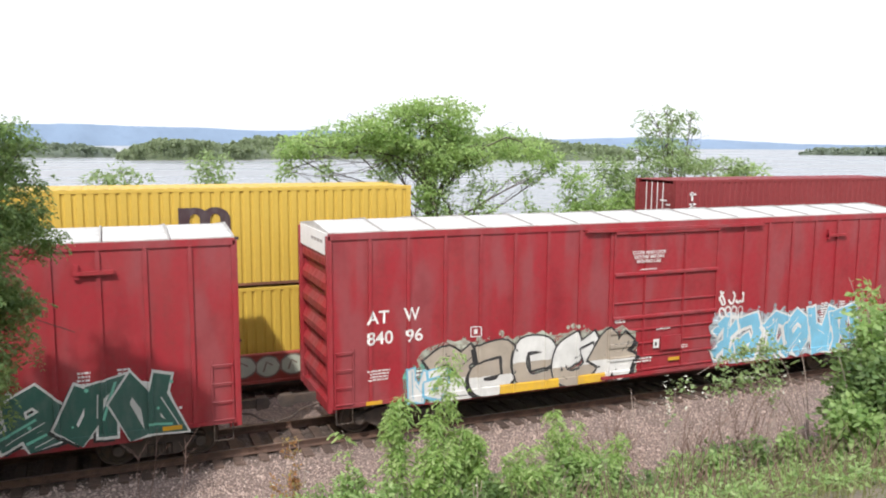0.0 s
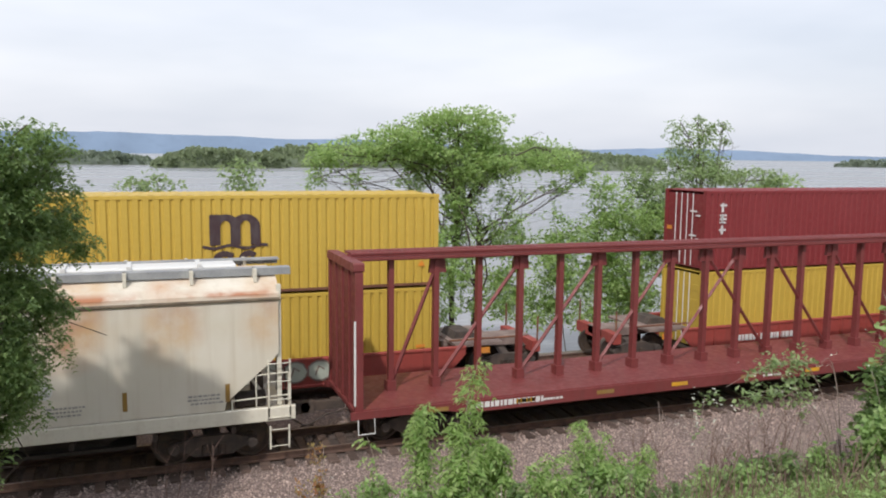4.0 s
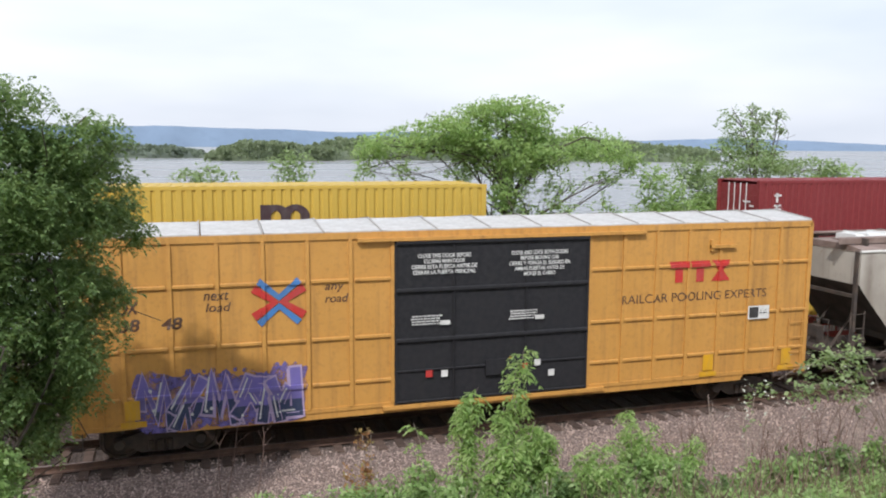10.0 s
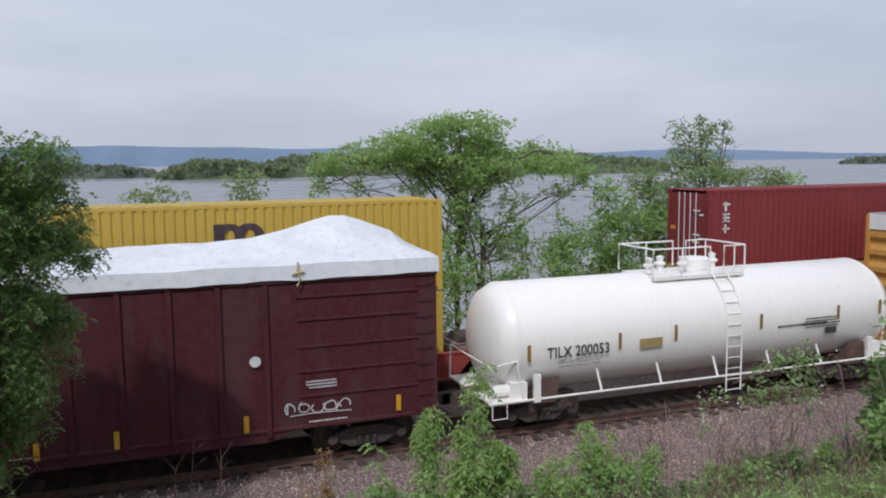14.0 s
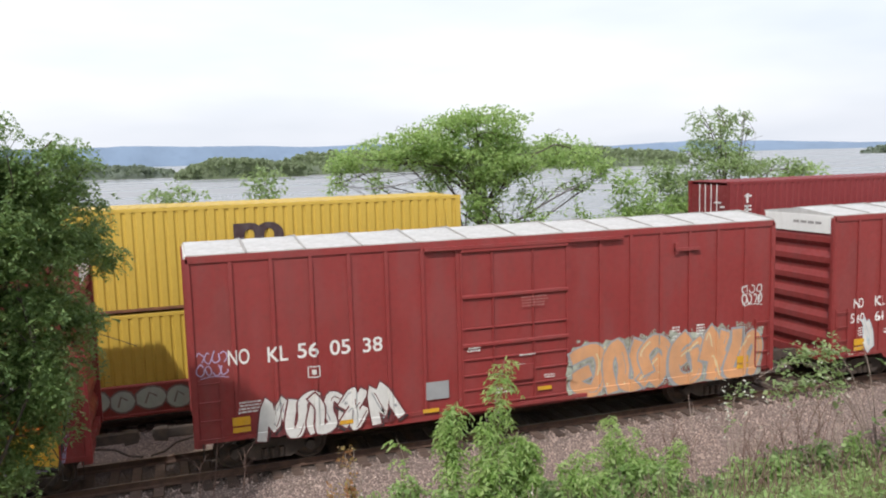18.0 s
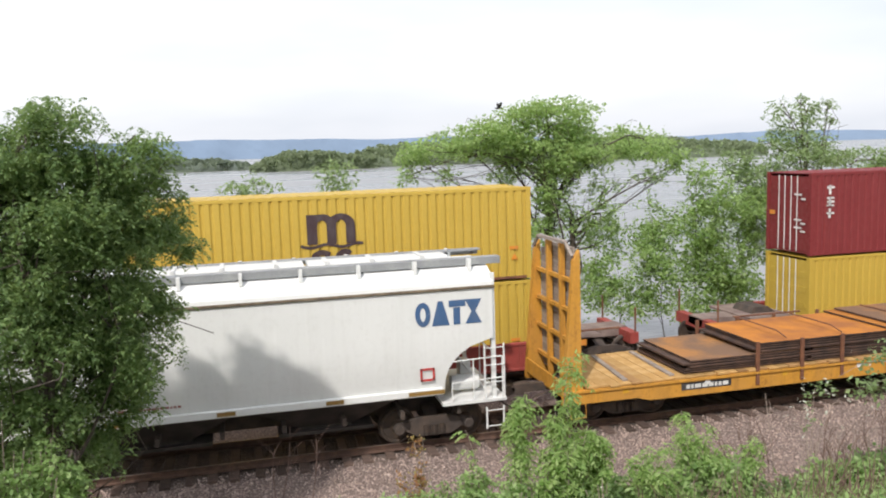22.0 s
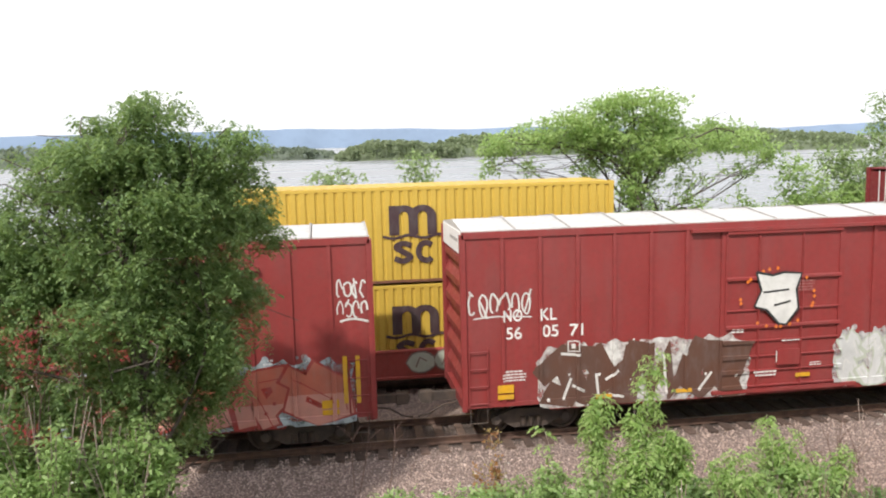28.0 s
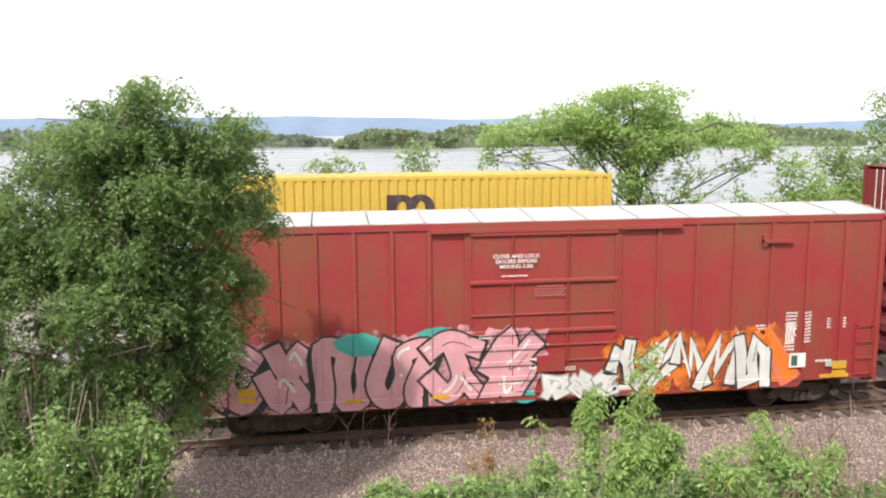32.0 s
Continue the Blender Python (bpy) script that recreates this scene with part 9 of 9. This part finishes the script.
patch(car, "primer_patch", 9.6 - half, 2.3, 11.6 - half, 2.8, M["primer"], -1.531, "orange-brown paint patch")

TRAIN.append(bulkhead_flat(-257.58, 20.75, "yellow bulkhead flat car loaded with rusty steel plates"))

# white hopper
car, half = hopper(-275.55, 16.1, M["white_hopper"], "clean white covered hopper car with curved sides", "curved", M["white_hopper"])
TRAIN.append(car)
mark(car, half, [("WRWK", 2.17, 2.55, 1.2), ("9722", 2.18, 2.20, 0.82)], 0.28, INK, "dark reporting mark")
bars(car, 2.18 - half, 1.78, 0.95, 0.32, 3, M["grey_ink"], 1401, -1.50)
bars(car, 2.2 - half, 3.35, 0.5, 0.2, 3, M["grey_ink"], 1402, -1.508)
bars(car, 7.2 - half, 1.72, 1.5, 0.1, 1, M["faint_print"], 1403, -1.49)
x, z = 14.12 - half, 3.10
for k in range(4):
    a = x + k * 0.41
    b = Build()
    if k == 0:
        stroke(b, [(a + 0.19 + 0.13 * math.cos(q * math.pi / 12), z + 0.30 + 0.235 * math.sin(q * math.pi / 12)) for q in range(25)], 0.12, -1.508, 0)
    elif k == 1:
        b.face([(a, -1.509, z), (a + 0.44, -1.509, z), (a + 0.28, -1.509, z + 0.6), (a + 0.16, -1.509, z + 0.6)])
    elif k == 2:
        b.face([(a + 0.02, -1.509, z + 0.44), (a + 0.44, -1.509, z + 0.44), (a + 0.44, -1.509, z + 0.6), (a + 0.02, -1.509, z + 0.6)])
        b.face([(a + 0.13, -1.511, z), (a + 0.30, -1.511, z), (a + 0.30, -1.511, z + 0.42), (a + 0.13, -1.511, z + 0.42)])
    else:
        b.face([(a + 0.02, -1.509, z), (a + 0.44, -1.509, z), (a + 0.28, -1.509, z + 0.3), (a + 0.44, -1.509, z + 0.6), (a + 0.02, -1.509, z + 0.6), (a + 0.18, -1.509, z + 0.3)])
    part("owner_mark", b, M["mark_blue"], car, "dark blue block mark")
for u in (1.9, 4.5, 7.0, 9.4, 11.9, 13.9):
    patch(car, "reflector", u - half, 1.40, u - half + (0.9 if u in (1.9, 13.9) else 0.42), 1.50, M["reflector_brown"], -1.50)
b = Build()
for q in ((0, 0, 0.36, 0.05), (0, 0.27, 0.36, 0.32), (0, 0, 0.05, 0.32), (0.31, 0, 0.36, 0.32)):
    b.box(14.2 - half + q[0], -1.50, 1.75 + q[1], 14.2 - half + q[2], -1.495, 1.75 + q[3])
part("placard", b, colour("red"), car, "red framed placard holder")

# scarlet boxcar
car, half = boxcar(-296.97, 19.69, M["scarlet_paint"], "scarlet boxcar with darker repainted lower side", (7.9, 11.62), ribs=8, bulges=6)
TRAIN.append(car)
mark(car, half, [("CO", 0.93, 2.88, 0.55), ("ER", 1.91, 2.88, 0.53), ("172", 0.97, 2.46, 0.52), ("908", 1.91, 2.45, 0.55)], 0.32)
usual_print(car, half, 19.7, 15)
door_notice(car, half, 8.5, 4.15, 1.2, 1501)
door_plates(car, half, 7.9, 1502)
for u0, u1, z1 in ((0.05, 7.85, 2.78), (11.7, 19.6, 2.9)):
    patch(car, "repaint", u0 - half, 1.04, u1 - half, z1, M["dark_scarlet"], -1.532, "darker red repainted lower side")
patch(car, "plate", 5.73 - half, 1.3, 6.4 - half, 1.7, M["walk_grey"], -1.545, "bare grey metal plate")
tapes(car, half, (0.95, 3.8, 8.5, 12.0, 14.4), 1.05)
patch(car, "placard", 18.3 - half, 1.5, 18.8 - half, 1.75, TAPE, -1.545)
b = Build()
for q in ((0, 0, 0.42, 0.04), (0, 0.85, 0.42, 0.9), (0, 0, 0.04, 0.9), (0.38, 0, 0.42, 0.9)):
    b.box(17.1 - half + q[0], -1.545, 1.9 + q[1], 17.1 - half + q[2], -1.541, 1.9 + q[3])
part("stencil_frame", b, WHITE, car)

car, half = red_long(-318.16, 19.3, [("840", 0.83, 2.46, 0.67), ("31", 1.84, 2.45, 0.39)], 16, "faded red boxcar with big silver graffiti edged in green")
graffiti(car, 1.5 - half, 0.80, 8.2 - half, 2.4, 1611, "silver", "dark_green", None, 4, 0.62, "white", slant=0.02, rounded=True)
graffiti(car, 11.8 - half, 0.80, 16.5 - half, 2.2, 1612, "black", "white", None, 5, 0.26, None, second="red")
tag_scrawl(car, 8.6 - half, 2.6, 10.4 - half, 3.6, 1613, thick=0.045, y=-1.61)
tag_scrawl(car, 8.7 - half, 1.3, 10.0 - half, 1.9, 1614, thick=0.05, y=-1.61)

car, half = red_short(-336.49, 16.10, [("NO", 0.99, 3.04, 0.48), ("KL", 1.91, 3.03, 0.42), ("56", 1.06, 2.60, 0.39), ("05", 1.97, 2.61, 0.40), ("71", 2.66, 2.60, 0.34)], "oxide red boxcar with brown-black and white graffiti", 17, (6.65, 9.83))
graffiti(car, 1.95 - half, 0.80, 7.0 - half, 2.35, 1711, "brown", "brown", "white", 4, 0.60, "white", slant=0.0)
tag_scrawl(car, 0.1 - half, 3.2, 1.7 - half, 3.85, 1712, thick=0.05)
graffiti(car, 9.75 - half, 0.88, 12.7 - half, 2.3, 1713, "silver", "mint_pale", "silver", 4, 0.50, "white", slant=0.0, rounded=True)
graffiti(car, 12.85 - half, 0.80, 14.55 - half, 2.1, 1714, "brown", "white", None, 2, 0.34, None)
b = Build()
blob = [(7.45, 3.98), (7.6, 3.5), (7.42, 3.1), (7.75, 3.0), (8.1, 2.62), (8.3, 2.6), (8.62, 3.0), (8.55, 3.5), (8.68, 3.9), (8.2, 3.95), (7.9, 3.88)]
cx, cz = 8.05, 3.35
for (xa, za), (xb, zb) in zip(blob, blob[1:] + blob[:1]):
    b.face([(cx - half, -1.612, cz), (xa - half, -1.612, za), (xb - half, -1.612, zb)], 0)
stroke(b, [(x - half, z) for x, z in blob + blob[:1]], 0.06, -1.616, 1)
stroke(b, [(7.65 - half, 3.45), (8.35 - half, 3.5)], 0.05, -1.616, 1)
stroke(b, [(7.95 - half, 3.1), (8.4 - half, 3.2)], 0.05, -1.616, 1)
part("graffiti", b, [colour("white"), colour("black")], car, "white sprayed patch with black lines on the door")
rnd = random.Random(17)
b = Build()
for _ in range(18):
    w = rnd.uniform(0, 6.28)
    x, z = 8.05 + 1.0 * math.cos(w), 3.3 + 0.75 * math.sin(w)
    b.face([(x - half - 0.05, -1.612, z), (x - half, -1.612, z - 0.05), (x - half + 0.05, -1.612, z), (x - half, -1.612, z + 0.06)])
tagged(part("paint_spot", b, colour("orange"), car), kind="stuff")

car, half = red_short(-354.64, 15.98, [("NO", 0.98, 3.12, 0.42), ("KL", 1.83, 3.13, 0.36), ("56", 0.93, 2.65, 0.36), ("05", 1.84, 2.64, 0.35), ("69", 2.50, 2.65, 0.35)], "oxide red boxcar with white-edged red and coral graffiti", 18)
graffiti(car, 1.0 - half, 0.80, 5.85 - half, 2.42, 1811, "rust", "white", "lilac_grey", 5, 0.36, None, second="maroon", slant=0.28)
graffiti(car, 9.0 - half, 0.80, 15.3 - half, 2.4, 1812, "clay", "rust", "pale_blue", 5, 0.46, None, second="rose", slant=0.2)
graffiti(car, 0.12 - half, 0.82, 0.85 - half, 2.0, 1814, "white", "black", None, 1, 0.22)
tag_scrawl(car, 15.15 - half, 3.35, 15.9 - half, 4.3, 1813, thick=0.075)
for u in (15.25, 15.55):
    patch(car, "reflector", u - half, 1.3, u + 0.1 - half, 2.45, TAPE, -1.545)

# oxblood boxcar
car, half = boxcar(-373.14, 16.14, M["er_red"], "oxblood boxcar covered low down in green and lime graffiti", (6.2, 9.95), ribs=6, waist=(3.02, 4.22), bulges=5, white_end=True)
TRAIN.append(car)
mark(car, half, [("CO", 1.14, 2.66, 0.5), ("ER", 2.11, 2.65, 0.46), ("10", 1.20, 2.25, 0.33), ("13", 2.16, 2.25, 0.34), ("33", 3.08, 2.25, 0.37)], 0.26)
door_notice(car, half, 8.2, 4.2, 1.1, 1901)
small_print(car, half, 19, [(13.4, 2.4, 0.3, 0.4, 3), (14.4, 2.4, 0.3, 0.4, 3), (15.2, 3.1, 0.4, 0.6, 4)])
graffiti(car, 0.3 - half, 0.80, 6.1 - half, 2.25, 1911, "mint", "black", "coral", 5, 0.50, "lime", second="teal", slant=0.0)
graffiti(car, 5.95 - half, 0.80, 10.1 - half, 2.25, 1912, "lime", "black", "red", 5, 0.30, "white", second="dark_green", y=-1.61, slant=0.2)
graffiti(car, 10.3 - half, 0.80, 15.85 - half, 2.3, 1913, "lime", "dark_green", "violet", 6, 0.36, "white", slant=0.2)
rnd = random.Random(19)
b = Build()
for _ in range(70):
    x, z, s = rnd.uniform(10.2, 15.8) - half, rnd.uniform(1.5, 2.75), rnd.uniform(0.02, 0.07)
    b.face([(x - s, -1.542, z - s), (x + s, -1.542, z - s), (x + s, -1.542, z + s), (x - s, -1.542, z + s)], rnd.randrange(2))
tagged(part("paint_spot", b, [colour("violet"), colour("lilac")], car), kind="stuff")
patch(car, "reflector", 1.3 - half, 1.25, 1.9 - half, 1.4, TAPE, -1.56)
patch(car, "reflector", 1.35 - half, 2.0, 1.8 - half, 2.12, TAPE, -1.56)

# brick red boxcar
car, half = red_short(-392.58, 17.19, [], "weathered brick red boxcar with pink and white graffiti", 20, (6.3, 10.05), "last_red", True)
graffiti(car, 0.1 - half, 0.80, 7.9 - half, 2.6, 2011, "pink", "black", "pink", 6, 0.62, "white", slant=0.1, rounded=True)
b = Build()
for px, pz, sx, sz in ((3.7, 2.4, 0.6, 0.3), (5.6, 2.55, 0.5, 0.22), (7.3, 1.6, 0.22, 0.35), (7.7, 0.95, 0.3, 0.2)):
    ring = [(px - half + sx * math.cos(k * 0.698) * (1 + 0.2 * math.sin(k * 5)), pz + sz * math.sin(k * 0.698)) for k in range(9)]
    for p, q in zip(ring, ring[1:] + ring[:1]):
        b.face([(px - half, -1.550, pz), (p[0], -1.550, p[1]), (q[0], -1.550, q[1])])
part("graffiti", b, colour("teal"), car, "turquoise sprayed patches")
graffiti(car, 8.2 - half, 0.82, 10.0 - half, 1.5, 2012, "white", "grey", None, 3, 0.2, None, y=-1.61)
graffiti(car, 13.3 - half, 0.95, 14.6 - half, 2.35, 2014, "orange", "coral", "orange", 1, 0.4, None)
graffiti(car, 9.9 - half, 0.80, 14.1 - half, 2.3, 2013, "white", "black", "orange", 5, 0.40, "white", y=-1.545, slant=0.4)
small_print(car, half, 201, [(14.6, 1.95, 0.32, 0.85, 9), (15.1, 1.95, 0.22, 0.85, 9), (15.75, 2.3, 0.12, 0.3, 3), (16.2, 2.3, 0.12, 0.3, 3)])
patch(car, "placard", 14.72 - half, 1.3, 15.18 - half, 1.68, WHITE, -1.545)
patch(car, "placard", 14.78 - half, 1.35, 14.95 - half, 1.62, colour("dark_green"), -1.549)
patch(car, "placard", 15.75 - half, 1.28, 16.35 - half, 1.42, colour("mint_pale"), -1.545)
tapes(car, half, (15.6, 16.0), 0.98)

# the next hopper, only its nose behind the leaves
car, half = hopper(-412.4, 17.0, M["grey_hopper"], "pale grey covered hopper car following the last boxcar", "ribbed", M["under"])
TRAIN.append(car)

press_paint()
# ---- the bird that crosses the sky ----
def build_bird():
    mat = two_tone("dark_plumage", (0.03, 0.028, 0.03), (0.06, 0.055, 0.055), 30, rough=0.8, bumps=0)
    bird = base("bird", pose(0, 0, 0), "small dark bird in flight over the river", "bird")
    b = Build()
    b.lathe([(-0.16, 0.004), (-0.10, 0.035), (0.0, 0.05), (0.09, 0.035), (0.13, 0.028), (0.17, 0.02), (0.20, 0.003)], 10, "x")
    part("body", b, mat, bird, smooth=True)
    b = Build()
    b.face([(-0.14, -0.015, 0.0), (-0.14, 0.015, 0.0), (-0.27, 0.05, 0.005), (-0.27, -0.05, 0.005)])
    part("tail", b, mat, bird)
    wings = []
    for s in (-1, 1):
        b = Build()
        pts = [(0.08, s * 0.03, 0.02), (0.06, s * 0.22, 0.025), (-0.02, s * 0.40, 0.02), (-0.08, s * 0.24, 0.02), (-0.08, s * 0.03, 0.02)]
        b.face(pts if s > 0 else pts[::-1])
        b.face([(x, y, z + 0.008) for x, y, z in (pts[::-1] if s > 0 else pts)])
        wings.append(part("wing", b, mat, bird))
    return bird, wings


BIRD, WINGS = build_bird()
# ---- how the train runs, its wheels turn and the bird flies ----
RUN = [(0.0, 0.00), (2.0, 23.56), (4.0, 47.24), (6.0, 71.04), (8.0, 94.97), (10.0, 119.04), (12.0, 143.21), (14.0, 167.46), (16.0, 191.80), (18.0, 216.21), (20.0, 240.70), (22.0, 265.28), (24.0, 289.95), (26.0, 314.71), (28.0, 339.57), (30.0, 364.53), (32.0, 389.58)]
FLIGHT = [(20.8, 31.57, 11.13), (21.0, 28.26, 10.69), (21.2, 24.6, 9.93), (21.5, 19.81, 9.59), (21.8, 14.5, 9.32), (22.0, 10.55, 8.99), (22.3, 6.07, 9.0), (22.6, 2.27, 8.91), (22.9, -0.8, 9.11), (23.1, -2.68, 9.13), (23.3, -4.35, 9.29), (24.0, -10.5, 9.6)]


def run_at(t):
    return float(np.interp(t, [a for a, _ in RUN], [s for _, s in RUN]))


def motions():
    for car in TRAIN:
        x = car.matrix_basis.translation.x
        walk(car, [(t, pose(x + s, NEAR_Y, 0)) for t, s in RUN])
    # wheels roll while they are before the camera
    for wheel, x, middle in WHEELS:
        seen = [k / FPS for k in range(0, 32 * FPS + 1) if -22 < middle + run_at(k / FPS) < 42]
        rows = [(t, pose(x, 0, 0.457, 0, math.degrees((run_at(t) - run_at(seen[0])) / 0.457), 0)) for t in seen]
        if seen and seen[0] > 0:
            rows.insert(0, (0.0, rows[0][1]))
        if seen and seen[-1] < 32:
            rows.append((32.0, rows[-1][1]))
        if rows:
            walk(wheel, rows)
    # the bird comes from far off down the river and goes on beyond the tree
    rows = [(0.0, pose(350, 32, 26, 0, 0, 180))]
    rows += [(t, pose(x, 32, z, 0, 0, 180)) for t, x, z in FLIGHT]
    walk(BIRD, rows + [(32.0, pose(-90, 32, 14, 0, 0, 180))])
    for s, wing in zip((-1, 1), WINGS):
        rows = [(0.0, pose(0, 0, 0))]
        rows += [(20.7 + 0.1 * k, pose(0, 0, 0, s * ((36 if k < 18 else 8) if k % 2 else (-20 if k < 18 else -4)), 0, 0)) for k in range(30)]
        walk(wing, rows + [(32.0, pose(0, 0, 0))])


motions()
